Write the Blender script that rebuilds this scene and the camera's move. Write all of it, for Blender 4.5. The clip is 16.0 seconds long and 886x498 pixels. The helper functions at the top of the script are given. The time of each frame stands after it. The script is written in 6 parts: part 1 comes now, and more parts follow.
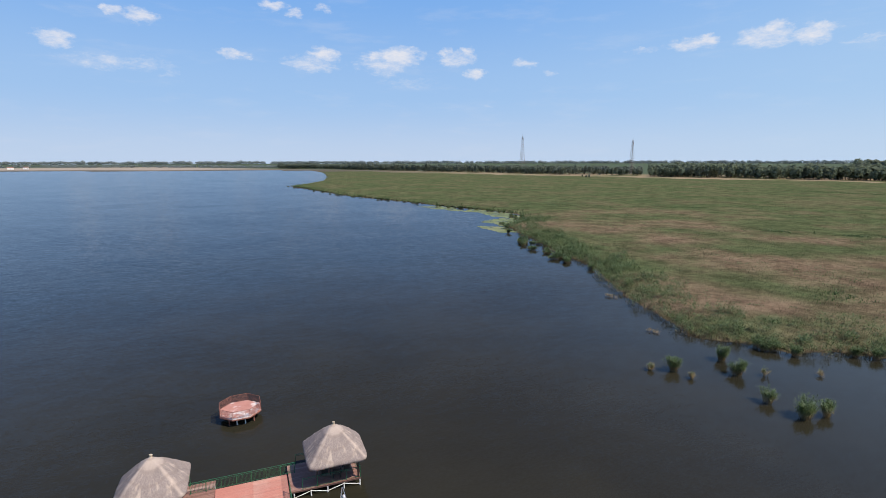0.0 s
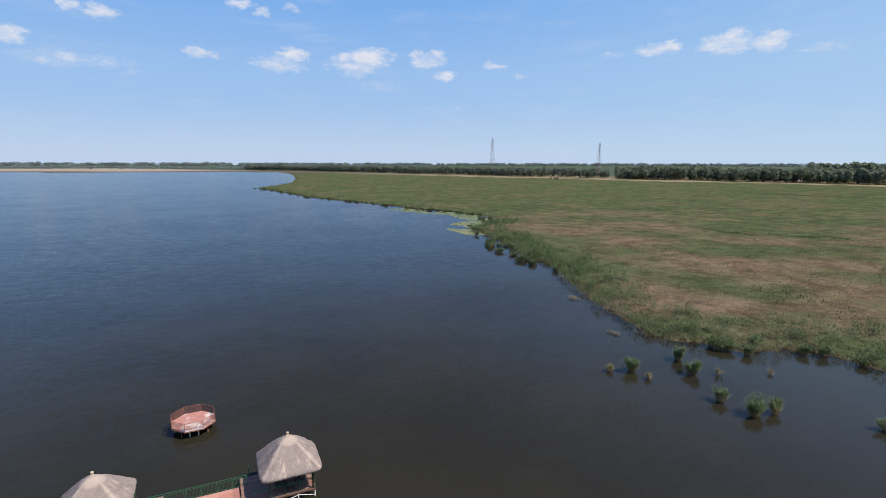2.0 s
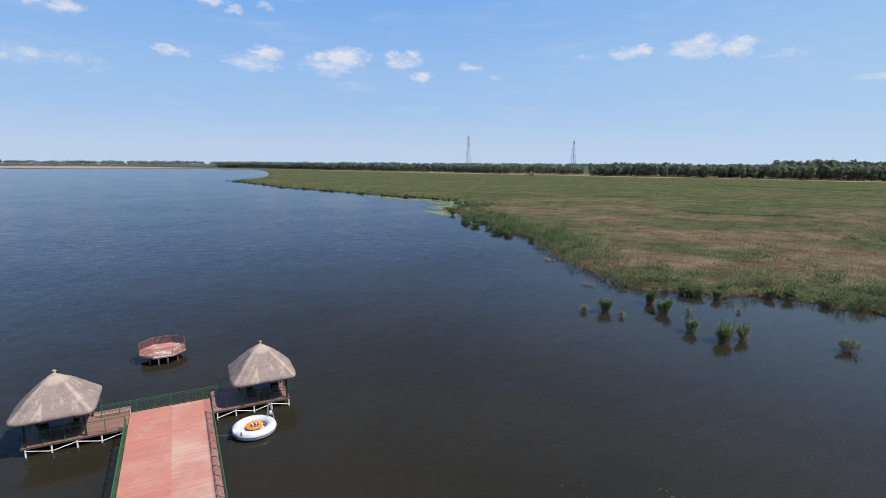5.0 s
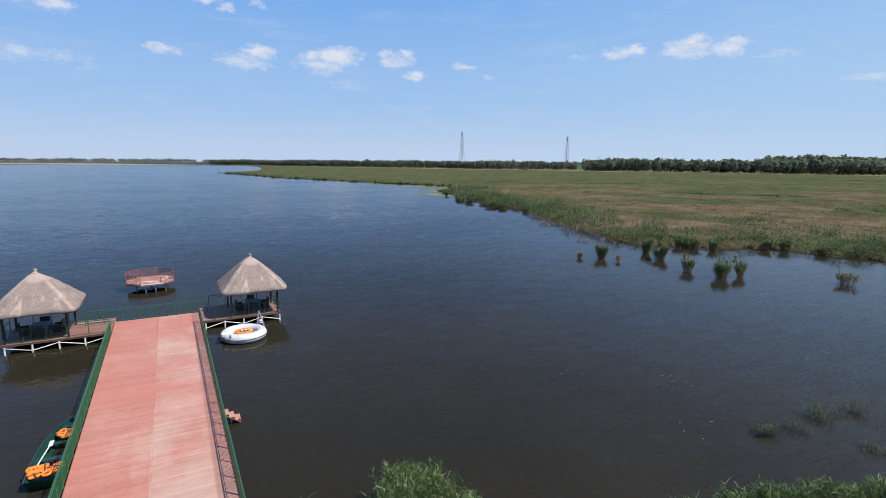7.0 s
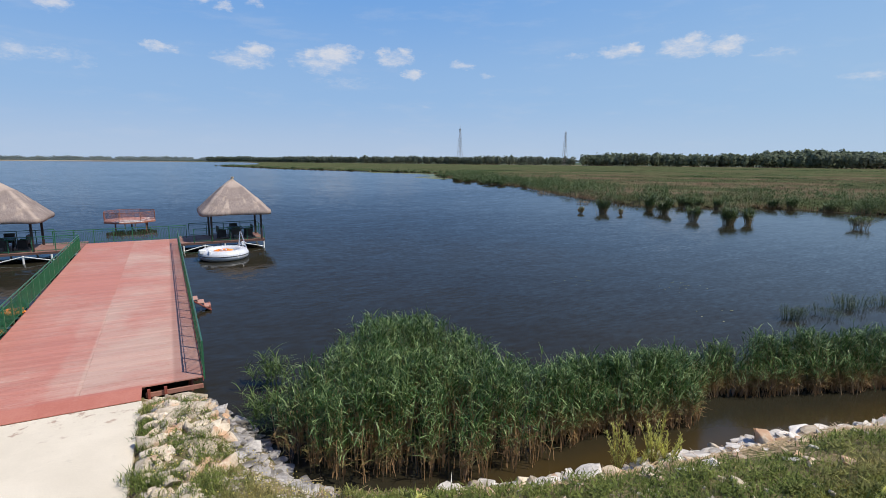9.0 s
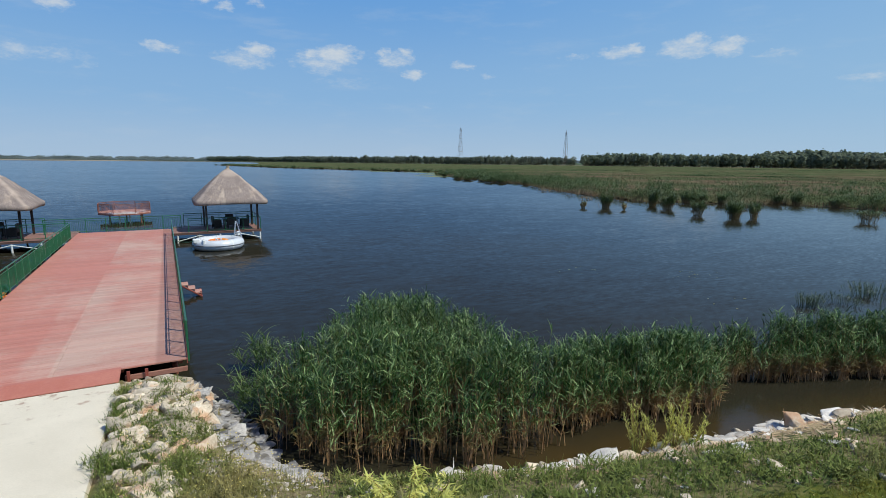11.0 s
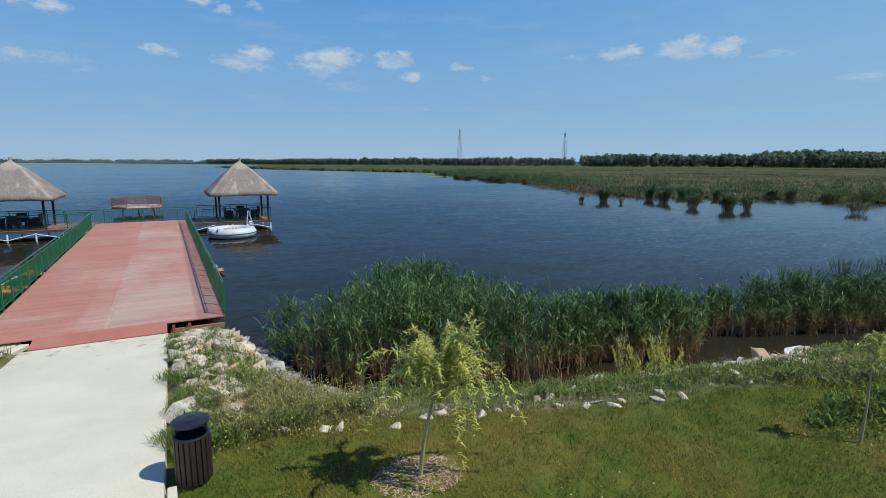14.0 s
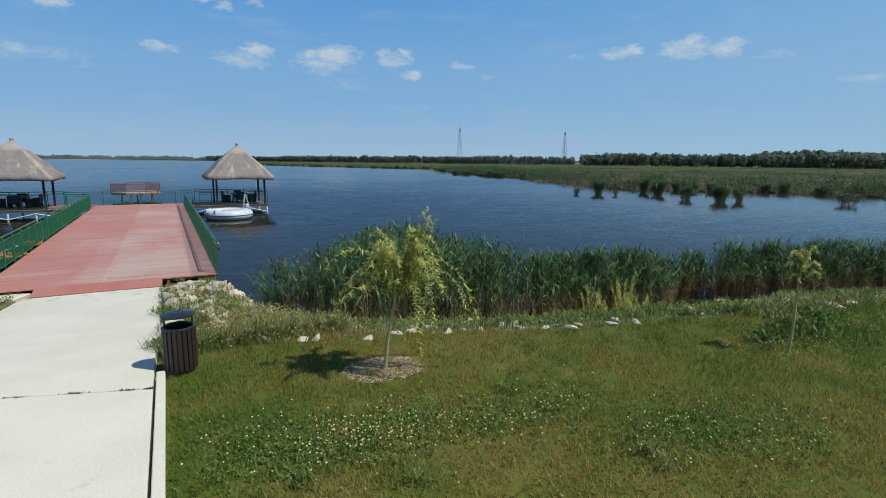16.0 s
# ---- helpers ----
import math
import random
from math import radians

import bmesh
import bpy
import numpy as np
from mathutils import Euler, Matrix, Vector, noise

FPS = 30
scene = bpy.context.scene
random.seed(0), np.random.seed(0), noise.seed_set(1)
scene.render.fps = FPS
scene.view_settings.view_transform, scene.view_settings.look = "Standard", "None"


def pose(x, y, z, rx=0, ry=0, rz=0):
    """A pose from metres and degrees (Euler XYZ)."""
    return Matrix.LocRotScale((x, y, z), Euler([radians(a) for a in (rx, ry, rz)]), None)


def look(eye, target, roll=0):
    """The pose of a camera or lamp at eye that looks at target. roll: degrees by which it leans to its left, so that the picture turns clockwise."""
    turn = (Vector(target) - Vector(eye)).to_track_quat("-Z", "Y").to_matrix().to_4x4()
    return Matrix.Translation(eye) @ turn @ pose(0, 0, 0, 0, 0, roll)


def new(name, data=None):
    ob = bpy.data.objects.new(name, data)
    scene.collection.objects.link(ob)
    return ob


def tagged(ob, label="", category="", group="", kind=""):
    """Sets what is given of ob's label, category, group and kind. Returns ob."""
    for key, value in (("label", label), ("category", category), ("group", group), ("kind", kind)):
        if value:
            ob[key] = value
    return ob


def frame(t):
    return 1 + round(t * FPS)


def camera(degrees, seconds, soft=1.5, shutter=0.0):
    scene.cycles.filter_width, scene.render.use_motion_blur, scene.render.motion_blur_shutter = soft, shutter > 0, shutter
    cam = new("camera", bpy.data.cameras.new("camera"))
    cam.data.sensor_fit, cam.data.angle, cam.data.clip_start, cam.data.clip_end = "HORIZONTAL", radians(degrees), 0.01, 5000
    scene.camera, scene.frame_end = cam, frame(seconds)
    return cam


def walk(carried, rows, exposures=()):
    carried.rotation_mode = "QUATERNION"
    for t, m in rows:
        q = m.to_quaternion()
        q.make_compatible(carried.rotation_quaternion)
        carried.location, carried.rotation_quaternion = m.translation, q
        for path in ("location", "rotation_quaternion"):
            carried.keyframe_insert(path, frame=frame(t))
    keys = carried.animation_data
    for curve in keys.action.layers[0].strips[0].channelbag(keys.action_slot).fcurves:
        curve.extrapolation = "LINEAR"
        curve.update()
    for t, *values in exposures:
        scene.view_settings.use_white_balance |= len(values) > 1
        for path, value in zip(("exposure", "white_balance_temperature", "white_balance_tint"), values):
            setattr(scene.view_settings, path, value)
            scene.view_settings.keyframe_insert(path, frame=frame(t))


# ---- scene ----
cam = camera(81.5, 16.0, soft=0.9)
METRES, EYE, TILT, LEAN, TURN = 8.0, 1.5, 0.0, 0.0, 24.2
PATH = [
    (0, (-2.027, -14.001, 26.889), (-1.314, -12.163, 26.55), -0.1),
    (0.5, (-1.656, -13.913, 27.08), (-0.917, -12.085, 26.741), -0.2),
    (1, (-1.275, -13.978, 27.23), (-0.508, -12.162, 26.894), -0.1),
    (1.5, (-0.964, -14.092, 27.262), (-0.17, -12.287, 26.929), -0.1),
    (2, (-0.688, -14.278, 27.203), (0.127, -12.482, 26.871), 0.1),
    (2.5, (-0.533, -14.483, 26.821), (0.3, -12.695, 26.49), 0.2),
    (3, (-0.513, -14.709, 26.018), (0.334, -12.926, 25.692), 0.1),
    (3.5, (-0.576, -14.868, 24.746), (0.286, -13.092, 24.423), 0.0),
    (4, (-0.732, -15.046, 23.168), (0.143, -13.278, 22.843), 0.2),
    (6.5, (-1.358, -15.712, 14.011), (-0.441, -13.965, 13.681), 0.3),
    (7, (-1.243, -15.592, 12.428), (-0.324, -13.847, 12.097), 0.4),
    (7.5, (-1.075, -15.382, 10.952), (-0.153, -13.638, 10.621), 0.3),
    (8, (-0.769, -15.204, 9.38), (0.152, -13.46, 9.047), 0.3),
    (8.5, (-0.534, -14.816, 7.814), (0.391, -13.075, 7.479), 0.4),
    (9, (-0.311, -14.473, 6.461), (0.614, -12.732, 6.125), 0.4),
    (11.5, (0.041, -13.743, 5.638), (0.965, -12.001, 5.304), 0.5),
    (12, (-0.127, -13.926, 5.795), (0.798, -12.185, 5.463), 0.4),
    (12.5, (-0.374, -14.248, 5.91), (0.551, -12.506, 5.581), 0.3),
    (13, (-0.64, -14.592, 5.879), (0.286, -12.85, 5.547), 0.3),
    (13.5, (-0.86, -14.897, 5.605), (0.066, -13.155, 5.276), 0.3),
    (14, (-0.992, -15.124, 4.949), (-0.066, -13.382, 4.621), 0.2),
    (14.5, (-0.996, -15.273, 4.342), (-0.071, -13.53, 4.011), 0.3),
    (15, (-0.907, -15.381, 4.188), (0.018, -13.638, 3.858), 0.5),
    (15.5, (-0.873, -15.669, 4.071), (0.053, -13.928, 3.74), 0.5),
    (16, (-0.962, -16.065, 4.01), (-0.035, -14.325, 3.677), 0.6),
]
walk(cam, [(t, look(eye, target, roll)) for t, eye, target, roll in PATH],
     exposures=[(0.0, 0.1, 6550, 11), (4.0, 0.08, 6550, 11), (7.0, 0.08, 6480, 11), (9.0, -0.1, 6400, 10), (11.5, -0.25, 6060, 1), (16.0, -0.35, 5830, -2)])

rng = np.random.default_rng(7)
TAU = 2 * math.pi

# ---------------- world and sun ----------------
SUN_DIR = Vector((0.52, -0.52, 1.0)).normalized()
world = bpy.data.worlds.new("sky")
scene.world = world
world.use_nodes = True


class Nodes:
    """Short hand for node trees."""

    def __init__(self, tree):
        self.t = tree
        tree.nodes.clear()

    def n(self, kind, ins=None, **props):
        node = self.t.nodes.new(kind)
        for k, v in props.items():
            setattr(node, k, v)
        for k, v in (ins or {}).items():
            self.put(node.inputs[k], v)
        return node

    def put(self, socket, v):
        if isinstance(v, bpy.types.NodeSocket):
            self.t.links.new(v, socket)
        elif isinstance(v, bpy.types.Node):
            self.t.links.new(v.outputs[0], socket)
        else:
            if socket.type == "RGBA" and len(v) == 3:
                v = (*v, 1)
            socket.default_value = v

    def math(self, op, a, b=0.0, clamp=False):
        return self.n("ShaderNodeMath", {0: a, 1: b}, operation=op, use_clamp=clamp).outputs[0]

    def mix(self, f, a, b):
        m = self.n("ShaderNodeMix", data_type="RGBA")
        self.put(m.inputs["Factor"], f)
        self.put(m.inputs[6], a)
        self.put(m.inputs[7], b)
        return m.outputs[2]

    def noise(self, vec, scale, detail=3.0, rough=0.55, stretch=None):
        if stretch:
            vec = self.n("ShaderNodeMapping", {"Vector": vec, "Scale": stretch})
        return self.n("ShaderNodeTexNoise", {"Vector": vec, "Scale": scale, "Detail": detail, "Roughness": rough}).outputs[0]

    def ramp(self, f, lo, hi, a=0.0, b=1.0):
        m = self.n("ShaderNodeMapRange", {0: f, 1: lo, 2: hi, 3: a, 4: b})
        m.interpolation_type = "SMOOTHSTEP"
        return m.outputs[0]


def build_sky():
    k = Nodes(world.node_tree)
    sky = k.n("ShaderNodeTexSky", sky_type="NISHITA", sun_disc=False, sun_elevation=math.asin(SUN_DIR.z),
              sun_rotation=math.atan2(SUN_DIR.x, SUN_DIR.y), altitude=50, air_density=1.0, dust_density=0.25, ozone_density=3.5)
    way = k.n("ShaderNodeTexCoord").outputs["Generated"]
    sep = k.n("ShaderNodeSeparateXYZ", {0: way})
    az = k.math("MULTIPLY", k.math("ARCTAN2", sep.outputs[0], sep.outputs[1]), 57.2958)
    el = k.math("MULTIPLY", k.math("ARCSINE", sep.outputs[2]), 57.2958)
    # ragged outlines: the places are shifted a little by noise
    spot = k.n("ShaderNodeCombineXYZ", {0: az, 1: k.math("MULTIPLY", el, 1.6), 2: 0.0})
    rag = k.n("ShaderNodeTexNoise", {"Vector": spot, "Scale": 0.8, "Detail": 5.0, "Roughness": 0.6}).outputs["Color"]
    rag = k.n("ShaderNodeSeparateXYZ", {0: rag})
    caz = k.math("ADD", az, k.math("MULTIPLY", k.math("SUBTRACT", rag.outputs[0], 0.5), 2.6))
    cel = k.math("ADD", el, k.math("MULTIPLY", k.math("SUBTRACT", rag.outputs[1], 0.5), 1.3))
    # small fair-weather clouds: azimuth, elevation, half width, half height, density
    clouds = [(7.8, 9.9, 3.0, 0.95, 0.8), (8.9, 10.7, 1.5, 0.8, 1.1), (6.2, 9.7, 1.6, 0.45, 0.8), (15.0, 10.0, 3.2, 1.2, 0.85), (16.6, 10.7, 2.4, 1.05, 1.15), (14.2, 10.6, 1.2, 0.7, 0.9), (22.5, 10.5, 2.1, 0.85, 0.9),
              (21.4, 11.1, 0.8, 0.6, 1.0), (23.8, 11.0, 0.9, 0.6, 1.0), (24.7, 9.0, 1.05, 0.65, 1.0), (29.8, 10.0, 1.5, 0.42, 0.85), (32.7, 9.0, 1.1, 0.35, 0.55), (0.1, 10.3, 1.6, 0.52, 0.95), (-9.7, 8.8, 5.0, 0.8, 0.62),
              (-6.0, 8.1, 1.2, 0.35, 0.5), (6.0, 14.4, 1.1, 0.5, 0.95), (8.8, 15.0, 0.9, 0.4, 0.7), (4.0, 15.0, 1.4, 0.5, 0.95), (45.9, 10.9, 2.5, 0.7, 0.8), (47.4, 11.1, 1.0, 0.5, 0.95), (51.9, 10.9, 2.6, 1.0, 0.95),
              (52.6, 11.6, 1.3, 0.6, 1.05), (55.6, 10.8, 1.8, 0.95, 0.95), (56.0, 11.3, 1.0, 0.5, 1.0), (59.4, 9.8, 2.2, 0.35, 0.6), (66.4, 7.3, 2.2, 0.45, 0.5), (17.8, 8.1, 3.4, 0.8, 0.42), (26.2, 5.8, 0.7, 0.3, 0.45),
              (-7.8, 13.0, 1.5, 0.75, 0.95), (-9.9, 13.2, 0.9, 0.5, 0.9), (-14.4, 10.3, 1.5, 0.75, 0.95), (41.5, 10.6, 2.4, 0.3, 0.45)]
    cover = 0.0
    for a, e, w, h, d in clouds:
        u = k.math("DIVIDE", k.math("SUBTRACT", caz, a), w * 1.25)
        v = k.math("DIVIDE", k.math("SUBTRACT", cel, e), h * 1.25)
        r = k.math("ADD", k.math("MULTIPLY", u, u), k.math("MULTIPLY", v, v))
        m = k.math("MULTIPLY", k.math("SUBTRACT", 1.0, r, True), d)
        cover = k.math("MAXIMUM", cover, m)
    flat = k.n("ShaderNodeCombineXYZ", {0: az, 1: k.math("MULTIPLY", el, 2.3), 2: 0.0})
    puff = k.noise(flat, 0.5, 7.0, 0.66)
    wisp = k.noise(flat, 1.9, 6.0, 0.65)
    body = k.math("ADD", k.math("MULTIPLY", puff, 0.75), k.math("MULTIPLY", wisp, 0.25))
    dens = k.math("ADD", cover, k.math("MULTIPLY", k.math("SUBTRACT", body, 0.54), 2.2))
    amount = k.math("MULTIPLY", k.ramp(dens, 0.08, 1.3), k.ramp(cover, 0.0, 0.3))
    amount = k.math("MULTIPLY", amount, 0.9)
    veil = k.noise(k.n("ShaderNodeCombineXYZ", {0: k.math("MULTIPLY", az, 0.35), 1: k.math("MULTIPLY", el, 1.6), 2: 3.0}), 0.4, 5.0, 0.6)
    # clear blue air low over the water, paling to the horizon
    low = k.mix(k.ramp(el, 0.0, 7.0), (4.15, 5.2, 6.75), (2.85, 4.5, 6.9))
    low = k.mix(k.ramp(el, 5.0, 19.0), low, (1.5, 3.35, 6.75))
    low = k.mix(k.math("MULTIPLY", k.ramp(veil, 0.5, 0.75), 0.16), low, (5.2, 5.7, 6.7))
    low = k.mix(k.ramp(az, 15.0, 80.0, 0, 0.34), low, (4.1, 5.75, 7.2))
    tint = k.n("ShaderNodeMix", data_type="RGBA", blend_type="MULTIPLY")
    k.put(tint.inputs["Factor"], 1.0)
    k.put(tint.inputs[6], sky.outputs[0])
    k.put(tint.inputs[7], (0.74, 0.755, 1.1))
    air = k.mix(k.ramp(el, 16.0, 50.0), low, tint.outputs[2])
    col = k.mix(amount, air, (6.7, 6.7, 7.0))
    bg = k.n("ShaderNodeBackground", {0: col, 1: 0.115})
    k.n("ShaderNodeOutputWorld", {0: bg})


build_sky()
sun = new("sun", bpy.data.lights.new("sun", "SUN"))
sun.data.energy, sun.data.angle, sun.data.color = 5.0, radians(0.53), (1.0, 0.93, 0.815)
sun.matrix_world = look((0, 0, 60), Vector((0, 0, 60)) - SUN_DIR)

# ---------------- materials ----------------


def material(name, c1, c2, c3=None, scale=3.0, fine=40.0, rough=0.7, metal=0.0, bump=0.2, stretch=None, spread=0.5, island=0.0, item=0.0, spec=0.5, leaf=0.0, patch=None, dry=None):
    """Two or three colours mixed by noise at two scales, with grain relief; island/item: random brightness of loose pieces or objects."""
    m = bpy.data.materials.new(name)
    m.use_nodes = True
    k = Nodes(m.node_tree)
    co = k.n("ShaderNodeNewGeometry").outputs["Position"]
    big = k.noise(co, scale, 4.0, 0.6, stretch)
    small = k.noise(co, fine, 3.0, 0.6, stretch)
    f = k.ramp(k.math("ADD", k.math("MULTIPLY", big, 1 - spread), k.math("MULTIPLY", small, spread)), 0.32, 0.68)
    col = k.mix(f, c1, c2)
    if c3:
        g = k.noise(co, scale * 0.37, 5.0, 0.65, stretch)
        lo, hi = patch or (0.52, 0.7)
        for x, y, w, amount in dry or ():
            d = k.n("ShaderNodeVectorMath", {0: k.n("ShaderNodeMapping", {"Vector": co, "Scale": (1, 1.6, 0)}), 1: (x, y * 1.6, 0)}, operation="DISTANCE").outputs["Value"]
            g = k.math("ADD", g, k.ramp(d, 0, w, amount, 0))
        col = k.mix(k.ramp(g, lo, hi), col, c3)
    if island:
        r = k.n("ShaderNodeNewGeometry").outputs["Random Per Island"]
        hsv = k.n("ShaderNodeHueSaturation", {"Value": k.ramp(r, 0, 1, 1 - island, 1 + island), "Color": col})
        col = hsv.outputs[0]
    if item:
        r = k.n("ShaderNodeObjectInfo").outputs["Random"]
        hsv = k.n("ShaderNodeHueSaturation", {"Value": k.math("ADD", k.math("MULTIPLY", r, 2 * item), 1 - item), "Color": col})
        col = hsv.outputs[0]
    b = k.n("ShaderNodeBump", {"Strength": bump, "Distance": 0.02, "Height": k.math("ADD", k.math("MULTIPLY", big, 0.5), small)})
    p = k.n("ShaderNodeBsdfPrincipled", {"Base Color": col, "Roughness": k.ramp(small, 0.2, 0.8, max(rough - 0.1, 0.02), min(rough + 0.1, 1)), "Metallic": metal, "Normal": b, "Specular IOR Level": spec})
    out = p.outputs[0]
    if leaf:
        tr = k.n("ShaderNodeBsdfTranslucent", {"Color": col})
        out = k.n("ShaderNodeMixShader", {0: leaf, 1: p.outputs[0], 2: tr.outputs[0]}).outputs[0]
    k.n("ShaderNodeOutputMaterial", {0: out})
    return m


def reed_material(name, green, light, straw, h0, h1, leaf=0.25, field=None, spec=0.45, rough=0.42, relief=0.0, few=0.1):
    """Reed blades: straw-coloured below, green above; field: larger patches of dry stand."""
    m = bpy.data.materials.new(name)
    m.use_nodes = True
    k = Nodes(m.node_tree)
    co = k.n("ShaderNodeTexCoord").outputs["Object"]
    rnd = k.n("ShaderNodeNewGeometry").outputs["Random Per Island"]
    z = k.n("ShaderNodeSeparateXYZ", {0: co}).outputs[2]
    col = k.mix(k.ramp(rnd, few, 0.95), green, light)
    h = k.math("ADD", z, k.math("MULTIPLY", k.math("SUBTRACT", rnd, 0.5), 0.7 * (h1 - h0)))
    col = k.mix(k.ramp(h, h0, h1), straw, col)
    if field:
        g = k.math("ADD", k.math("MULTIPLY", k.noise(co, field, 3.0, 0.55, (1, 1, 0)), 0.92), k.math("MULTIPLY", rnd, 0.08))
        for x, y, w in ((122, 66, 42), (100, 38, 24), (160, 150, 40), (330, 200, 70)):
            d = k.n("ShaderNodeVectorMath", {0: k.n("ShaderNodeMapping", {"Vector": co, "Scale": (1, 1, 0)}), 1: (x, y, 0)}, operation="DISTANCE").outputs["Value"]
            g = k.math("ADD", g, k.ramp(d, 0, w, 0.10, 0))
        d = k.n("ShaderNodeVectorMath", {0: co, 1: (112, 48, 0)}, operation="DISTANCE").outputs["Value"]
        dry = k.math("MULTIPLY", k.ramp(g, 0.43, 0.72, 0.08, 0.80), k.ramp(d, 50, 260, 1.0, 0.38))
        col = k.mix(dry, col, k.mix(rnd, straw, (0.245, 0.160, 0.112)))
        # mottled tussocks
        mot = k.math("ADD", k.math("MULTIPLY", k.noise(co, 0.13, 4.0, 0.65, (1, 1, 0)), 0.6), k.math("MULTIPLY", k.noise(co, 0.55, 4.0, 0.7, (1, 1, 0)), 0.4))
        col = k.n("ShaderNodeHueSaturation", {"Value": k.ramp(mot, 0.36, 0.64, 0.58, 1.26), "Color": col}).outputs[0]
        fresh = k.noise(co, field * 2.3, 4.0, 0.6, (1, 1, 0))
        col = k.mix(k.ramp(fresh, 0.48, 0.75, 0, 0.4), col, (0.058, 0.090, 0.036))
    p = k.n("ShaderNodeBsdfPrincipled", {"Base Color": col, "Roughness": rough, "Specular IOR Level": spec})
    if relief:
        tuft = k.math("ADD", k.noise(co, 1.6, 4.0, 0.7), k.noise(co, 0.35, 3.0, 0.6))
        k.put(p.inputs["Normal"], k.n("ShaderNodeBump", {"Strength": 1.0, "Distance": relief, "Height": tuft}).outputs[0])
    tr = k.n("ShaderNodeBsdfTranslucent", {"Color": col})
    sh = k.n("ShaderNodeMixShader", {0: leaf, 1: p.outputs[0], 2: tr.outputs[0]})
    k.n("ShaderNodeOutputMaterial", {0: sh})
    return m


# wave normals lean to the bank so the water mirrors higher, bluer sky
NORMAL_LEAN = (-0.042, -0.092, 0.0)


def water_material():
    m = bpy.data.materials.new("lake_water")
    m.use_nodes = True
    k = Nodes(m.node_tree)
    co = k.n("ShaderNodeTexCoord").outputs["Object"]
    gust = k.ramp(k.noise(co, 0.022, 4.0, 0.6, (1.0, 1.3, 1)), 0.3, 0.7, 0.78, 1.0)
    # calm water in the lee of the marsh
    lee = k.n("ShaderNodeVectorMath", {0: co, 1: (76.0, 12.0, 0.0)}, operation="DISTANCE").outputs["Value"]
    rippled = k.math("MULTIPLY", gust, k.ramp(lee, 16, 60, 0.5, 1.0))
    gust = k.math("MULTIPLY", gust, k.ramp(lee, 18, 72, 0.4, 1.0))
    # still water between the reeds and the bank
    x, y = k.n("ShaderNodeSeparateXYZ", {0: co}).outputs[:2]
    off = k.math("ADD", k.math("ADD", y, 5.5), k.math("MULTIPLY", x, 0.235))
    off = k.math("ADD", off, k.math("MULTIPLY", k.noise(co, 0.9, 4.0, 0.6), 0.8))
    still = k.ramp(off, 0.6, 3.6, 0.12, 1.0)
    rippled, gust = k.math("MULTIPLY", rippled, still), k.math("MULTIPLY", gust, still)
    # this lean is greatest along the near bank and eases far out
    gust = k.math("MULTIPLY", gust, k.ramp(y, 12, 115, 1.4, 0.8))

    def slopes(scale, detail, amount):
        vec = k.n("ShaderNodeMapping", {"Vector": co, "Scale": (0.6, 1.5, 1)})
        tex = k.n("ShaderNodeTexNoise", {"Vector": vec, "Scale": scale, "Detail": detail, "Roughness": 0.65})
        off = k.n("ShaderNodeVectorMath", {0: tex.outputs["Color"], 1: (0.5, 0.5, 0.5)}, operation="SUBTRACT")
        return k.n("ShaderNodeVectorMath", {0: off, 3: amount}, operation="SCALE")

    both = k.n("ShaderNodeVectorMath", {0: slopes(0.6, 3.0, 0.13), 1: slopes(3.4, 4.0, 0.30)}, operation="ADD")
    flat = k.n("ShaderNodeVectorMath", {0: both, 1: (1, 1, 0)}, operation="MULTIPLY")
    lean = k.n("ShaderNodeVectorMath", {0: flat, 3: rippled}, operation="SCALE")
    drift = k.n("ShaderNodeVectorMath", {0: NORMAL_LEAN, 3: gust}, operation="SCALE")
    lean = k.n("ShaderNodeVectorMath", {0: lean, 1: drift}, operation="ADD")
    up = k.n("ShaderNodeVectorMath", {0: lean, 1: (0, 0, 1)}, operation="ADD")
    b = k.n("ShaderNodeVectorMath", {0: up}, operation="NORMALIZE")
    col = k.mix(k.ramp(k.noise(co, 0.05, 3.0), 0.3, 0.7), (0.0202, 0.0187, 0.0118), (0.0260, 0.0238, 0.0150))
    # brown silt shows through the shallows along the bank
    shallow = k.math("MULTIPLY", k.ramp(off, 0.0, 2.0, 0.7, 0), k.ramp(x, 2, 7))
    col = k.mix(shallow, col, (0.078, 0.047, 0.011))
    p = k.n("ShaderNodeBsdfPrincipled", {"Base Color": col, "Roughness": 0.12, "IOR": 1.333, "Specular IOR Level": 0.46, "Normal": b})
    k.n("ShaderNodeOutputMaterial", {0: p})
    return m


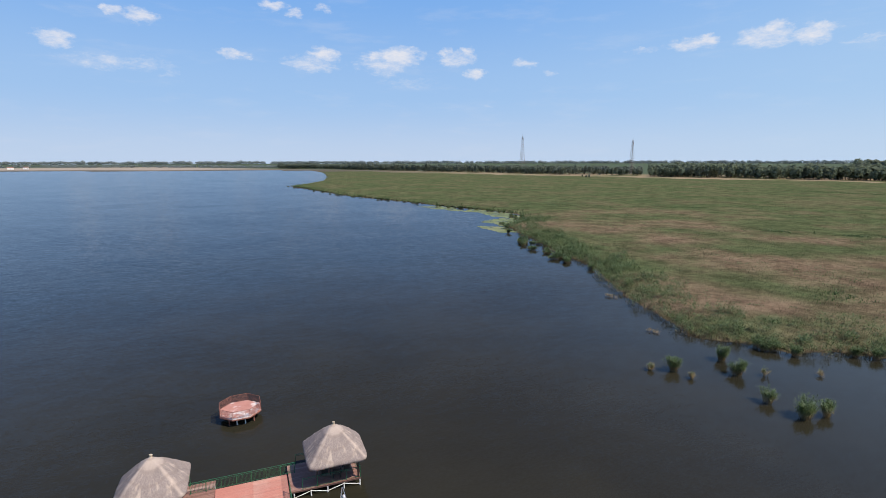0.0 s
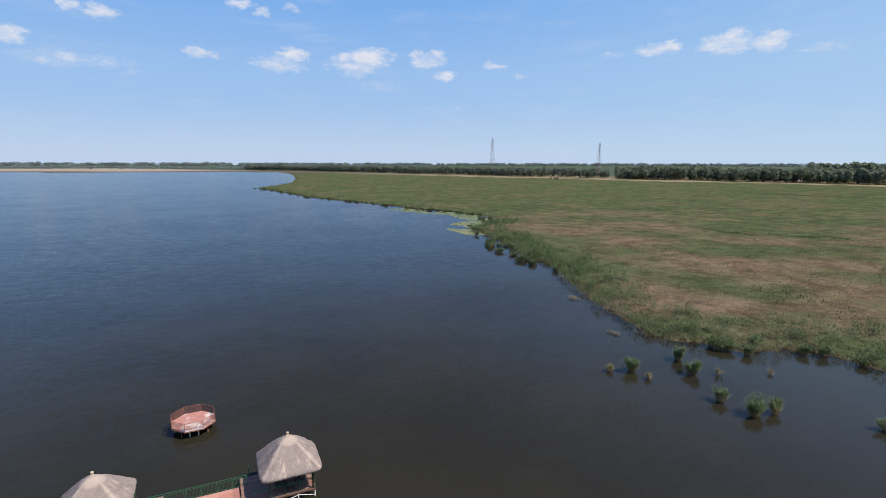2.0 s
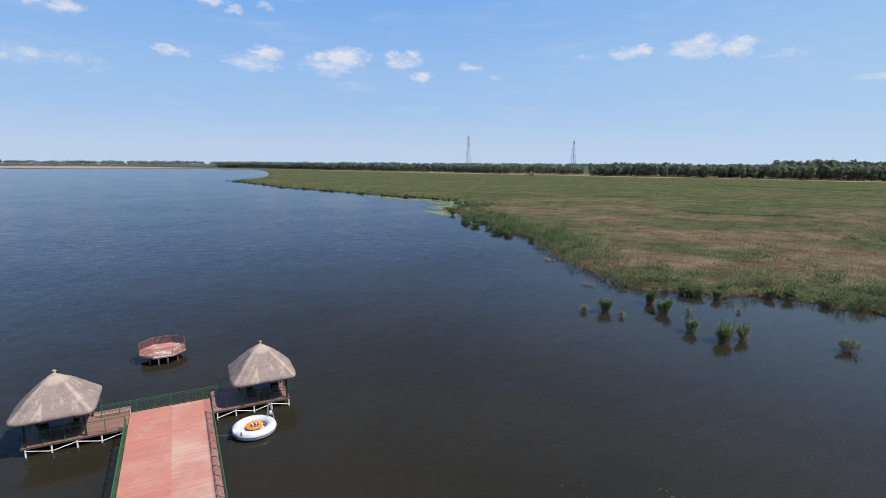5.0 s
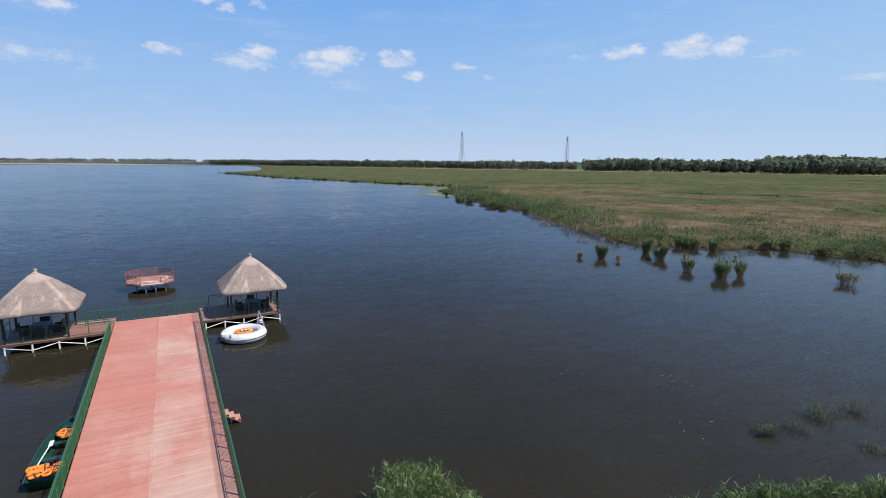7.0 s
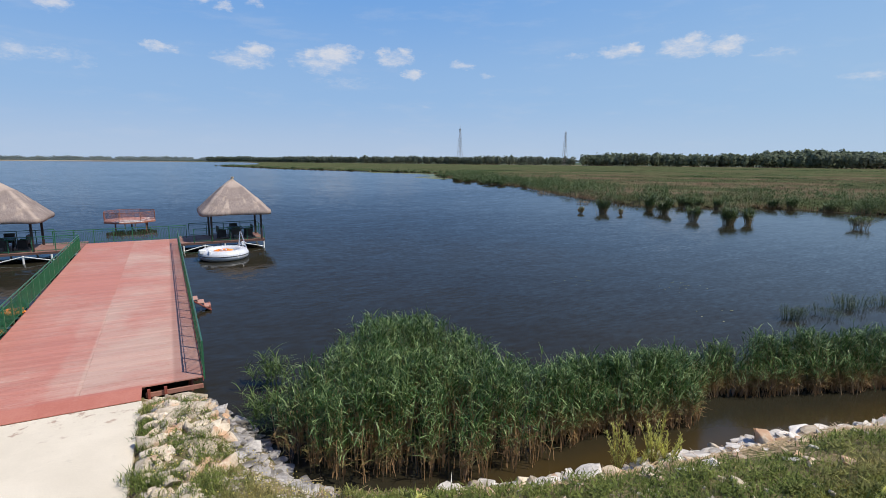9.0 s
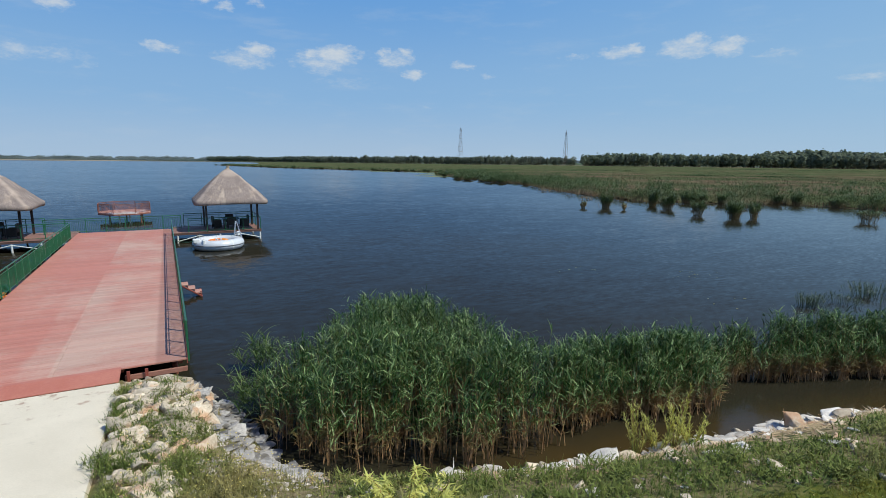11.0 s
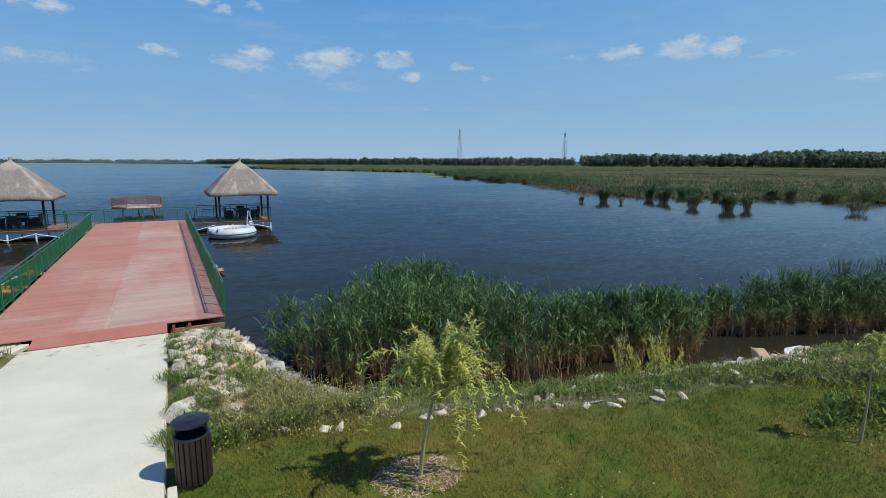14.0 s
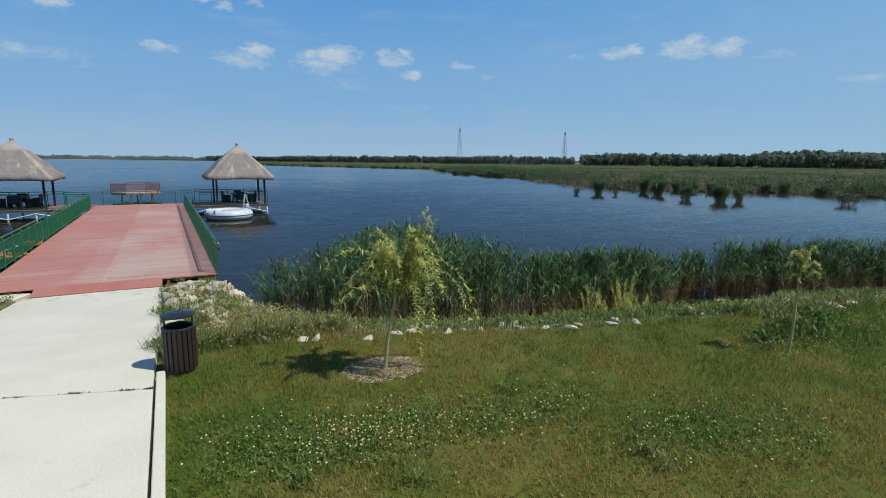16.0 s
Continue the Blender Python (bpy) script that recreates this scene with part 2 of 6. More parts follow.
def ground_material():
    """Mud under water, dry straw and soil on the bank, mown grass on top, reed litter in the marsh, fields far off."""
    m = bpy.data.materials.new("bank_soil_and_turf")
    m.use_nodes = True
    k = Nodes(m.node_tree)
    co = k.n("ShaderNodeTexCoord").outputs["Object"]
    x, y, z = k.n("ShaderNodeSeparateXYZ", {0: co}).outputs
    n1 = k.noise(co, 0.55, 5.0, 0.65)
    n2 = k.noise(co, 9.0, 4.0, 0.65)
    n3 = k.noise(co, 60.0, 3.0, 0.6)
    turf = k.mix(k.ramp(n2, 0.3, 0.7), (0.066, 0.092, 0.010), (0.125, 0.130, 0.018))
    turf = k.mix(k.ramp(n1, 0.47, 0.68, 0, 0.65), turf, (0.20, 0.15, 0.04))
    soil = k.mix(k.ramp(n2, 0.3, 0.7), (0.19, 0.145, 0.075), (0.31, 0.24, 0.14))
    soil = k.mix(k.ramp(k.noise(co, 1.4, 4.0, 0.7), 0.40, 0.6, 0, 0.8), soil, (0.115, 0.125, 0.035))
    # the lawn ends at a row of stones along the bank
    line = k.math("MAXIMUM", k.math("SUBTRACT", -8.05, k.math("MULTIPLY", x, 0.40)), k.math("SUBTRACT", -8.95, k.math("MULTIPLY", x, 0.22)))
    bank = k.ramp(k.math("ADD", k.math("SUBTRACT", line, y), k.math("MULTIPLY", k.math("SUBTRACT", k.noise(co, 1.6, 5.0, 0.7), 0.5), 1.6)), -0.35, 0.25)
    near = k.mix(bank, soil, turf)
    far = k.mix(k.ramp(k.noise(co, 0.012, 5.0, 0.6), 0.36, 0.56), (0.085, 0.10, 0.032), (0.27, 0.20, 0.12))
    sand = k.math("MULTIPLY", k.ramp(y, 1150, 1420), k.ramp(y, 2500, 2900, 1, 0))
    far = k.mix(k.math("MULTIPLY", sand, 0.85), far, (0.34, 0.28, 0.22))
    inland = k.math("ADD", k.math("MULTIPLY", x, 0.72), k.math("MULTIPLY", y, 0.42))
    beyond = k.math("MAXIMUM", k.ramp(inland, 770, 900), k.ramp(y, 2300, 2700))
    far = k.mix(beyond, far, (0.055, 0.078, 0.035))
    # wet litter under the reeds
    far = k.mix(k.ramp(z, 0.18, 0.32, 0.9, 0), far, (0.06, 0.05, 0.026))
    col = k.mix(k.ramp(y, 6, 12), near, far)
    mud = k.ramp(z, -0.05, 0.12, 1, 0)
    col = k.mix(mud, col, (0.05, 0.035, 0.02))
    b = k.n("ShaderNodeBump", {"Strength": 0.5, "Distance": 0.03, "Height": k.math("ADD", n2, k.math("MULTIPLY", n3, 0.5))})
    p = k.n("ShaderNodeBsdfPrincipled", {"Base Color": col, "Roughness": 0.9, "Normal": b, "Specular IOR Level": 0.2})
    k.n("ShaderNodeOutputMaterial", {0: p})
    return m



def thatch_material():
    """Weathered reed thatch: straw lines that run down the slope, grey bleaching and darker damp patches."""
    m = bpy.data.materials.new("weathered_reed_thatch")
    m.use_nodes = True
    k = Nodes(m.node_tree)
    co = k.n("ShaderNodeTexCoord").outputs["Object"]
    x, y, z = k.n("ShaderNodeSeparateXYZ", {0: co}).outputs
    ang = k.math("ARCTAN2", y, x)
    rad = k.math("SQRT", k.math("ADD", k.math("MULTIPLY", x, x), k.math("MULTIPLY", y, y)))
    fan = k.n("ShaderNodeCombineXYZ", {0: k.n("ShaderNodeMath", {0: ang}, operation="COSINE"), 1: k.n("ShaderNodeMath", {0: ang}, operation="SINE"), 2: k.math("MULTIPLY", rad, 0.22)})
    straw = k.noise(fan, 42.0, 4.0, 0.65)
    ridge = k.noise(fan, 5.0, 4.0, 0.6)
    grain = k.noise(co, 18.0, 4.0, 0.7)
    patch = k.noise(co, 0.9, 4.0, 0.6)
    col = k.mix(k.ramp(k.math("ADD", k.math("MULTIPLY", straw, 0.55), k.math("MULTIPLY", grain, 0.45)), 0.34, 0.66), (0.215, 0.172, 0.152), (0.335, 0.276, 0.248))
    col = k.mix(k.ramp(ridge, 0.5, 0.72, 0, 0.7), col, (0.55, 0.445, 0.355))
    col = k.mix(k.ramp(patch, 0.5, 0.7, 0, 0.65), col, (0.175, 0.142, 0.132))
    # bleached hips and cap, greyer courses between
    hip = k.math("ABSOLUTE", k.math("SUBTRACT", k.math("ABSOLUTE", x), k.math("ABSOLUTE", y)))
    pale = k.math("MULTIPLY", k.ramp(k.math("ADD", hip, k.math("MULTIPLY", ridge, 0.3)), 0.12, 0.5, 1, 0), 0.55)
    pale = k.math("MAXIMUM", pale, k.ramp(k.math("ADD", rad, ridge), 0.9, 1.7, 0.6, 0))
    col = k.mix(pale, col, (0.53, 0.43, 0.355))
    course = k.math("SINE", k.math("MULTIPLY", rad, 8.5))
    col = k.mix(k.ramp(k.math("ADD", course, k.math("MULTIPLY", grain, 0.9)), 0.9, 1.5, 0, 0.35), col, (0.22, 0.17, 0.145))
    h = k.math("ADD", straw, k.math("MULTIPLY", grain, 0.6))
    b = k.n("ShaderNodeBump", {"Strength": 0.4, "Distance": 0.03, "Height": h})
    p = k.n("ShaderNodeBsdfPrincipled", {"Base Color": col, "Roughness": 0.95, "Specular IOR Level": 0.1, "Normal": b})
    k.n("ShaderNodeOutputMaterial", {0: p})
    return m



def concrete_material():
    """Pale concrete with fine grain, faint tide marks and brown scuffs where boots come off the pier."""
    m = bpy.data.materials.new("pale_concrete")
    m.use_nodes = True
    k = Nodes(m.node_tree)
    co = k.n("ShaderNodeNewGeometry").outputs["Position"]
    x, y, z = k.n("ShaderNodeSeparateXYZ", {0: co}).outputs
    big, mid, fine = k.noise(co, 0.7, 5.0, 0.6), k.noise(co, 4.0, 5.0, 0.65), k.noise(co, 55.0, 3.0, 0.6)
    col = k.mix(k.ramp(k.math("ADD", k.math("MULTIPLY", big, 0.5), k.math("MULTIPLY", fine, 0.5)), 0.35, 0.65), (0.67, 0.59, 0.455), (0.79, 0.70, 0.55))
    col = k.mix(k.ramp(mid, 0.6, 0.75, 0, 0.35), col, (0.48, 0.41, 0.32))
    scuff = k.math("MULTIPLY", k.ramp(k.noise(co, 2.6, 5.0, 0.7), 0.56, 0.66), k.ramp(y, -3.4, -1.0))
    col = k.mix(k.math("MULTIPLY", scuff, 0.75), col, (0.36, 0.22, 0.15))
    b = k.n("ShaderNodeBump", {"Strength": 0.15, "Distance": 0.01, "Height": fine})
    p = k.n("ShaderNodeBsdfPrincipled", {"Base Color": col, "Roughness": 0.88, "Specular IOR Level": 0.25, "Normal": b})
    k.n("ShaderNodeOutputMaterial", {0: p})
    return m


M_WATER = water_material()
M_GROUND = ground_material()


def deck_material():
    """Red deck paint worn to pale wood in streaks along the boards, more on the side that is walked most."""
    m = bpy.data.materials.new("faded_red_deck_paint")
    m.use_nodes = True
    k = Nodes(m.node_tree)
    co = k.n("ShaderNodeNewGeometry").outputs["Position"]
    x, y, z = k.n("ShaderNodeSeparateXYZ", {0: co}).outputs
    streak = k.noise(co, 1.0, 6.0, 0.7, (0.6, 9.0, 1))
    fine = k.noise(co, 9.0, 4.0, 0.7, (0.5, 4.0, 1))
    patch = k.noise(co, 0.33, 4.0, 0.6)
    side = k.math("ADD", k.math("MULTIPLY", k.ramp(x, -2.76, -2.70), 0.075), 0.03)
    tread = k.math("MULTIPLY", k.ramp(k.math("ADD", x, k.math("MULTIPLY", patch, 0.5)), -3.25, -3.0), k.ramp(y, 2.5, 11, 0.075, 0))
    side = k.math("ADD", side, k.math("MULTIPLY", tread, k.ramp(y, 0.0, 0.25)))
    wear = k.math("ADD", k.math("ADD", k.math("MULTIPLY", streak, 0.2), k.math("MULTIPLY", patch, 0.52)), k.math("ADD", k.math("MULTIPLY", fine, 0.2), side))
    r = k.n("ShaderNodeObjectInfo").outputs["Random"]
    red = k.mix(k.ramp(fine, 0.3, 0.7), (0.445, 0.165, 0.118), (0.52, 0.22, 0.162))
    col = k.mix(k.ramp(wear, 0.46, 0.70), red, (0.53, 0.345, 0.268))
    slit = k.noise(co, 1.7, 5.0, 0.7, (1.0, 22.0, 1))
    col = k.mix(k.ramp(slit, 0.60, 0.70, 0, 0.45), col, (0.32, 0.135, 0.10))
    # paint lifted in blotches, bare grey wood between
    chip = k.noise(co, 4.5, 6.0, 0.72, (0.7, 1.6, 1))
    col = k.mix(k.math("MULTIPLY", k.ramp(chip, 0.56, 0.66), k.ramp(wear, 0.5, 0.66, 0.05, 0.5)), col, (0.58, 0.43, 0.35))
    col = k.mix(k.ramp(k.noise(co, 2.3, 4.0, 0.7), 0.66, 0.78, 0, 0.5), col, (0.24, 0.12, 0.09))
    # darker strip by the rail: unworn paint, with the balusters' shade painted in
    unworn_shade = k.math("MULTIPLY", k.ramp(k.math("ADD", x, k.math("MULTIPLY", k.math("SUBTRACT", fine, 0.5), 0.15)), -0.62, -0.5), k.ramp(x, 0.16, 0.2, 0.55, 0.0))
    col = k.mix(unworn_shade, col, (0.27, 0.115, 0.085))
    col = k.n("ShaderNodeHueSaturation", {"Value": k.math("ADD", k.math("MULTIPLY", r, 0.16), 0.92), "Color": col}).outputs[0]
    b = k.n("ShaderNodeBump", {"Strength": 0.25, "Distance": 0.01, "Height": fine})
    p = k.n("ShaderNodeBsdfPrincipled", {"Base Color": col, "Roughness": 0.62, "Normal": b})
    k.n("ShaderNodeOutputMaterial", {0: p})
    return m


M_DECK = deck_material()
M_RAMP = material("red_ramp_plate_paint", (0.42, 0.135, 0.09), (0.50, 0.20, 0.14), (0.54, 0.36, 0.29), scale=1.4, fine=22, rough=0.55, bump=0.12)
M_RED_STEEL = material("red_oxide_steel", (0.20, 0.045, 0.03), (0.28, 0.075, 0.05), (0.10, 0.04, 0.03), scale=2.0, fine=30, rough=0.55)
M_WORN_BEAM = material("worn_red_brown_beam", (0.24, 0.10, 0.07), (0.34, 0.17, 0.125), (0.16, 0.08, 0.06), scale=2.0, fine=30, rough=0.7, stretch=(0.3, 1, 1))
M_GREEN = material("green_rail_enamel", (0.016, 0.105, 0.045), (0.028, 0.14, 0.062), (0.05, 0.09, 0.05), scale=1.5, fine=25, rough=0.35, bump=0.05)
M_WHITE_PIPE = material("white_plastic_pipe", (0.68, 0.67, 0.62), (0.78, 0.77, 0.74), (0.45, 0.42, 0.34), scale=2.0, fine=30, rough=0.4, bump=0.05)
M_TIMBER = material("dark_stained_timber", (0.020, 0.012, 0.010), (0.04, 0.024, 0.018), scale=2, fine=30, rough=0.55, stretch=(1, 1, 0.15))
M_THATCH = thatch_material()
M_THATCH_CAP = material("bound_thatch_knot", (0.42, 0.34, 0.24), (0.56, 0.47, 0.35), scale=2, fine=30, rough=0.95, bump=0.8, stretch=(1, 1, 0.2), spec=0.1)
M_CONCRETE = concrete_material()
M_ROCK = material("pale_limestone_boulder", (0.46, 0.37, 0.26), (0.70, 0.60, 0.46), (0.50, 0.31, 0.185), scale=3.5, fine=16, rough=0.9, bump=1.0, item=0.28, patch=(0.5, 0.64))
M_SLAB = material("grey_white_limestone_slab", (0.21, 0.195, 0.18), (0.44, 0.41, 0.375), (0.12, 0.105, 0.085), scale=3.2, fine=14, rough=0.85, bump=0.9, item=0.42)
# the few pale leaves stand for sun glints, put into the leaf colour
M_REED = reed_material("green_reed_leaf", (0.031, 0.075, 0.014), (0.33, 0.44, 0.18), (0.32, 0.20, 0.09), 0.25, 0.75, spec=0.26, rough=0.4, leaf=0.24, few=0.60)
M_FRINGE = reed_material("low_reed_leaf", (0.044, 0.088, 0.019), (0.17, 0.23, 0.08), (0.26, 0.2, 0.09), -0.6, -0.1, spec=0.22, rough=0.45)
M_SHORE = material("white_shore_stone", (0.52, 0.48, 0.42), (0.78, 0.72, 0.65), (0.30, 0.25, 0.19), scale=2.2, fine=18, rough=0.85, bump=0.6, item=0.28)
M_ISLET = reed_material("sparse_water_reed", (0.035, 0.06, 0.018), (0.075, 0.105, 0.035), (0.2, 0.15, 0.08), -1.5, -0.8)
M_STEM = reed_material("reed_stem", (0.09, 0.13, 0.035), (0.17, 0.20, 0.065), (0.40, 0.245, 0.125), 0.6, 1.5, leaf=0.1)
MARSH_TONES = ((0.060, 0.084, 0.035), (0.086, 0.112, 0.050), (0.215, 0.146, 0.110), -0.2, 0.45)
M_MARSH = reed_material("marsh_reed_leaf", (0.066, 0.094, 0.038), (0.104, 0.136, 0.060), (0.225, 0.156, 0.118), -0.2, 0.45, leaf=0.35, field=0.028, spec=0.15, rough=0.7)
M_CANOPY = reed_material("marsh_reed_canopy", *MARSH_TONES, leaf=0.05, field=0.028, spec=0.0, rough=1.0, relief=0.6)
M_MARSH_EDGE = reed_material("marsh_edge_reed_leaf", (0.052, 0.092, 0.034), (0.135, 0.182, 0.074), (0.22, 0.150, 0.085), 0.2, 0.95, leaf=0.25, spec=0.2, rough=0.6)
# pale grey-green base colour: distance haze painted into the foliage
M_HAZY = material("hazed_far_foliage", (0.19, 0.225, 0.215), (0.24, 0.275, 0.262), (0.25, 0.275, 0.27), scale=0.01, fine=0.1, rough=0.8, bump=0.0, island=0.15, leaf=0.35, spec=0.1)
# sunburnt and lush places of the lawn: x, y, radius, how dry
LAWN_DRY = ((2.6, -14.6, 3.2, 0.22), (5.0, -14.6, 3.5, 0.2), (4.2, -11.8, 2.0, 0.10), (2.6, -12.3, 1.2, 0.08), (-0.6, -11.4, 2.2, -0.25), (0.6, -10.6, 1.6, -0.12), (-0.6, -14.0, 2.0, -0.15), (9.5, -12.5, 3.5, -0.25), (3.6, -10.3, 1.6, -0.06))
M_GRASS = material("grass_blade", (0.066, 0.118, 0.012), (0.145, 0.195, 0.024), (0.29, 0.205, 0.045), scale=0.8, fine=3, rough=0.6, bump=0.0, island=0.36, leaf=0.3, spec=0.2, patch=(0.42, 0.64), dry=LAWN_DRY)
# this and the next green carry some aerial haze in their base colour
M_FOLIAGE = material("woodland_foliage", (0.135, 0.166, 0.108), (0.205, 0.238, 0.162), (0.200, 0.226, 0.166), scale=0.03, fine=0.25, rough=0.8, bump=0.0, island=0.25, leaf=0.5, spec=0.1)
M_FAR_FOLIAGE = material("hazed_middle_foliage", (0.135, 0.162, 0.120), (0.190, 0.220, 0.165), (0.195, 0.215, 0.172), scale=0.02, fine=0.2, rough=0.8, bump=0.0, island=0.2, leaf=0.5, spec=0.1)
M_TRUNK = material("tree_bark", (0.12, 0.09, 0.06), (0.2, 0.16, 0.11), scale=2, fine=30, rough=0.9)

# ---------------- mesh helpers ----------------


def mesh_of(name, bm, mat, smooth=False):
    me = bpy.data.meshes.new(name)
    bm.to_mesh(me)
    bm.free()
    me.materials.append(mat)
    if smooth:
        me.polygons.foreach_set("use_smooth", [True] * len(me.polygons))
    return me


def part(name, bm, mat, parent, label="", smooth=False):
    """Links a bmesh as one mesh object under a thing or a part."""
    ob = new(name, mesh_of(name, bm, mat, smooth))
    ob.parent = parent
    return tagged(ob, label)


def piece(name, me, parent, m):
    ob = new(name, me)
    ob.parent = parent
    ob.matrix_basis = m
    return ob


def thing(name, at, label, category, group="", kind=""):
    ob = new(name)
    ob.empty_display_size = 0.2
    ob.location = at
    return tagged(ob, label, category, group, kind)


def box(bm, x0, x1, y0, y1, z0, z1, bevel=0.0, m=None):
    r = bmesh.ops.create_cube(bm, size=1.0)
    mat = Matrix.Translation(((x0 + x1) / 2, (y0 + y1) / 2, (z0 + z1) / 2)) @ Matrix.Diagonal((x1 - x0, y1 - y0, z1 - z0, 1))
    bmesh.ops.transform(bm, matrix=(m @ mat) if m else mat, verts=r["verts"])
    if bevel:
        edges = {e for v in r["verts"] for e in v.link_edges}
        bmesh.ops.bevel(bm, geom=list(edges), offset=bevel, segments=1, affect="EDGES")
    return bm


def rod(bm, a, b, r, r2=None, seg=8):
    a, b = Vector(a), Vector(b)
    d = b - a
    res = bmesh.ops.create_cone(bm, cap_ends=True, segments=seg, radius1=r, radius2=r if r2 is None else r2, depth=d.length)
    turn = d.to_track_quat("Z", "Y").to_matrix().to_4x4()
    bmesh.ops.transform(bm, matrix=Matrix.Translation((a + b) / 2) @ turn, verts=res["verts"])
    return bm


def grid_mesh(name, verts, faces, mat, smooth=False):
    """A mesh from arrays of vertices and of quads (or triangles)."""
    verts = np.asarray(verts, np.float32).reshape(-1, 3)
    faces = np.asarray(faces, np.int32)
    me = bpy.data.meshes.new(name)
    me.vertices.add(len(verts))
    me.vertices.foreach_set("co", verts.ravel())
    k = faces.shape[1]
    me.loops.add(faces.size)
    me.loops.foreach_set("vertex_index", faces.ravel())
    me.polygons.add(len(faces))
    me.polygons.foreach_set("loop_start", np.arange(0, faces.size, k, dtype=np.int32))
    me.polygons.foreach_set("use_smooth", np.full(len(faces), smooth))
    me.update(calc_edges=True)
    me.materials.append(mat)
    return me


def ribbons(base, length, width, heading, tilt, bend, k=3, twist=None, tip=0.15):
    """Blades that rise from base, lean towards heading and bend over: vertices and quads."""
    n = len(base)
    pos = np.array(base, float)
    face = heading + math.pi / 2 if twist is None else twist
    side = np.stack([np.cos(face), np.sin(face), np.zeros(n)], 1)
    out = np.zeros((n, k + 1, 2, 3))
    for i in range(k + 1):
        s = i / k
        w = width * (1 - (1 - tip) * s ** 1.6) * 0.5
        out[:, i, 0], out[:, i, 1] = pos - side * w[:, None], pos + side * w[:, None]
        a = tilt + bend * (s + 0.5 / k)
        step = length / k
        pos = pos + np.stack([np.sin(a) * np.cos(heading), np.sin(a) * np.sin(heading), np.cos(a)], 1) * step[:, None]
    j = np.arange(n)[:, None] * (2 * (k + 1)) + np.arange(k)[None, :] * 2
    q = np.stack([j, j + 1, j + 3, j + 2], -1).reshape(-1, 4)
    return out.reshape(-1, 3), q


def join(*sets):
    vs, fs, o = [], [], 0
    for v, f in sets:
        vs.append(v)
        fs.append(f + o)
        o += len(v)
    return np.concatenate(vs), np.concatenate(fs)


def stuff(name, data, mat, label, category, smooth=False):
    return tagged(new(name, grid_mesh(name, data[0], data[1], mat, smooth)), label, category, kind="stuff")


def inside(px, py, poly):
    """Whether points lie inside a polygon."""
    res = np.zeros(np.shape(px), bool)
    n = len(poly)
    for i in range(n):
        (x0, y0), (x1, y1) = poly[i], poly[(i + 1) % n]
        if y0 == y1:
            continue
        c = ((y0 > py) != (y1 > py)) & (px < (x1 - x0) * (py - y0) / (y1 - y0) + x0)
        res ^= c
    return res


def edge_distance(px, py, line):
    """Distance from points to an open polyline."""
    d = np.full(np.shape(px), 1e9)
    for (x0, y0), (x1, y1) in zip(line, line[1:]):
        dx, dy = x1 - x0, y1 - y0
        t = np.clip(((px - x0) * dx + (py - y0) * dy) / (dx * dx + dy * dy), 0, 1)
        d = np.minimum(d, np.hypot(px - x0 - t * dx, py - y0 - t * dy))
    return d


# ---------------- plan ----------------
DECK_Z = 0.72
NEAR_SHORE = [(-400, -20), (-60, -6), (-25, -3), (-8, -0.8), (-5, 0.3), (-1.5, 0.6), (0.3, 0.4), (0.62, -0.6), (0.9, -1.75), (1.2, -3.2), (1.45, -4.6), (2.2, -5.7), (3.5, -6.4), (5.25, -7.05), (7.2, -7.5),
              (9.3, -7.9), (12.0, -8.3), (13.4, -8.8), (15.3, -9.4), (22, -11.8), (40, -20), (90, -46), (400, -140)]
MARSH_SHORE = [(420, -120), (180, -60), (120, -22), (96, -2), (84, 9), (80, 15.5), (78.8, 20), (78, 26.5), (74.5, 30), (68, 32), (66.3, 36.8), (62.7, 39.6), (60, 42.5), (63.7, 50.5), (65, 58.5), (67.5, 66), (80, 94),
               (80.7, 102.5), (83, 116), (87, 128), (92, 150), (99, 176), (118, 190), (127, 215), (121, 243), (110, 266), (102, 299), (89.6, 335.5), (74.5, 379), (60.5, 466), (45, 560), (60, 590), (100, 700),
               (135, 900), (172, 1200), (176, 1400), (33, 1560), (-177, 1505), (-302, 1497), (-462, 1640), (-900, 1700), (-2200, 1850), (-4400, 2100)]
LAND_NEAR = NEAR_SHORE + [(400, -4400), (-400, -4400)]
LAND_FAR = MARSH_SHORE + [(-4400, 4400), (4400, 4400), (4400, -1500), (800, -300)]


def ground_height(x, y):
    dn = edge_distance(x, y, NEAR_SHORE) * np.where(inside(x, y, LAND_NEAR), 1, -1)
    bank = np.interp(dn, [-6, -1.5, 0, 0.5, 1.0, 2.0, 3.0, 40], [-1.6, -0.5, 0.0, 0.42, 0.80, 1.18, 1.38, 1.45])
    way = np.clip(0.62 + (-0.6 - y) * 0.0985, 0.35, 1.43)
    bank = np.where((x < 1.8) & (x > -14), np.minimum(bank, way + 0.05), bank)
    # the bank drops away under the end of the pier
    bank = np.where((x > -1.2) & (x < 1.6), bank - np.interp(y, [-1.6, -0.4, 1.0], [0.0, 0.26, 0.26]), bank)
    onpath = (x < -1.2) & (x > -4.4) & (y < 0.4)
    bank = np.where(onpath, np.minimum(bank, way - 0.12), bank)
    df = edge_distance(x, y, MARSH_SHORE) * np.where(inside(x, y, LAND_FAR), 1, -1)
    marsh = np.interp(df, [-8, 0, 2, 300, 900, 2500], [-1.6, -0.03, 0.15, 0.3, 1.0, 4.0])
    return np.maximum(np.where(dn > -8, bank, -1.6), marsh)


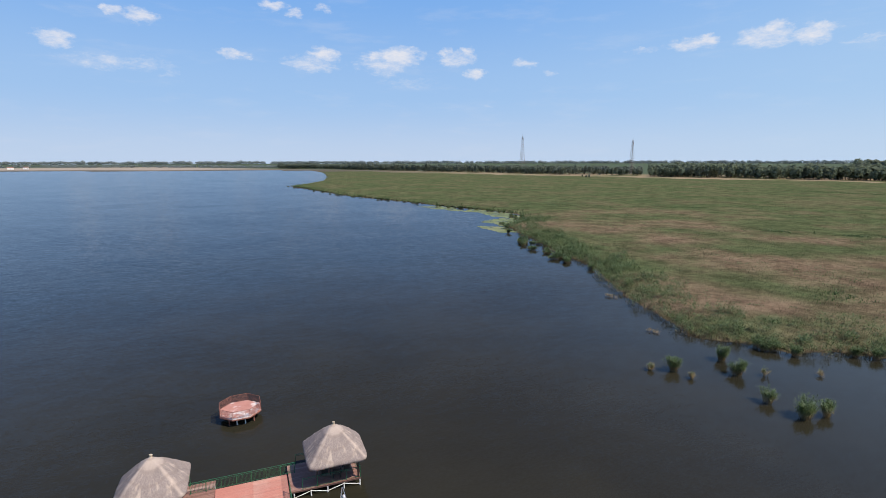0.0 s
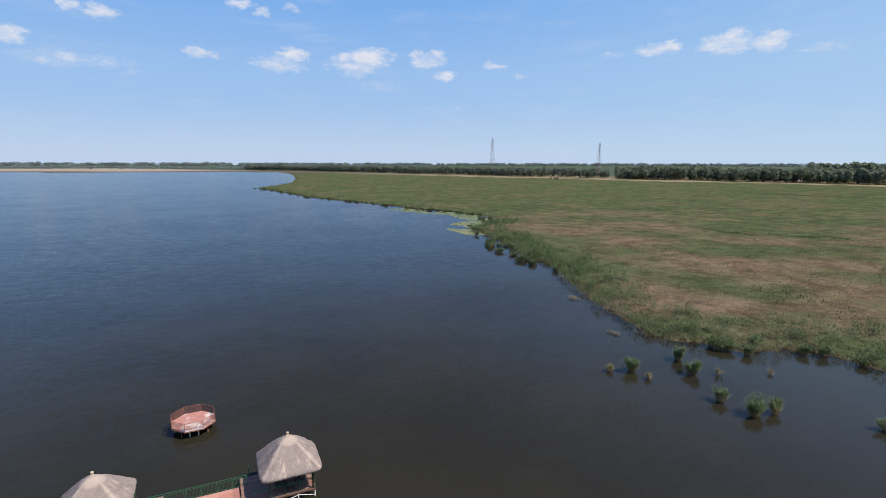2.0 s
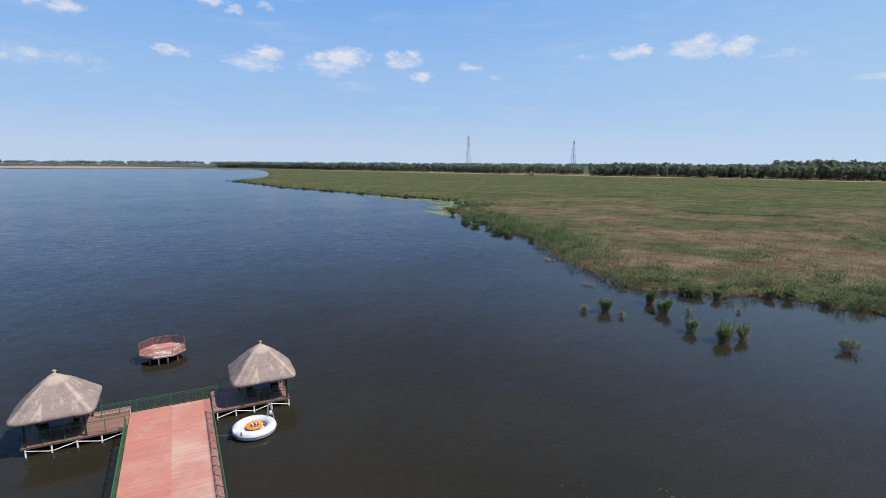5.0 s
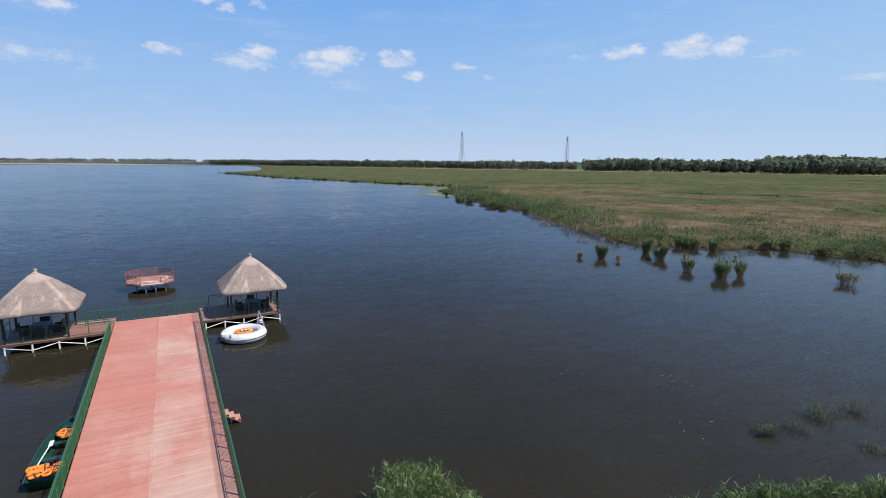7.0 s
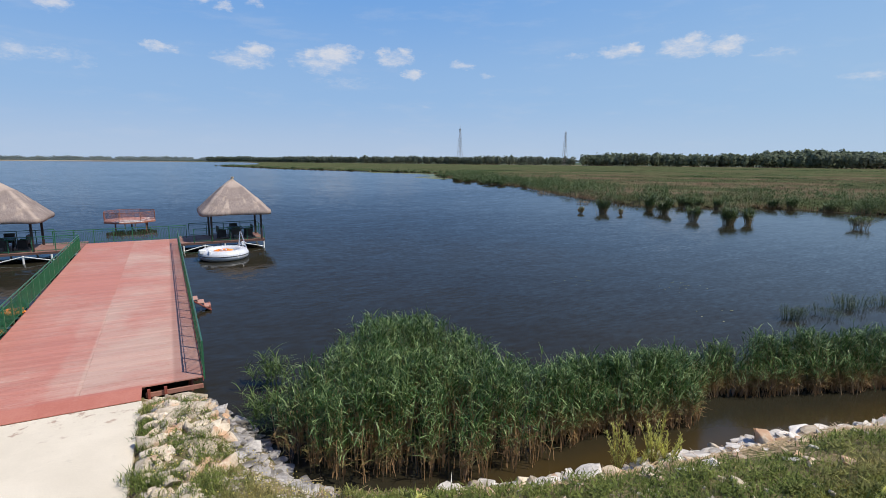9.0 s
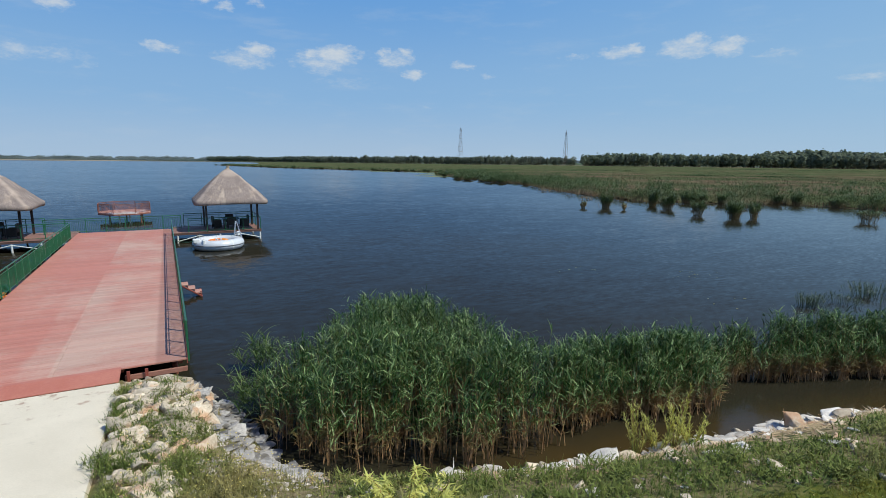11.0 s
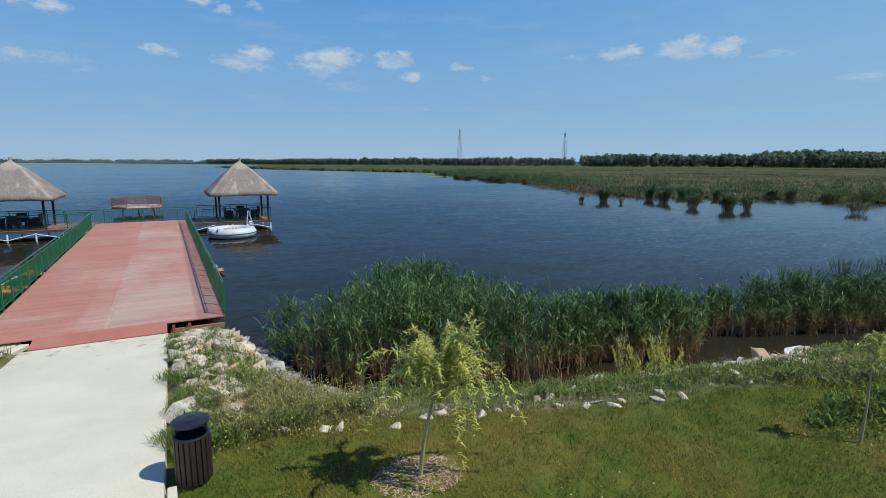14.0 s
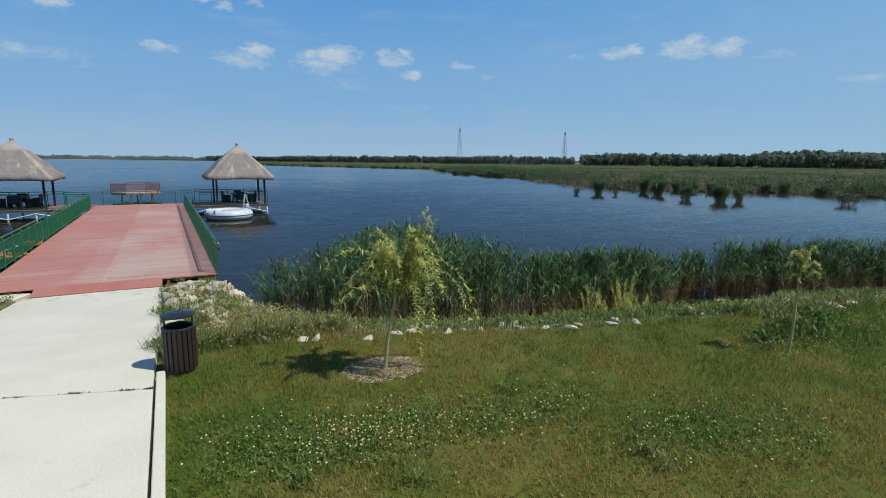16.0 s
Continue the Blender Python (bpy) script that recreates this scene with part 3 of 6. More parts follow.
def axis(lo, hi, fine0, fine1, step, grow=1.22):
    mid = list(np.arange(fine0, fine1 + 1e-6, step))
    up, down, s = [fine1], [fine0], step
    while up[-1] < hi:
        s *= grow
        up.append(min(up[-1] + s, hi))
    s = step
    while down[-1] > lo:
        s *= grow
        down.append(max(down[-1] - s, lo))
    return np.array(down[:0:-1] + mid + up[1:])


def build_ground():
    xs, ys = axis(-4400, 4400, -7, 20, 0.22, 1.10), axis(-4400, 4400, -20, 2, 0.22, 1.07)
    X, Y = np.meshgrid(xs, ys, indexing="ij")
    Z = ground_height(X.ravel(), Y.ravel()).reshape(X.shape)
    soft = (Z > 0.1) & (np.abs(X) < 60) & (Y < 0) & ~((X < -1.1) & (X > -4.5))
    Z = Z + soft * rng.normal(0, 0.012, Z.shape)
    a, b = X.shape
    i = (np.arange(a - 1)[:, None] * b + np.arange(b - 1)[None, :]).ravel()
    ob = new("ground", grid_mesh("ground", np.stack([X, Y, Z], -1), np.stack([i, i + b, i + b + 1, i + 1], 1), M_GROUND, True))
    tagged(ob, "grassy lake bank, marsh and flat land to the horizon", "ground", kind="structure")
    xs, ys = np.linspace(-4700, 4700, 40), np.linspace(-4700, 4700, 40)
    X, Y = np.meshgrid(xs, ys, indexing="ij")
    i = (np.arange(39)[:, None] * 40 + np.arange(39)[None, :]).ravel()
    ob = new("water", grid_mesh("water", np.stack([X, Y, X * 0], -1), np.stack([i, i + 40, i + 41, i + 1], 1), M_WATER, True))
    tagged(ob, "dark rippled lake water reflecting the sky", "water", kind="structure")


build_ground()

# ---------------- pier ----------------


PIER_AT, PIER_TURN = Vector((-2.73, 13.9, 0)), 0.007


def along_pier(x, y):
    """Plan place of a point given in the pier's own measures."""
    p = PIER_AT + Matrix.Rotation(PIER_TURN, 4, "Z") @ (Vector((x, y, 0)) - PIER_AT)
    return p.x, p.y


def build_pier():
    pier = thing("pier", PIER_AT, "long wooden pier deck with faded red paint on steel piles", "pier")
    pier.rotation_euler = (0, 0, PIER_TURN)
    o = Matrix.Translation(-PIER_AT)
    W = 0.19
    bm = box(bmesh.new(), -1.374, 1.374, -W / 2 + 0.002, W / 2 - 0.002, -0.035, 0.0, 0.002)
    board = mesh_of("board", bm, M_DECK)
    n = int(27.75 / W)
    for i in range(n):
        for cx in (-4.105, -1.355):
            dz = rng.uniform(-0.003, 0.003)
            piece("board", board, pier, o @ Matrix.Translation((cx + 0.001 * (1 if cx > -2 else -1), 0.06 + (i + 0.5) * W, DECK_Z + dz)))
    for x in (-5.3, -4.05, -2.73, -1.4, -0.12):
        bm = box(bmesh.new(), x - 0.05, x + 0.05, 0.3, 27.7, 0.52, DECK_Z - 0.04, 0.006)
        bm.transform(o)
        part("beam", bm, M_RED_STEEL, pier)
    for y in (0.7, 27.72):
        bm = box(bmesh.new(), -5.46, 0.02, y - 0.04, y + 0.04, 0.5, DECK_Z - 0.045, 0.006)
        bm.transform(o)
        part("fascia", bm, M_RED_STEEL, pier)
    for x in (-5.508, 0.022):
        bm = box(bmesh.new(), x, x + 0.025, 0.02, 27.76, DECK_Z - 0.12, DECK_Z - 0.005, 0.004)
        bm.transform(o)
        part("edge_strip", bm, M_RED_STEEL, pier)
    for x in (-5.2, -0.25):
        for y in np.arange(1.0, 27.8, 2.9):
            bm = rod(bmesh.new(), (x, y, -1.6), (x, y, 0.55), 0.07, seg=10)
            bm.transform(o)
            part("pile", bm, M_RED_STEEL, pier)
    bm = box(bmesh.new(), -1.32, 0.03, -0.02, 0.05, 0.42, 0.535, 0.006)
    bm.transform(o)
    part("end_beam", bm, M_WORN_BEAM, pier)
    bm = box(bmesh.new(), -5.50, -4.17, -0.02, 0.05, 0.42, 0.535, 0.006)
    bm.transform(o)
    part("end_beam", bm, M_WORN_BEAM, pier)
    for x in (-1.24, -0.86):
        bm = box(bmesh.new(), x - 0.035, x + 0.035, -0.09, -0.03, -0.2, 0.66, 0.006)
        bm.transform(o)
        part("end_post", bm, M_RED_STEEL, pier)
    # sloping plate between deck and path
    ramp = thing("ramp_plate", (-2.72, 0, 0), "red painted ramp plate from concrete path to pier", "ramp")
    bm = bmesh.new()
    prof = [(0.12, DECK_Z + 0.012), (0.0, DECK_Z + 0.010), (-0.58, 0.645), (-0.58, 0.625), (0.0, DECK_Z - 0.06), (0.12, DECK_Z + 0.004)]
    for x in (-1.43, 1.43):
        for y, z in prof:
            bm.verts.new((x, y, z))
    bm.verts.ensure_lookup_table()
    for i in range(6):
        j = (i + 1) % 6
        bm.faces.new([bm.verts[i], bm.verts[j], bm.verts[6 + j], bm.verts[6 + i]])
    bm.faces.new([bm.verts[i] for i in range(6)])
    bm.faces.new([bm.verts[11 - i] for i in range(6)])
    bmesh.ops.recalc_face_normals(bm, faces=bm.faces)
    part("plate", bm, M_RAMP, ramp)


BAL = {}


def railing(a, b, z, label, group="", spacing=1.12, h=0.95, bars=True):
    """A green rail run from a to b: posts, two upper rails, a low rail and thin balusters."""
    a, b = Vector((*a, z)), Vector((*b, z))
    d = b - a
    L = d.length
    turn = Matrix.Translation(a) @ Matrix.Rotation(math.atan2(d.y, d.x), 4, "Z")
    rail = new("railing")
    rail.matrix_world = turn
    tagged(rail, label, "railing", group)
    for name, zz, r in (("top_rail", h, 0.024), ("mid_rail", h - 0.13, 0.014), ("low_rail", 0.09, 0.014)):
        part(name, rod(bmesh.new(), (0, 0, zz), (L, 0, zz), r), M_GREEN, rail)
    n = max(1, round(L / spacing))
    if "post" not in BAL:
        BAL["post"] = mesh_of("post", box(bmesh.new(), -0.022, 0.022, -0.022, 0.022, -0.1, 1.0, 0.004), M_GREEN)
        BAL["bar"] = mesh_of("baluster", rod(bmesh.new(), (0, 0, 0.09), (0, 0, 0.82), 0.0085, seg=5), M_GREEN)
    for i in range(n + 1):
        piece("post", BAL["post"], rail, Matrix.Translation((i * L / n, 0, 0)) @ Matrix.Diagonal((1, 1, h / 1.0 + 0.02, 1)))
    if bars:
        k = int(L / 0.1)
        for i in range(1, k):
            piece("baluster", BAL["bar"], rail, Matrix.Translation((i * L / k, 0, 0)))
    return rail


build_pier()
railing(along_pier(0.07, 0.12), along_pier(0.07, 25.0), DECK_Z, "green painted steel railing along the pier edge", "pier railings")
railing(along_pier(-5.53, 0.12), along_pier(-5.53, 25.05), DECK_Z, "green painted steel railing along the pier edge", "pier railings")
railing((-7.4, 27.8), (0.6, 27.8), DECK_Z, "green painted steel railing across the end of the pier", "pier railings")

# ---------------- thatched huts ----------------


def super_r(a, n):
    return 1.0 / (abs(math.cos(a)) ** n + abs(math.sin(a)) ** n) ** (1.0 / n)


def thatch_roof(half, z0, z1, seed, n0=7.5):
    """A hipped thatch with rounded corners, thick eave and an upper layer that overlaps the lower one."""
    bm = bmesh.new()
    seg = 96
    rows = []
    # (radius share, height share, drop below)
    prof = [(0.90, -0.075), (0.985, -0.085), (1.0, -0.03)]
    prof += [(1 - t * 0.965 + 0.012 * ((t * 3.0) % 1.0 < 0.12), (1 - (1 - t) ** 1.16) * 0.988 + 0.012) for t in np.linspace(0.015, 1, 27)]
    for r, h in prof:
        n = 2.0 + (n0 - 2.0) * max(0, min(1, (r - 0.05) / 0.3))
        ring = []
        for i in range(seg):
            a = TAU * i / seg
            q = super_r(a, n) * r * half
            x, y = q * math.cos(a), q * math.sin(a)
            w = noise.noise((x * 1.3, y * 1.3, seed)) * 0.035 + noise.noise((x * 7, y * 7, seed + 3)) * 0.016
            corner = (super_r(a, n) - 1) * 0.16 * max(r, 0)
            ring.append(bm.verts.new((x * (1 + w * 0.3), y * (1 + w * 0.3), z0 + (z1 - z0) * h + w * (1.2 if 0.02 < h < 0.95 else 0.8) - corner)))
        rows.append(ring)
    for u, v in zip(rows, rows[1:]):
        for i in range(seg):
            j = (i + 1) % seg
            bm.faces.new([u[i], u[j], v[j], v[i]])
    bm.faces.new(rows[-1])
    bm.faces.new(rows[0][::-1])
    return bm


def build_chair(at, turn, label):
    ch = thing("wicker_chair", at, label, "chair", "hut chairs")
    ch.rotation_euler = (0, 0, turn)
    part("seat", box(bmesh.new(), -0.27, 0.27, -0.27, 0.27, 0.34, 0.44, 0.02), M_WICKER, ch)
    part("backrest", box(bmesh.new(), -0.29, 0.29, 0.22, 0.30, 0.40, 0.92, 0.03), M_WICKER, ch)
    for x in (-0.29, 0.29):
        part("armrest", box(bmesh.new(), x - 0.035, x + 0.035, -0.27, 0.25, 0.08, 0.64, 0.02), M_WICKER, ch)
    for x in (-0.24, 0.24):
        for y in (-0.24, 0.24):
            part("leg", rod(bmesh.new(), (x, y, 0.0), (x, y, 0.36), 0.025, seg=6), M_WICKER, ch)
    return ch


M_WICKER = material("dark_wicker", (0.018, 0.015, 0.013), (0.035, 0.03, 0.026), scale=6, fine=90, rough=0.6, bump=0.6)
M_TABLE = material("blue_grey_tablecloth", (0.09, 0.16, 0.28), (0.13, 0.21, 0.34), scale=3, fine=50, rough=0.7)
M_HUTDECK = material("worn_red_brown_boards", (0.20, 0.095, 0.07), (0.29, 0.155, 0.115), (0.36, 0.25, 0.20), scale=1.2, fine=20, rough=0.7, item=0.12, stretch=(0.4, 2.5, 1))


M_HUTBEAM = material("dark_brown_beam", (0.075, 0.038, 0.03), (0.13, 0.07, 0.055), scale=2, fine=30, rough=0.75)


def build_hut(cx, cy, x0, x1, y0, y1, apex, seed, side):
    base = thing("hut_platform", ((x0 + x1) / 2, (y0 + y1) / 2, 0), "red-brown boarded hut platform on white pipe stilts", "platform", "hut platforms")
    o = Matrix.Translation((-(x0 + x1) / 2, -(y0 + y1) / 2, 0))
    W = 0.19
    me = mesh_of("board", box(bmesh.new(), -(x1 - x0) / 2, (x1 - x0) / 2, -W / 2 + 0.004, W / 2 - 0.004, -0.035, 0, 0.004), M_HUTDECK)
    n = int((y1 - y0) / W)
    for i in range(n):
        piece("board", me, base, o @ Matrix.Translation(((x0 + x1) / 2, y0 + (i + 0.5) * (y1 - y0) / n, DECK_Z - 0.01 + rng.uniform(-0.004, 0.004))))
    for y in (y0 + 0.06, (y0 + y1) / 2, y1 - 0.06):
        bm = box(bmesh.new(), x0, x1, y - 0.04, y + 0.04, 0.55, DECK_Z - 0.05, 0.005)
        bm.transform(o)
        part("beam", bm, M_HUTBEAM, base)
    xs = np.linspace(x0 + 0.25, x1 - 0.1, 5)
    for y in (y0 + 0.06, y1 - 0.1):
        for x in xs:
            bm = rod(bmesh.new(), (x, y, -1.6), (x, y, 0.52), 0.055, seg=10)
            bm.transform(o)
            part("stilt", bm, M_WHITE_PIPE, base, "white plastic pipe stilt")
    for i, (u, v) in enumerate(zip(xs, xs[1:])):
        za, zb = (0.14, 0.47) if i % 2 == 0 else (0.47, 0.14)
        if side < 0:
            za, zb = zb, za
        bm = rod(bmesh.new(), (u, y0 + 0.02, za), (v, y0 + 0.02, zb), 0.032, seg=8)
        bm.transform(o)
        part("brace", bm, M_WHITE_PIPE, base, "white pipe brace")
    hut = thing("thatched_hut", (cx, cy, DECK_Z), "open hut with weathered thatched roof on dark timber posts", "hut", "lake huts")
    h, d = 1.68, 1.55
    for sx in (-1, 1):
        for sy in (-1, 1):
            part("post", box(bmesh.new(), sx * h - 0.065, sx * h + 0.065, sy * d - 0.065, sy * d + 0.065, 0, 2.2, 0.01), M_TIMBER, hut)
    for s in (-1, 1):
        part("plate_beam", box(bmesh.new(), -1.95, 1.95, s * d - 0.055, s * d + 0.055, 2.02, 2.16, 0.008), M_TIMBER, hut)
        part("plate_beam", box(bmesh.new(), s * h - 0.055, s * h + 0.055, -d + 0.06, d - 0.06, 2.02, 2.16, 0.008), M_TIMBER, hut)
        for t in (-1, 1):
            part("rafter", rod(bmesh.new(), (s * 1.9, t * 1.9, 2.0), (0, 0, apex - DECK_Z - 0.4), 0.05, seg=6), M_TIMBER, hut)
    roof = part("roof", thatch_roof(2.45, 2.80 - DECK_Z, apex - DECK_Z, seed), M_THATCH, hut, "weathered grey-tan thatch", True)
    bm = rod(bmesh.new(), (0, 0, apex - DECK_Z - 0.12), (0.03, 0, apex - DECK_Z + 0.10), 0.14, 0.085, 10)
    rod(bm, (0.03, 0, apex - DECK_Z + 0.10), (0.05, 0, apex - DECK_Z + 0.22), 0.10, 0.12, 10)
    part("topknot", bm, M_THATCH_CAP, roof, "bound straw topknot")
    g = 1200
    a = rng.uniform(0, TAU, g)
    rr = np.array([super_r(t, 5.5) for t in a]) * 2.45 * rng.uniform(0.95, 1.0, g)
    z = 2.80 - DECK_Z - 0.06 + rng.uniform(-0.05, 0.05, g) - (rr / 2.45 - 1) * 0.35
    v, f = ribbons(np.stack([rr * np.cos(a), rr * np.sin(a), z], 1), rng.uniform(0.03, 0.09, g), np.full(g, 0.02), a, np.full(g, 2.1), np.full(g, 0.5), 1)
    fr = new("fringe", grid_mesh("fringe", v, f, M_THATCH))
    fr.parent = roof
    table = thing("hut_table", (cx, cy, DECK_Z), "square table with blue cloth under the thatch", "table", "hut tables")
    part("tabletop", box(bmesh.new(), -0.55, 0.55, -0.55, 0.55, 0.70, 0.75, 0.012), M_TABLE, table, "blue cloth top")
    for sx in (-0.45, 0.45):
        for sy in (-0.45, 0.45):
            part("leg", rod(bmesh.new(), (sx, sy, 0), (sx, sy, 0.70), 0.03, seg=6), M_WICKER, table)
    for i, (dx, dy, r) in enumerate(((0, -0.95, math.pi), (0, 0.95, 0), (-0.95, 0, math.pi / 2), (0.95, 0, -math.pi / 2))):
        build_chair((cx + dx, cy + dy, DECK_Z), r + rng.uniform(-0.2, 0.2), "dark woven wicker armchair at the hut table")


build_hut(3.85, 26.8, 0.06, 5.75, 25.15, 29.1, 5.02, 1.0, 1)
build_hut(-9.72, 26.85, -11.7, -5.62, 25.2, 29.1, 5.02, 9.0, -1)
for a, b in (((1.0, 25.2), (5.7, 25.2)), ((5.7, 25.2), (5.7, 29.0)), ((0.8, 29.0), (5.7, 29.0)), ((-11.6, 25.25), (-5.72, 25.25)), ((-11.6, 25.25), (-11.6, 29.0)), ((-11.6, 29.0), (-7.5, 29.0))):
    railing(a, b, DECK_Z - 0.01, "green painted steel railing round the hut platform", "hut railings", bars=False)


# ---------------- octagonal platform ----------------
M_RUST = material("rusted_red_mesh_steel", (0.20, 0.075, 0.05), (0.30, 0.12, 0.08), (0.13, 0.06, 0.04), scale=2, fine=30, rough=0.8)
M_OCT = material("flaking_pink_white_deck_paint", (0.40, 0.17, 0.13), (0.48, 0.24, 0.19), (0.72, 0.66, 0.62), scale=1.5, fine=12, rough=0.75, patch=(0.48, 0.6))


def build_octagon():
    p = thing("octagonal_platform", (-3.7, 41.15, 0), "rusty octagonal lake platform with mesh sides on stilts", "platform")
    R, zf, zt = 2.17, 0.95, 1.72
    ang = [TAU * (i + 0.5) / 8 + 0.05 for i in range(8)]
    pts = [(R * math.cos(a), R * math.sin(a)) for a in ang]
    bm = bmesh.new()
    lo = [bm.verts.new((x, y, zf - 0.14)) for x, y in pts]
    hi = [bm.verts.new((x, y, zf)) for x, y in pts]
    bm.faces.new(hi)
    bm.faces.new(lo[::-1])
    for i in range(8):
        j = (i + 1) % 8
        bm.faces.new([lo[i], lo[j], hi[j], hi[i]])
    part("floor", bm, M_OCT, p, "flaking pink and white floor")
    for i in range(8):
        (x0, y0), (x1, y1) = pts[i], pts[(i + 1) % 8]
        part("post", rod(bmesh.new(), (x0, y0, zf), (x0, y0, zt), 0.025, seg=6), M_RUST, p)
        part("top_rail", rod(bmesh.new(), (x0, y0, zt), (x1, y1, zt), 0.022, seg=6), M_RUST, p)
        bm = bmesh.new()
        for t in np.linspace(0, 1, 26)[1:-1]:
            x, y = x0 + (x1 - x0) * t, y0 + (y1 - y0) * t
            rod(bm, (x, y, zf), (x, y, zt), 0.008, seg=3)
        for z in np.linspace(zf, zt, 9)[1:-1]:
            rod(bm, (x0, y0, z), (x1, y1, z), 0.008, seg=3)
        part("mesh_panel", bm, M_RUST, p, "rusty wire mesh panel")
        part("rim_beam", box(bmesh.new(), -0.03, 0.03, 0, math.dist(pts[i], pts[(i + 1) % 8]), -0.1, 0.02, 0.004, Matrix.Translation((x0, y0, zf - 0.1)) @ Matrix.Rotation(math.atan2(y1 - y0, x1 - x0) - math.pi / 2, 4, "Z")), M_RUST, p)
    for x, y in ((-1.1, -1.3), (-0.35, -1.5), (0.45, -1.5), (1.3, -1.2), (-1.3, 1.2), (0.0, 1.5), (1.3, 1.2)):
        part("stilt", rod(bmesh.new(), (x, y, -1.6), (x, y, zf - 0.12), 0.06, seg=8), M_WHITE_PIPE if -0.5 < x < 0.5 and y < 0 else M_RUST, p)


build_octagon()

# ---------------- path and bank ----------------


def way_z(y):
    return float(np.clip(0.62 + (-0.6 - y) * 0.0985, 0.62, 1.43))


def build_path():
    road = thing("path", (-2.75, -10, 0), "pale concrete path with cracked joints down to the pier", "path", kind="structure")
    # (place of a joint at the kerb side, slant)
    cuts = [(-0.6, 0.0), (-9.66, 0.3), (-14.6, 0.3), (-19.0, 0.3), (-24.0, 0.0)]
    for (y1, k1), (y0, k0) in zip(cuts, cuts[1:]):
        bm = bmesh.new()
        ny = 18
        rows = []
        for i in range(ny + 1):
            row = []
            for x, dz in ((-4.32, -0.14), (-4.30, 0.0), (-2.75, 0.008), (-1.275, 0.0), (-1.26, -0.14)):
                a, b = y0 + k0 * (-1.27 - x) + 0.004, y1 + k1 * (-1.27 - x) - 0.004
                y = a + (b - a) * i / ny
                row.append(bm.verts.new((x + 2.75, y + 10, way_z(y) + dz)))
            rows.append(row)
        for u, v in zip(rows, rows[1:]):
            for i in range(4):
                bm.faces.new([u[i], u[i + 1], v[i + 1], v[i]])
        bm.faces.new(rows[0][::-1])
        bm.faces.new(rows[-1])
        part("slab", bm, M_CONCRETE, road)
    curb = thing("kerb", (-1.2, -16, 0), "narrow pale concrete kerb beside the path", "kerb", kind="structure")
    for i in range(9):
        y1 = -9.25 - i * 1.0
        bm = box(bmesh.new(), -0.045, 0.05, y1 - 0.992 + 16, y1 + 16, 1.25, 1.475, 0.008)
        part("kerb_stone", bm, M_CONCRETE, curb)


build_path()


# ---------------- near reed bed ----------------
def reed_stand(px, py, h, leaves, lw, ll, k=3, z0=0.0, droop=1.0, lean=0.12, stem_w=0.017):
    """Stems with arching leaves at the given feet."""
    n = len(px)
    base = np.stack([px, py, np.full(n, z0)], 1)
    head = rng.uniform(0, TAU, n)
    tilt, bend = np.abs(rng.normal(0, lean, n)), rng.normal(0.12, 0.08, n)
    st = ribbons(base, h, np.full(n, stem_w), head, tilt, bend, 3, rng.uniform(0, TAU, n), 0.4)
    idx = np.repeat(np.arange(n), leaves)
    s0 = np.interp(px, [6, 8], [0.30, 0.22])[idx]
    s = s0 + (0.99 - s0) * rng.beta(1.4, 1.1, len(idx))
    a = tilt[idx] + bend[idx] * s * 0.5
    hh = h[idx] * s
    b = base[idx] + np.stack([np.sin(a) * np.cos(head[idx]) * hh, np.sin(a) * np.sin(head[idx]) * hh, np.cos(a) * hh], 1)
    m = len(idx)
    wind = rng.uniform(0, TAU, m)
    lv = ribbons(b, ll * rng.uniform(0.6, 1.25, m), lw * rng.uniform(0.6, 1.3, m), wind, rng.uniform(0.2, 1.15, m), droop * rng.uniform(0.3, 1.6, m), k, wind + math.pi / 2 + rng.normal(0, 0.7, m), 0.06)
    return st, lv


FRONT = [(1.3, -2.5), (1.56, -4.2), (2.25, -5.3), (3.3, -5.75), (5, -6.4), (6.3, -6.6), (7.4, -6.4), (8.3, -6.25), (9.5, -6.75), (10.8, -6.95), (11.6, -6.6), (12.3, -6.0), (13.45, -6.55), (15.2, -7.35), (17.8, -8.3), (24, -11.8), (32, -16)]
BACK = [(1.3, -3.0), (2.2, -2.7), (3.0, -1.9), (3.7, -1.0), (4.3, -0.3), (5.2, 0.6), (6.1, 0.85), (6.7, 0.0), (7.0, -1.5), (7.12, -4.2), (7.5, -4.75), (8.8, -4.75), (9.7, -5.25), (11.6, -5.2), (13.4, -5.5), (15.2, -6.2), (17.6, -7.0), (24, -10.3), (32, -14.3)]


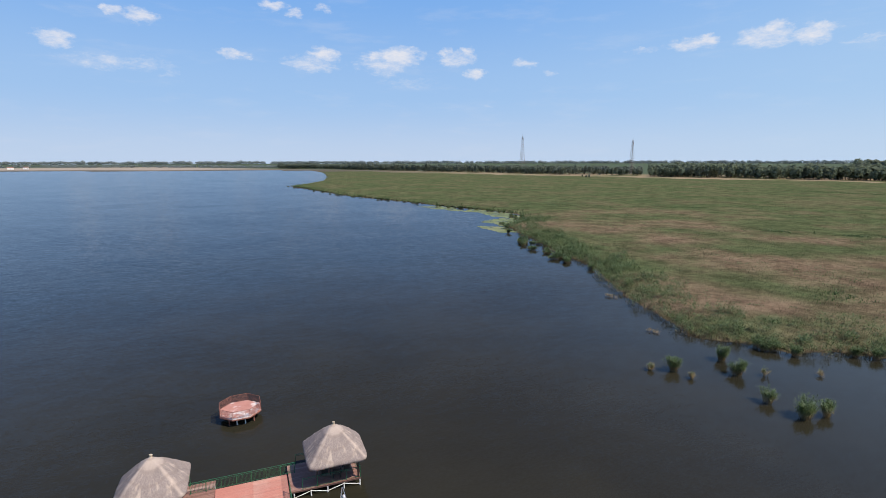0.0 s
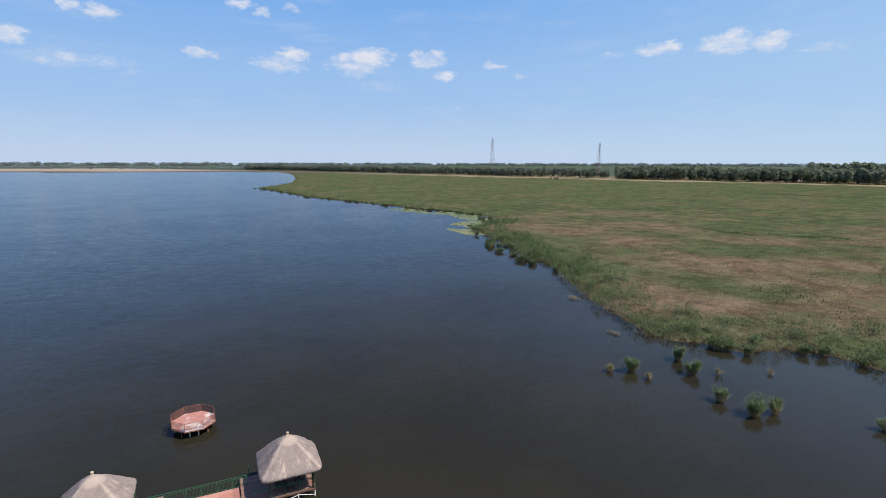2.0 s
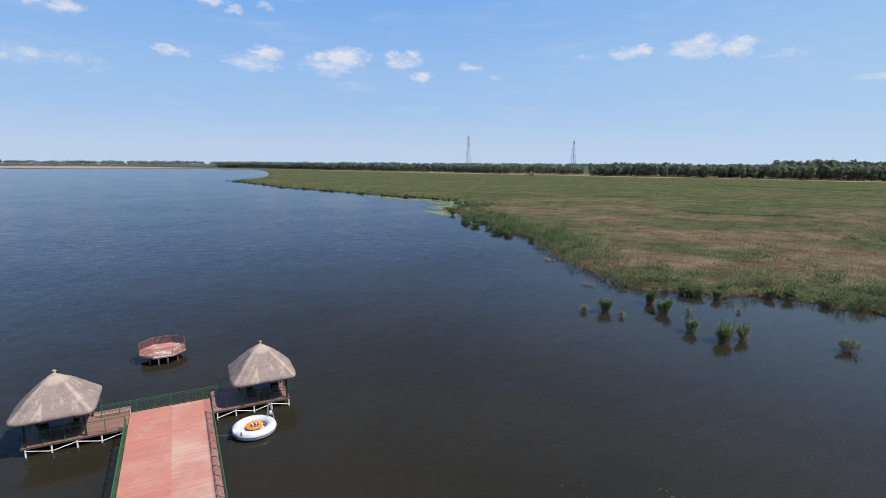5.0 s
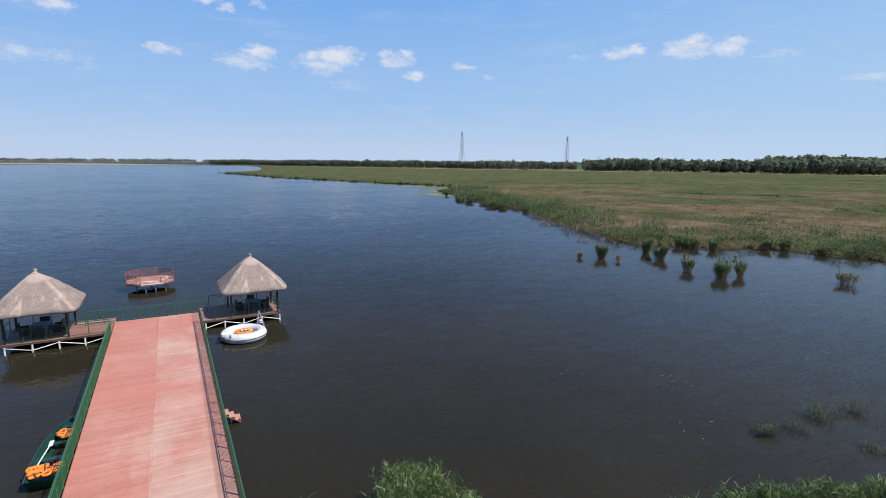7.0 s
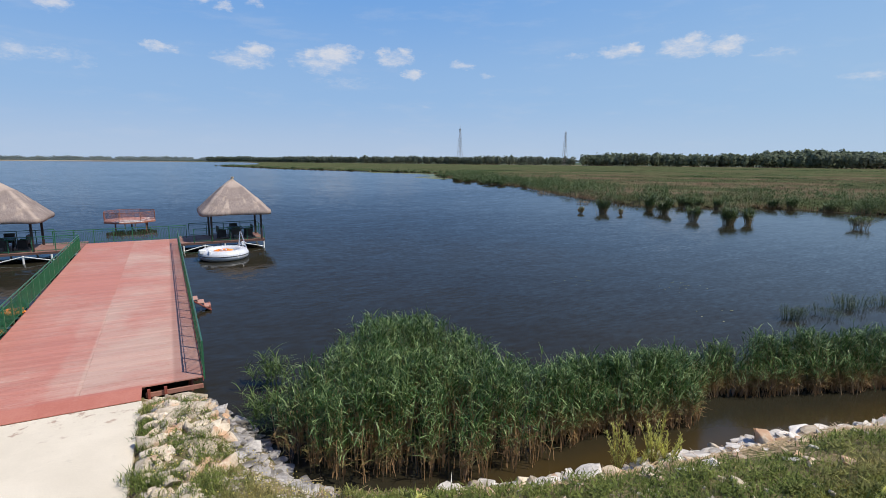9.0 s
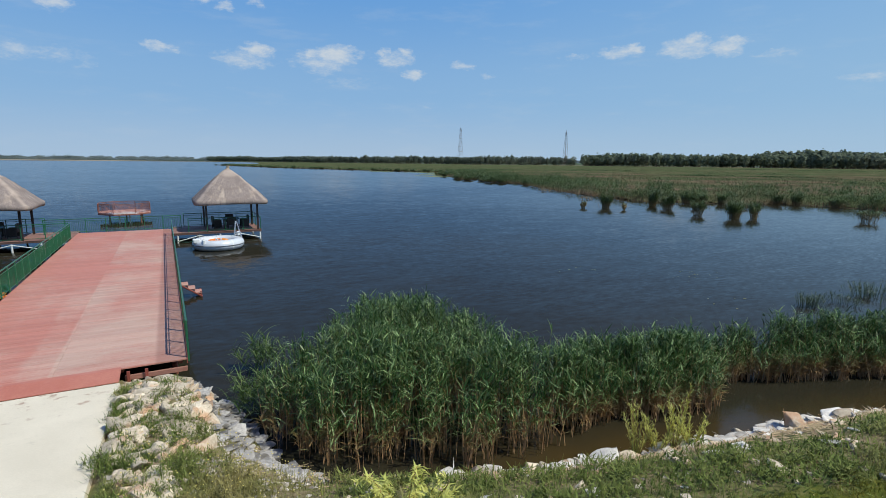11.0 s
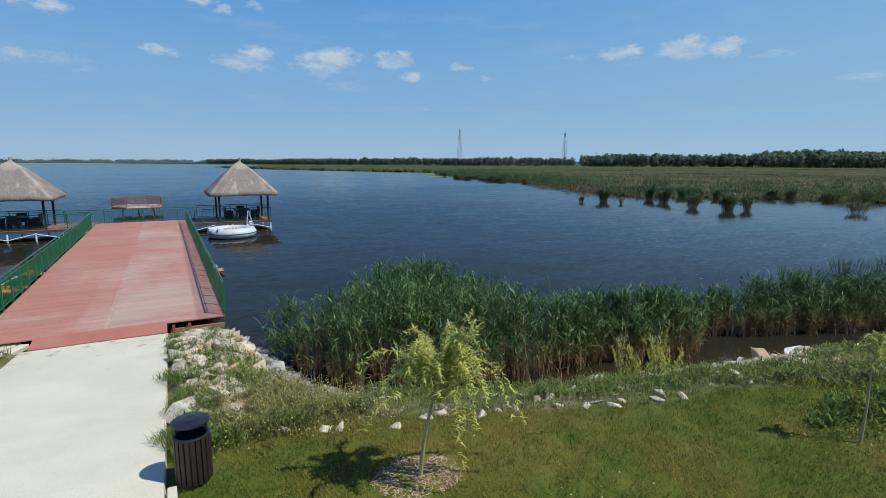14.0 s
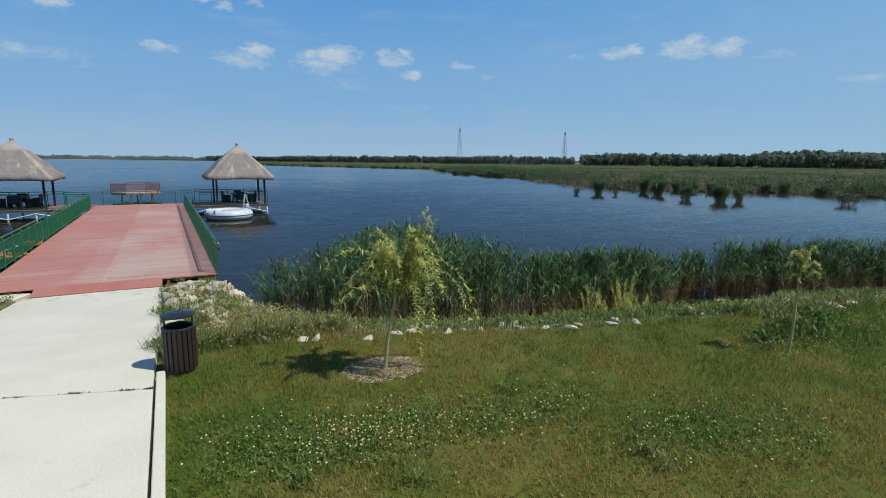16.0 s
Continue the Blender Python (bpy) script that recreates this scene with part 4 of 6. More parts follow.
def build_near_reeds():
    n = 60000
    px, py = rng.uniform(1.3, 32, n), rng.uniform(-16, 1, n)
    px = np.concatenate([px, rng.uniform(7.4, 22, 40000)])
    py = np.concatenate([py, rng.uniform(-12, -4, 40000)])
    fy, by = np.interp(px, *zip(*FRONT)), np.interp(px, *zip(*BACK))
    wob = np.array([noise.noise((x * 0.9, y * 0.9, 4)) for x, y in zip(px, py)])
    thin = np.array([noise.noise((x * 3.1, y * 3.1, 14)) for x, y in zip(px, py)])
    ok = (py > fy - 0.1 * wob) & (py < by + 0.3 * wob) & (thin > rng.uniform(-0.26, 0.18, len(px)))
    px, py, wob, fy = px[ok], py[ok], wob[ok], fy[ok]
    h = 1.66 + 0.3 * wob + rng.normal(0, 0.10, len(px))
    edge = np.minimum(py - fy, 0.7) / 0.7
    h *= (0.72 + 0.28 * np.clip(edge, 0, 1)) * np.interp(py, [-0.8, 0.4, 1.0], [1.0, 0.89, 0.77])
    h += 0.3 * np.array([noise.noise((x * 0.62, y * 0.8, 24)) for x, y in zip(px, py)])
    lone = np.clip((py - fy) / 0.8, 0, 1)
    some = rng.uniform(0, 1, len(px)) < 0.35 + 0.65 * lone
    px, py, h = px[some], py[some], (h * np.where(lone < 1, rng.uniform(0.5, 1.0, len(px)), 1))[some]
    h *= np.interp(px, [1.3, 2.2, 3, 4, 6.3, 7.2, 8, 12, 30], [0.62, 0.85, 1.02, 1.08, 1.08, 0.95, 0.86, 0.86, 0.86])
    st, lv = reed_stand(px, py, h, 13, 0.026, 0.30, k=2, droop=1.0, lean=0.09, stem_w=0.018)
    ob = stuff("reed_bed", join(lv), M_REED, "dense green reeds with tan stems growing at the bank", "reeds")
    dry = rng.uniform(0, 1, len(px)) < 0.7
    m = int(dry.sum())
    dead = ribbons(np.stack([px[dry] + rng.normal(0, 0.05, m), py[dry] + rng.normal(0, 0.05, m), np.zeros(m)], 1), rng.uniform(0.3, 1.05, m), rng.uniform(0.012, 0.024, m), rng.uniform(0, TAU, m), np.abs(rng.normal(0, 0.18, m)), rng.normal(0, 0.15, m), 1, rng.uniform(0, TAU, m), 0.6)
    s = new("stems", grid_mesh("stems", *join(st, dead), M_STEM))
    s.parent = ob


build_near_reeds()


def build_fringe():
    """Sparse leaning reeds at the outer corners of the bed."""
    px = np.concatenate([rng.normal(2.0, 0.28, 34), rng.normal(1.45, 0.22, 40), rng.normal(18.6, 0.5, 30)])
    py = np.concatenate([rng.normal(0.25, 0.3, 34), rng.normal(-2.0, 0.35, 40), rng.normal(-7.2, 0.4, 30)])
    h = np.concatenate([rng.uniform(0.5, 1.05, 34), rng.uniform(0.4, 0.95, 40), rng.uniform(0.6, 1.2, 30)])
    st, lv = reed_stand(px, py, h, 9, 0.028, 0.42, lean=0.45)
    stuff("reed_fringe", join(st, lv), M_FRINGE, "sparse leaning green reeds beside the dense bed", "reeds")


build_fringe()


# ---------------- marsh ----------------
RIDGES = [((172, 122), (203, 84), 1.3), ((204, 212), (233, 198), 1.8), ((156, 258), (178, 231), 1.8), ((101, 52), (107, 46), 1.4), ((96, 44), (104, 36), 1.3), ((92, 35), (98, 30), 1.2), ((148, 54), (158, 44), 1.3), ((432, 292), (440, 236), 2.6), ((440, 236), (458, 175), 2.6)]
def build_marsh():
    poly = LAND_FAR
    shore = MARSH_SHORE
    trees = [(285, 1640), (380, 1350), (453, 1110), (519, 955), (551, 800), (618, 665), (669, 542), (725, 420), (820, 240), (900, 100)]

    def open_ground(x, y):
        """Mown strip in front of the woods, where no reeds grow."""
        w = 55 + 35 * np.sin(x * 0.021 + 1.3) * np.sin(y * 0.013)
        return (edge_distance(x, y, trees) < w) | (x > 300) & (x * 0.72 + y * 0.42 > 690)

    # canopy of the reed stand
    xs, ys = axis(40, 900, 58, 150, 1.0, 1.035), axis(-120, 1250, 10, 150, 1.0, 1.03)
    X, Y = np.meshgrid(xs, ys, indexing="ij")
    d = edge_distance(X.ravel(), Y.ravel(), shore) * np.where(inside(X.ravel(), Y.ravel(), poly), 1, -1)
    d = d.reshape(X.shape)
    R = rng.normal(0, 1, X.shape)
    Z = np.interp(d, [-1, 0.6, 2.2, 6, 40], [-0.6, -0.3, 0.7, 1.15, 1.2]) + np.clip(R, -2, 2) * 0.02 * (d > 1)
    a, b = X.shape
    i = (np.arange(a - 1)[:, None] * b + np.arange(b - 1)[None, :]).ravel()
    q = np.stack([i, i + b, i + b + 1, i + 1], 1)
    keep = (d.ravel()[q] > 0.4).all(1) & ~open_ground(X.ravel(), Y.ravel())[q].any(1)
    mesh = grid_mesh("marsh_reeds", np.stack([X, Y, Z], -1), q[keep], M_CANOPY, True)
    ob = tagged(new("marsh_reeds", mesh), "wide reed marsh, green with dry tan patches", "reeds", kind="stuff")
    sets = []

    edge_sets = []

    def scatter(n, x0, x1, y0, y1, dmin, dmax, w, h0, h1, zr=0.0):
        px, py = rng.uniform(x0, x1, n), rng.uniform(y0, y1, n)
        dd = edge_distance(px, py, shore)
        ok = inside(px, py, poly) & (dd > dmin) & (dd < dmax)
        px, py, dd = px[ok], py[ok], dd[ok]
        wob = np.array([noise.noise((x * 0.16, y * 0.16, 2)) * 0.5 + noise.noise((x * 0.42, y * 0.42, 6)) for x, y in zip(px, py)])
        ok = wob > rng.uniform(-0.6, 0.15, len(px))
        px, py, dd, wob = px[ok], py[ok], dd[ok], wob[ok]
        m = len(px)
        hh = rng.uniform(h0, h1, m) * (1 + 0.45 * wob)
        z = np.where(dd > 3, zr, 0.0)
        edge_sets.append(ribbons(np.stack([px, py, z], 1), np.maximum(hh - z, 0.3), w * rng.uniform(0.6, 1.4, m), rng.uniform(0, TAU, m), np.abs(rng.normal(0, 0.2, m)), rng.uniform(0.1, 1.1, m), 2, None, 0.1))

    scatter(60000, 56, 130, 5, 180, 0.2, 9, 0.09, 0.6, 1.4)
    scatter(80000, 44, 300, 170, 600, -0.5, 12, 0.24, 1.3, 2.5)
    # loose blades over the nearer stand
    n = 190000
    q, a = 55 * (230 / 55) ** rng.uniform(0, 1, n), np.radians(rng.uniform(4, 82, n))
    px, py = 2 + q * np.sin(a), -12 + q * np.cos(a)
    ok = inside(px, py, poly)
    px, py, q = px[ok], py[ok], q[ok]
    ok = (edge_distance(px, py, shore) > 3) & ~open_ground(px, py)
    px, py, q = px[ok], py[ok], q[ok]
    m = len(px)
    wob = np.array([noise.noise((x * 0.09, y * 0.09, 2)) for x, y in zip(px, py)])
    sets.append(ribbons(np.stack([px, py, np.full(m, 0.75)], 1), rng.uniform(0.5, 0.95, m) * (1 + 0.3 * wob), np.clip(q * 0.0010, 0.05, 0.5) * rng.uniform(0.6, 1.4, m), rng.uniform(0, TAU, m), np.abs(rng.normal(0.5, 0.4, m)), rng.uniform(0.1, 1.2, m), 1, None, 0.1))
    # bushy tufts: close and tall along the water, scattered through the dry stand behind
    def tufts(px, py, z0, h, r, per, lw, ll):
        i = np.repeat(np.arange(len(px)), per)
        n = len(i)
        a, q = rng.uniform(0, TAU, n), np.sqrt(rng.uniform(0, 1, n))
        z = z0[i] + h[i] * rng.uniform(0, 1, n) ** 0.55 * (1 - 0.55 * q ** 2)
        b = np.stack([px[i] + r[i] * q * np.cos(a), py[i] + r[i] * q * np.sin(a), z], 1)
        return ribbons(b, ll * rng.uniform(0.6, 1.3, n), lw * rng.uniform(0.6, 1.4, n), a + rng.normal(0, 0.9, n), rng.uniform(0.2, 1.3, n), rng.uniform(0.2, 1.0, n), 1, None, 0.1)

    n = 10500
    px, py = rng.uniform(56, 150, n), rng.uniform(-40, 185, n)
    dd = edge_distance(px, py, shore) * np.where(inside(px, py, poly), 1, -1)
    lump = np.array([noise.noise((x * 0.16, y * 0.16, 12)) for x, y in zip(px, py)])
    ok = (dd > -0.2 - 2.6 * lump) & (dd < 13 + 6 * lump) & (rng.uniform(0, 1, n) < np.clip(1.0 - dd * 0.05 + lump, 0.12, 1))
    px, py, lump, dd = px[ok], py[ok], lump[ok], dd[ok]
    m = len(px)
    edge_sets.append(tufts(px, py, np.clip(dd * 0.12, 0, 0.7), rng.uniform(1.4, 2.7, m) + 1.0 * lump, rng.uniform(0.5, 1.15, m), 62, 0.085, 0.45))
    n = 15000
    px, py = rng.uniform(60, 280, n), rng.uniform(-40, 280, n)
    dd = edge_distance(px, py, shore)
    lump = np.array([noise.noise((x * 0.03, y * 0.03, 22)) + 0.6 * noise.noise((x * 0.11, y * 0.11, 23)) for x, y in zip(px, py)])
    ok = inside(px, py, poly) & (dd > 7) & (lump > rng.uniform(-0.1, 0.8, n))
    px, py = px[ok], py[ok]
    m = len(px)
    edge_sets.append(tufts(px, py, np.full(m, 0.95), rng.uniform(0.15, 0.6, m), rng.uniform(0.7, 1.9, m), 26, 0.09, 0.4))
    # taller green lines along old ditches
    for (x0, y0), (x1, y1), wd in RIDGES:
        n = int(math.dist((x0, y0), (x1, y1)) * 50)
        wd *= 1.7
        t = rng.uniform(0, 1, n)
        px, py = x0 + (x1 - x0) * t + rng.normal(0, wd, n), y0 + (y1 - y0) * t + rng.normal(0, wd, n)
        lump = np.array([0.5 + 1.0 * noise.noise((x * 0.16, y * 0.16, 5)) for x, y in zip(px, py)])
        edge_sets.append(ribbons(np.stack([px, py, np.full(n, 0.9)], 1), np.maximum(rng.uniform(0.5, 1.25, n) * lump, 0.2), rng.uniform(0.12, 0.3, n), rng.uniform(0, TAU, n), np.abs(rng.normal(0, 0.25, n)), rng.uniform(0.1, 1.1, n), 2))
    s = new("blades", grid_mesh("blades", *join(*sets), M_MARSH))
    s.parent = ob
    s = new("edge_blades", grid_mesh("edge_blades", *join(*edge_sets), M_MARSH_EDGE))
    s.parent = ob


build_marsh()


def build_clump(x, y, r, h, n, lw=0.05, ll=0.5, mat=None, sw=0.03):
    """A tuft of reeds that stands in open water, narrow below and spreading above."""
    tuft = rng.integers(0, 4, n)
    ta = rng.uniform(0, TAU, 4)
    toff, th = r * rng.uniform(0.15, 0.42, 4), rng.uniform(0.7, 1.05, 4)
    bx = toff[tuft] * np.cos(ta[tuft]) + rng.normal(0, 0.16, n) * r
    by = toff[tuft] * np.sin(ta[tuft]) + rng.normal(0, 0.16, n) * r
    a, q = np.arctan2(by, bx), np.hypot(bx, by)
    hh = h * rng.uniform(0.62, 1.0, n) * th[tuft]
    base = np.stack([q * np.cos(a), q * np.sin(a), np.full(n, -0.1)], 1)
    st = ribbons(base, hh, np.full(n, sw), a, 0.04 + 0.3 * q / r, np.full(n, 0.22), 3, rng.uniform(0, TAU, n), 0.5)
    idx = np.repeat(np.arange(n), 8)
    m = len(idx)
    s = 0.32 + 0.68 * rng.beta(1.4, 1.0, m)
    t = 0.04 + 0.3 * q[idx] / r + 0.11 * s
    b = base[idx] + np.stack([np.sin(t) * np.cos(a[idx]), np.sin(t) * np.sin(a[idx]), np.cos(t)], 1) * (hh[idx] * s)[:, None]
    lv = ribbons(b, ll * rng.uniform(0.6, 1.25, m), np.full(m, lw), rng.uniform(0, TAU, m), rng.uniform(0.2, 1.2, m), rng.uniform(0.3, 1.7, m), 2)
    ob = thing("reed_clump", (x, y, 0), "tuft of green reeds on tan stems standing in water", "reeds", "reed clumps in the lake")
    for name, data in (("stalk_tuft", st), ("leaf_tuft", lv)):
        p = new(name, grid_mesh(name, data[0], data[1], mat or M_CLUMP))
        p.parent = ob
        tagged(p, kind="stuff")


M_CLUMP = reed_material("clump_reed_leaf", (0.06, 0.098, 0.028), (0.14, 0.185, 0.06), (0.27, 0.19, 0.09), 0.3, 1.1, leaf=0.2)
for c in ((46.0, 35.3, 0.6, 1.2, 40), (48.6, 34.0, 1.25, 2.7, 170), (48.8, 31.1, 0.45, 1.3, 25), (57.2, 34.4, 1.35, 2.9, 180), (55.0, 30.1, 1.3, 2.7, 170), (51.4, 23.2, 0.9, 2.2, 90), (51.9, 19.3, 1.5, 2.9, 210),
          (54.2, 18.4, 1.0, 2.3, 100), (61.2, 11.4, 1.3, 1.8, 70), (58.1, 28.4, 0.6, 1.6, 16), (64.3, 25.6, 0.6, 0.9, 14), (57.0, 46.6, 1.6, 0.7, 18), (65.4, 66.3, 2.6, 0.8, 26),
          (82.5, 131, 3.0, 2.6, 330), (80.0, 127, 1.6, 2.2, 120), (85.5, 123, 1.6, 2.4, 120)
          ):
    build_clump(c[0], c[1], c[2] * 0.82, c[3] * 0.86, c[4])
L = np.array(MARSH_SHORE[6:31], float)
for i in range(75):
    j = int(rng.integers(len(L) - 1))
    if i % 3:
        j = int(rng.integers(11, len(L) - 1))
    p = L[j] + (L[j + 1] - L[j]) * rng.uniform(0, 1)
    d = L[j + 1] - L[j]
    out = np.array((-d[1], d[0])) / np.hypot(*d)
    p = p + out * (rng.uniform(0.0, 0.9) if p[1] < 90 else rng.uniform(0.3, 5.0))
    far = p[1] > 90
    build_clump(float(p[0]), float(p[1]), rng.uniform(0.7, 1.6) * (1.5 if far else 1), rng.uniform(1.2, 2.5), 60 if far else 80, 0.13 if far else 0.06, 0.6, M_MARSH_EDGE)
for c in ((22.8, -2.75, 1.2, 0.75, 20), (24.1, -3.4, 0.9, 0.65, 10), (26.6, -3.4, 1.3, 0.8, 24), (28.4, -3.9, 1.3, 0.8, 18), (25.3, -5.9, 1.0, 0.55, 8)):
    build_clump(*c[:4], c[4] * 4, 0.012, 0.2, M_ISLET, 0.012)



# ---------------- woods, towers ----------------
def build_woods(name, line, depth, h0, h1, count, label, size=1.0, z0=0.3, k=100, mat=None):
    """Many trees with lumpy crowns of leaf faces along a line of places."""
    L = np.array(line, float)
    seg = np.hypot(*(L[1:] - L[:-1]).T)
    cum = np.concatenate([[0], np.cumsum(seg)])
    s = rng.uniform(0, cum[-1], count)
    i = np.clip(np.searchsorted(cum, s) - 1, 0, len(seg) - 1)
    p = L[i] + (L[i + 1] - L[i]) * ((s - cum[i]) / seg[i])[:, None]
    out = p / np.linalg.norm(p, axis=1)[:, None]
    p = p + out * (rng.uniform(0, 1, count) ** 1.3 * depth)[:, None]
    h = rng.uniform(h0, h1, count) * (0.9 + 0.2 * np.array([noise.noise((x * 0.012, y * 0.012, 7)) for x, y in p]))
    idx = np.repeat(np.arange(count), k)
    m = len(idx)
    d = rng.normal(0, 1, (m, 3))
    d /= np.linalg.norm(d, axis=1)[:, None]
    # every crown is six billows round a middle; leaf faces lie along their rounded surfaces
    lobe = rng.normal(0, 1, (count, 6, 3))
    lobe *= (rng.uniform(0.35, 0.62, (count, 6)) / np.linalg.norm(lobe, axis=2))[:, :, None]
    which = rng.integers(0, 6, m)
    rr = rng.uniform(0.38, 0.55, m)
    hh = h[idx]
    wid = hh * 0.30 * rng.uniform(0.85, 1.2, count)[idx] * size
    q = lobe[idx, which] + d * rr[:, None]
    c = np.stack([p[idx, 0] + q[:, 0] * wid, p[idx, 1] + q[:, 1] * wid, z0 + hh * 0.53 + q[:, 2] * hh * 0.46], 1)
    e = hh * 0.088 * (110 / k) ** 0.5 * rng.uniform(0.6, 1.4, m)
    nrm = d + lobe[idx, which] * 0.6 + rng.normal(0, 0.3, (m, 3))
    u = np.cross(nrm, rng.normal(0, 1, (m, 3)))
    u /= np.linalg.norm(u, axis=1)[:, None]
    w = np.cross(nrm, u)
    w /= np.linalg.norm(w, axis=1)[:, None]
    u, w = u * e[:, None], w * e[:, None]
    v = np.stack([c - u, c + w * 0.8, c + u, c - w * 0.8], 1).reshape(-1, 3)
    j = np.arange(m) * 4
    lv = (v, np.stack([j, j + 1, j + 2, j + 3], 1))
    ob = stuff(name, lv, mat or M_FOLIAGE, label, "trees")
    tr = ribbons(np.stack([p[:, 0], p[:, 1], np.full(count, z0)], 1), h * 0.6, np.full(count, 0.8), rng.uniform(0, TAU, count), np.zeros(count), np.zeros(count), 1, np.full(count, 2.6))
    t = new("trunks", grid_mesh("trunks", *tr, M_TRUNK))
    t.parent = ob


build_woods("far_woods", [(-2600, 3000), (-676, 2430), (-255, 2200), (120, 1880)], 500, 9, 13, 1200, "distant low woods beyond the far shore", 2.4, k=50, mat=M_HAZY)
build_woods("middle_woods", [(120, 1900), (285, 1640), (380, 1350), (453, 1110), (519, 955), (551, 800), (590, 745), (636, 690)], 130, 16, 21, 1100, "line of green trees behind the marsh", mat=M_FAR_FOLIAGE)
build_woods("tall_woods", [(618, 652), (669, 542), (700, 480), (725, 420), (760, 340), (820, 240), (900, 100)], 120, 19, 25, 850, "tall dark green trees at the marsh edge")
build_woods("back_woods", [(838, 478), (868, 425), (897, 370), (932, 288), (980, 150)], 130, 27, 32, 420, "tall dark wood behind the marsh trees")
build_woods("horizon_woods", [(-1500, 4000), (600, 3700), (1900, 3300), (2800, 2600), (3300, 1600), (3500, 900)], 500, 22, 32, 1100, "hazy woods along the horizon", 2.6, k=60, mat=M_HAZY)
build_woods("meadow_bushes", [(484, 622), (501, 672)], 6, 4, 7, 5, "few low bushes on open ground before the woods")


# ---------------- masts, houses, floating weed ----------------
M_MAST = material("galvanised_mast_steel", (0.20, 0.19, 0.18), (0.30, 0.28, 0.26), (0.26, 0.12, 0.09), scale=0.2, fine=3, rough=0.5, metal=0.4, bump=0.0)
M_WALL = material("white_house_wall", (0.72, 0.71, 0.68), (0.8, 0.79, 0.76), scale=0.5, fine=5, rough=0.8)
M_TILE = material("brown_roof_tile", (0.2, 0.1, 0.07), (0.28, 0.15, 0.1), scale=0.5, fine=6, rough=0.8)
M_LILY = material("floating_pond_weed", (0.10, 0.13, 0.035), (0.17, 0.19, 0.06), (0.22, 0.21, 0.09), scale=0.2, fine=3, rough=0.6, island=0.25)


def build_mast(x, y, h, w0, w1):
    m = thing("lattice_mast", (x, y, 0), "tall lattice steel mast behind the woods", "mast", "masts on the horizon")
    q = 0.22
    for sx in (-1, 1):
        for sy in (-1, 1):
            part("leg", rod(bmesh.new(), (sx * w0, sy * w0, 0), (sx * w1, sy * w1, h), q, q * 0.8, 5), M_MAST, m)
    n = 14
    bm = bmesh.new()
    for i in range(n):
        z0, z1 = h * i / n, h * (i + 1) / n
        a, b = w0 + (w1 - w0) * i / n, w0 + (w1 - w0) * (i + 1) / n
        for s in (-1, 1):
            rod(bm, (-a, s * a, z0), (b, s * b, z1), q * 0.5, seg=4)
            rod(bm, (s * a, a, z0), (s * b, -b, z1), q * 0.5, seg=4)
            rod(bm, (-b, s * b, z1), (b, s * b, z1), q * 0.5, seg=4)
            rod(bm, (s * b, -b, z1), (s * b, b, z1), q * 0.5, seg=4)
    part("bracing", bm, M_MAST, m)
    part("platform", box(bmesh.new(), -w1 * 1.7, w1 * 1.7, -w1 * 1.7, w1 * 1.7, h * 0.9, h * 0.9 + 0.6, 0.1), M_MAST, m)
    part("antenna", rod(bmesh.new(), (0, 0, h), (0, 0, h * 1.06), 0.2, 0.1, 5), M_MAST, m)
    for a in (0.3, 2.4, 4.5):
        part("panel_antenna", box(bmesh.new(), -0.3, 0.3, -0.3, 0.3, h * 0.92, h * 0.97, 0.05, Matrix.Translation((math.cos(a) * w1 * 1.8, math.sin(a) * w1 * 1.8, 0))), M_MAST, m)


build_mast(570, 983, 78.5, 5.2, 0.9)
build_mast(657, 741, 62.0, 4.2, 0.75)


def build_house(x, y, w, d, h, turn):
    ho = thing("far_house", (x, y, 1.5), "small white house on the far shore", "house", "far houses")
    ho.rotation_euler = (0, 0, turn)
    part("wall", box(bmesh.new(), -w / 2, w / 2, -d / 2, d / 2, 0, h, 0.05), M_WALL, ho)
    bm = bmesh.new()
    vs = [bm.verts.new(c) for c in ((-w / 2 - 0.5, -d / 2 - 0.6, h), (w / 2 + 0.5, -d / 2 - 0.6, h), (w / 2 + 0.5, d / 2 + 0.6, h), (-w / 2 - 0.5, d / 2 + 0.6, h), (-w / 2 - 0.5, 0, h + 2.6), (w / 2 + 0.5, 0, h + 2.6))]
    for f in ((0, 1, 5, 4), (2, 3, 4, 5), (1, 2, 5), (3, 0, 4), (3, 2, 1, 0)):
        bm.faces.new([vs[i] for i in f])
    part("roof", bm, M_TILE, ho)
    for i in (-1, 0, 1):
        part("window", box(bmesh.new(), i * w / 3.2 - 0.6, i * w / 3.2 + 0.6, -d / 2 - 0.03, -d / 2 + 0.05, 1.0, 2.4), M_TIMBER, ho)


build_house(-672, 1985, 16, 9, 5.5, 0.3)
build_house(-640, 2010, 13, 9, 6.0, 0.1)


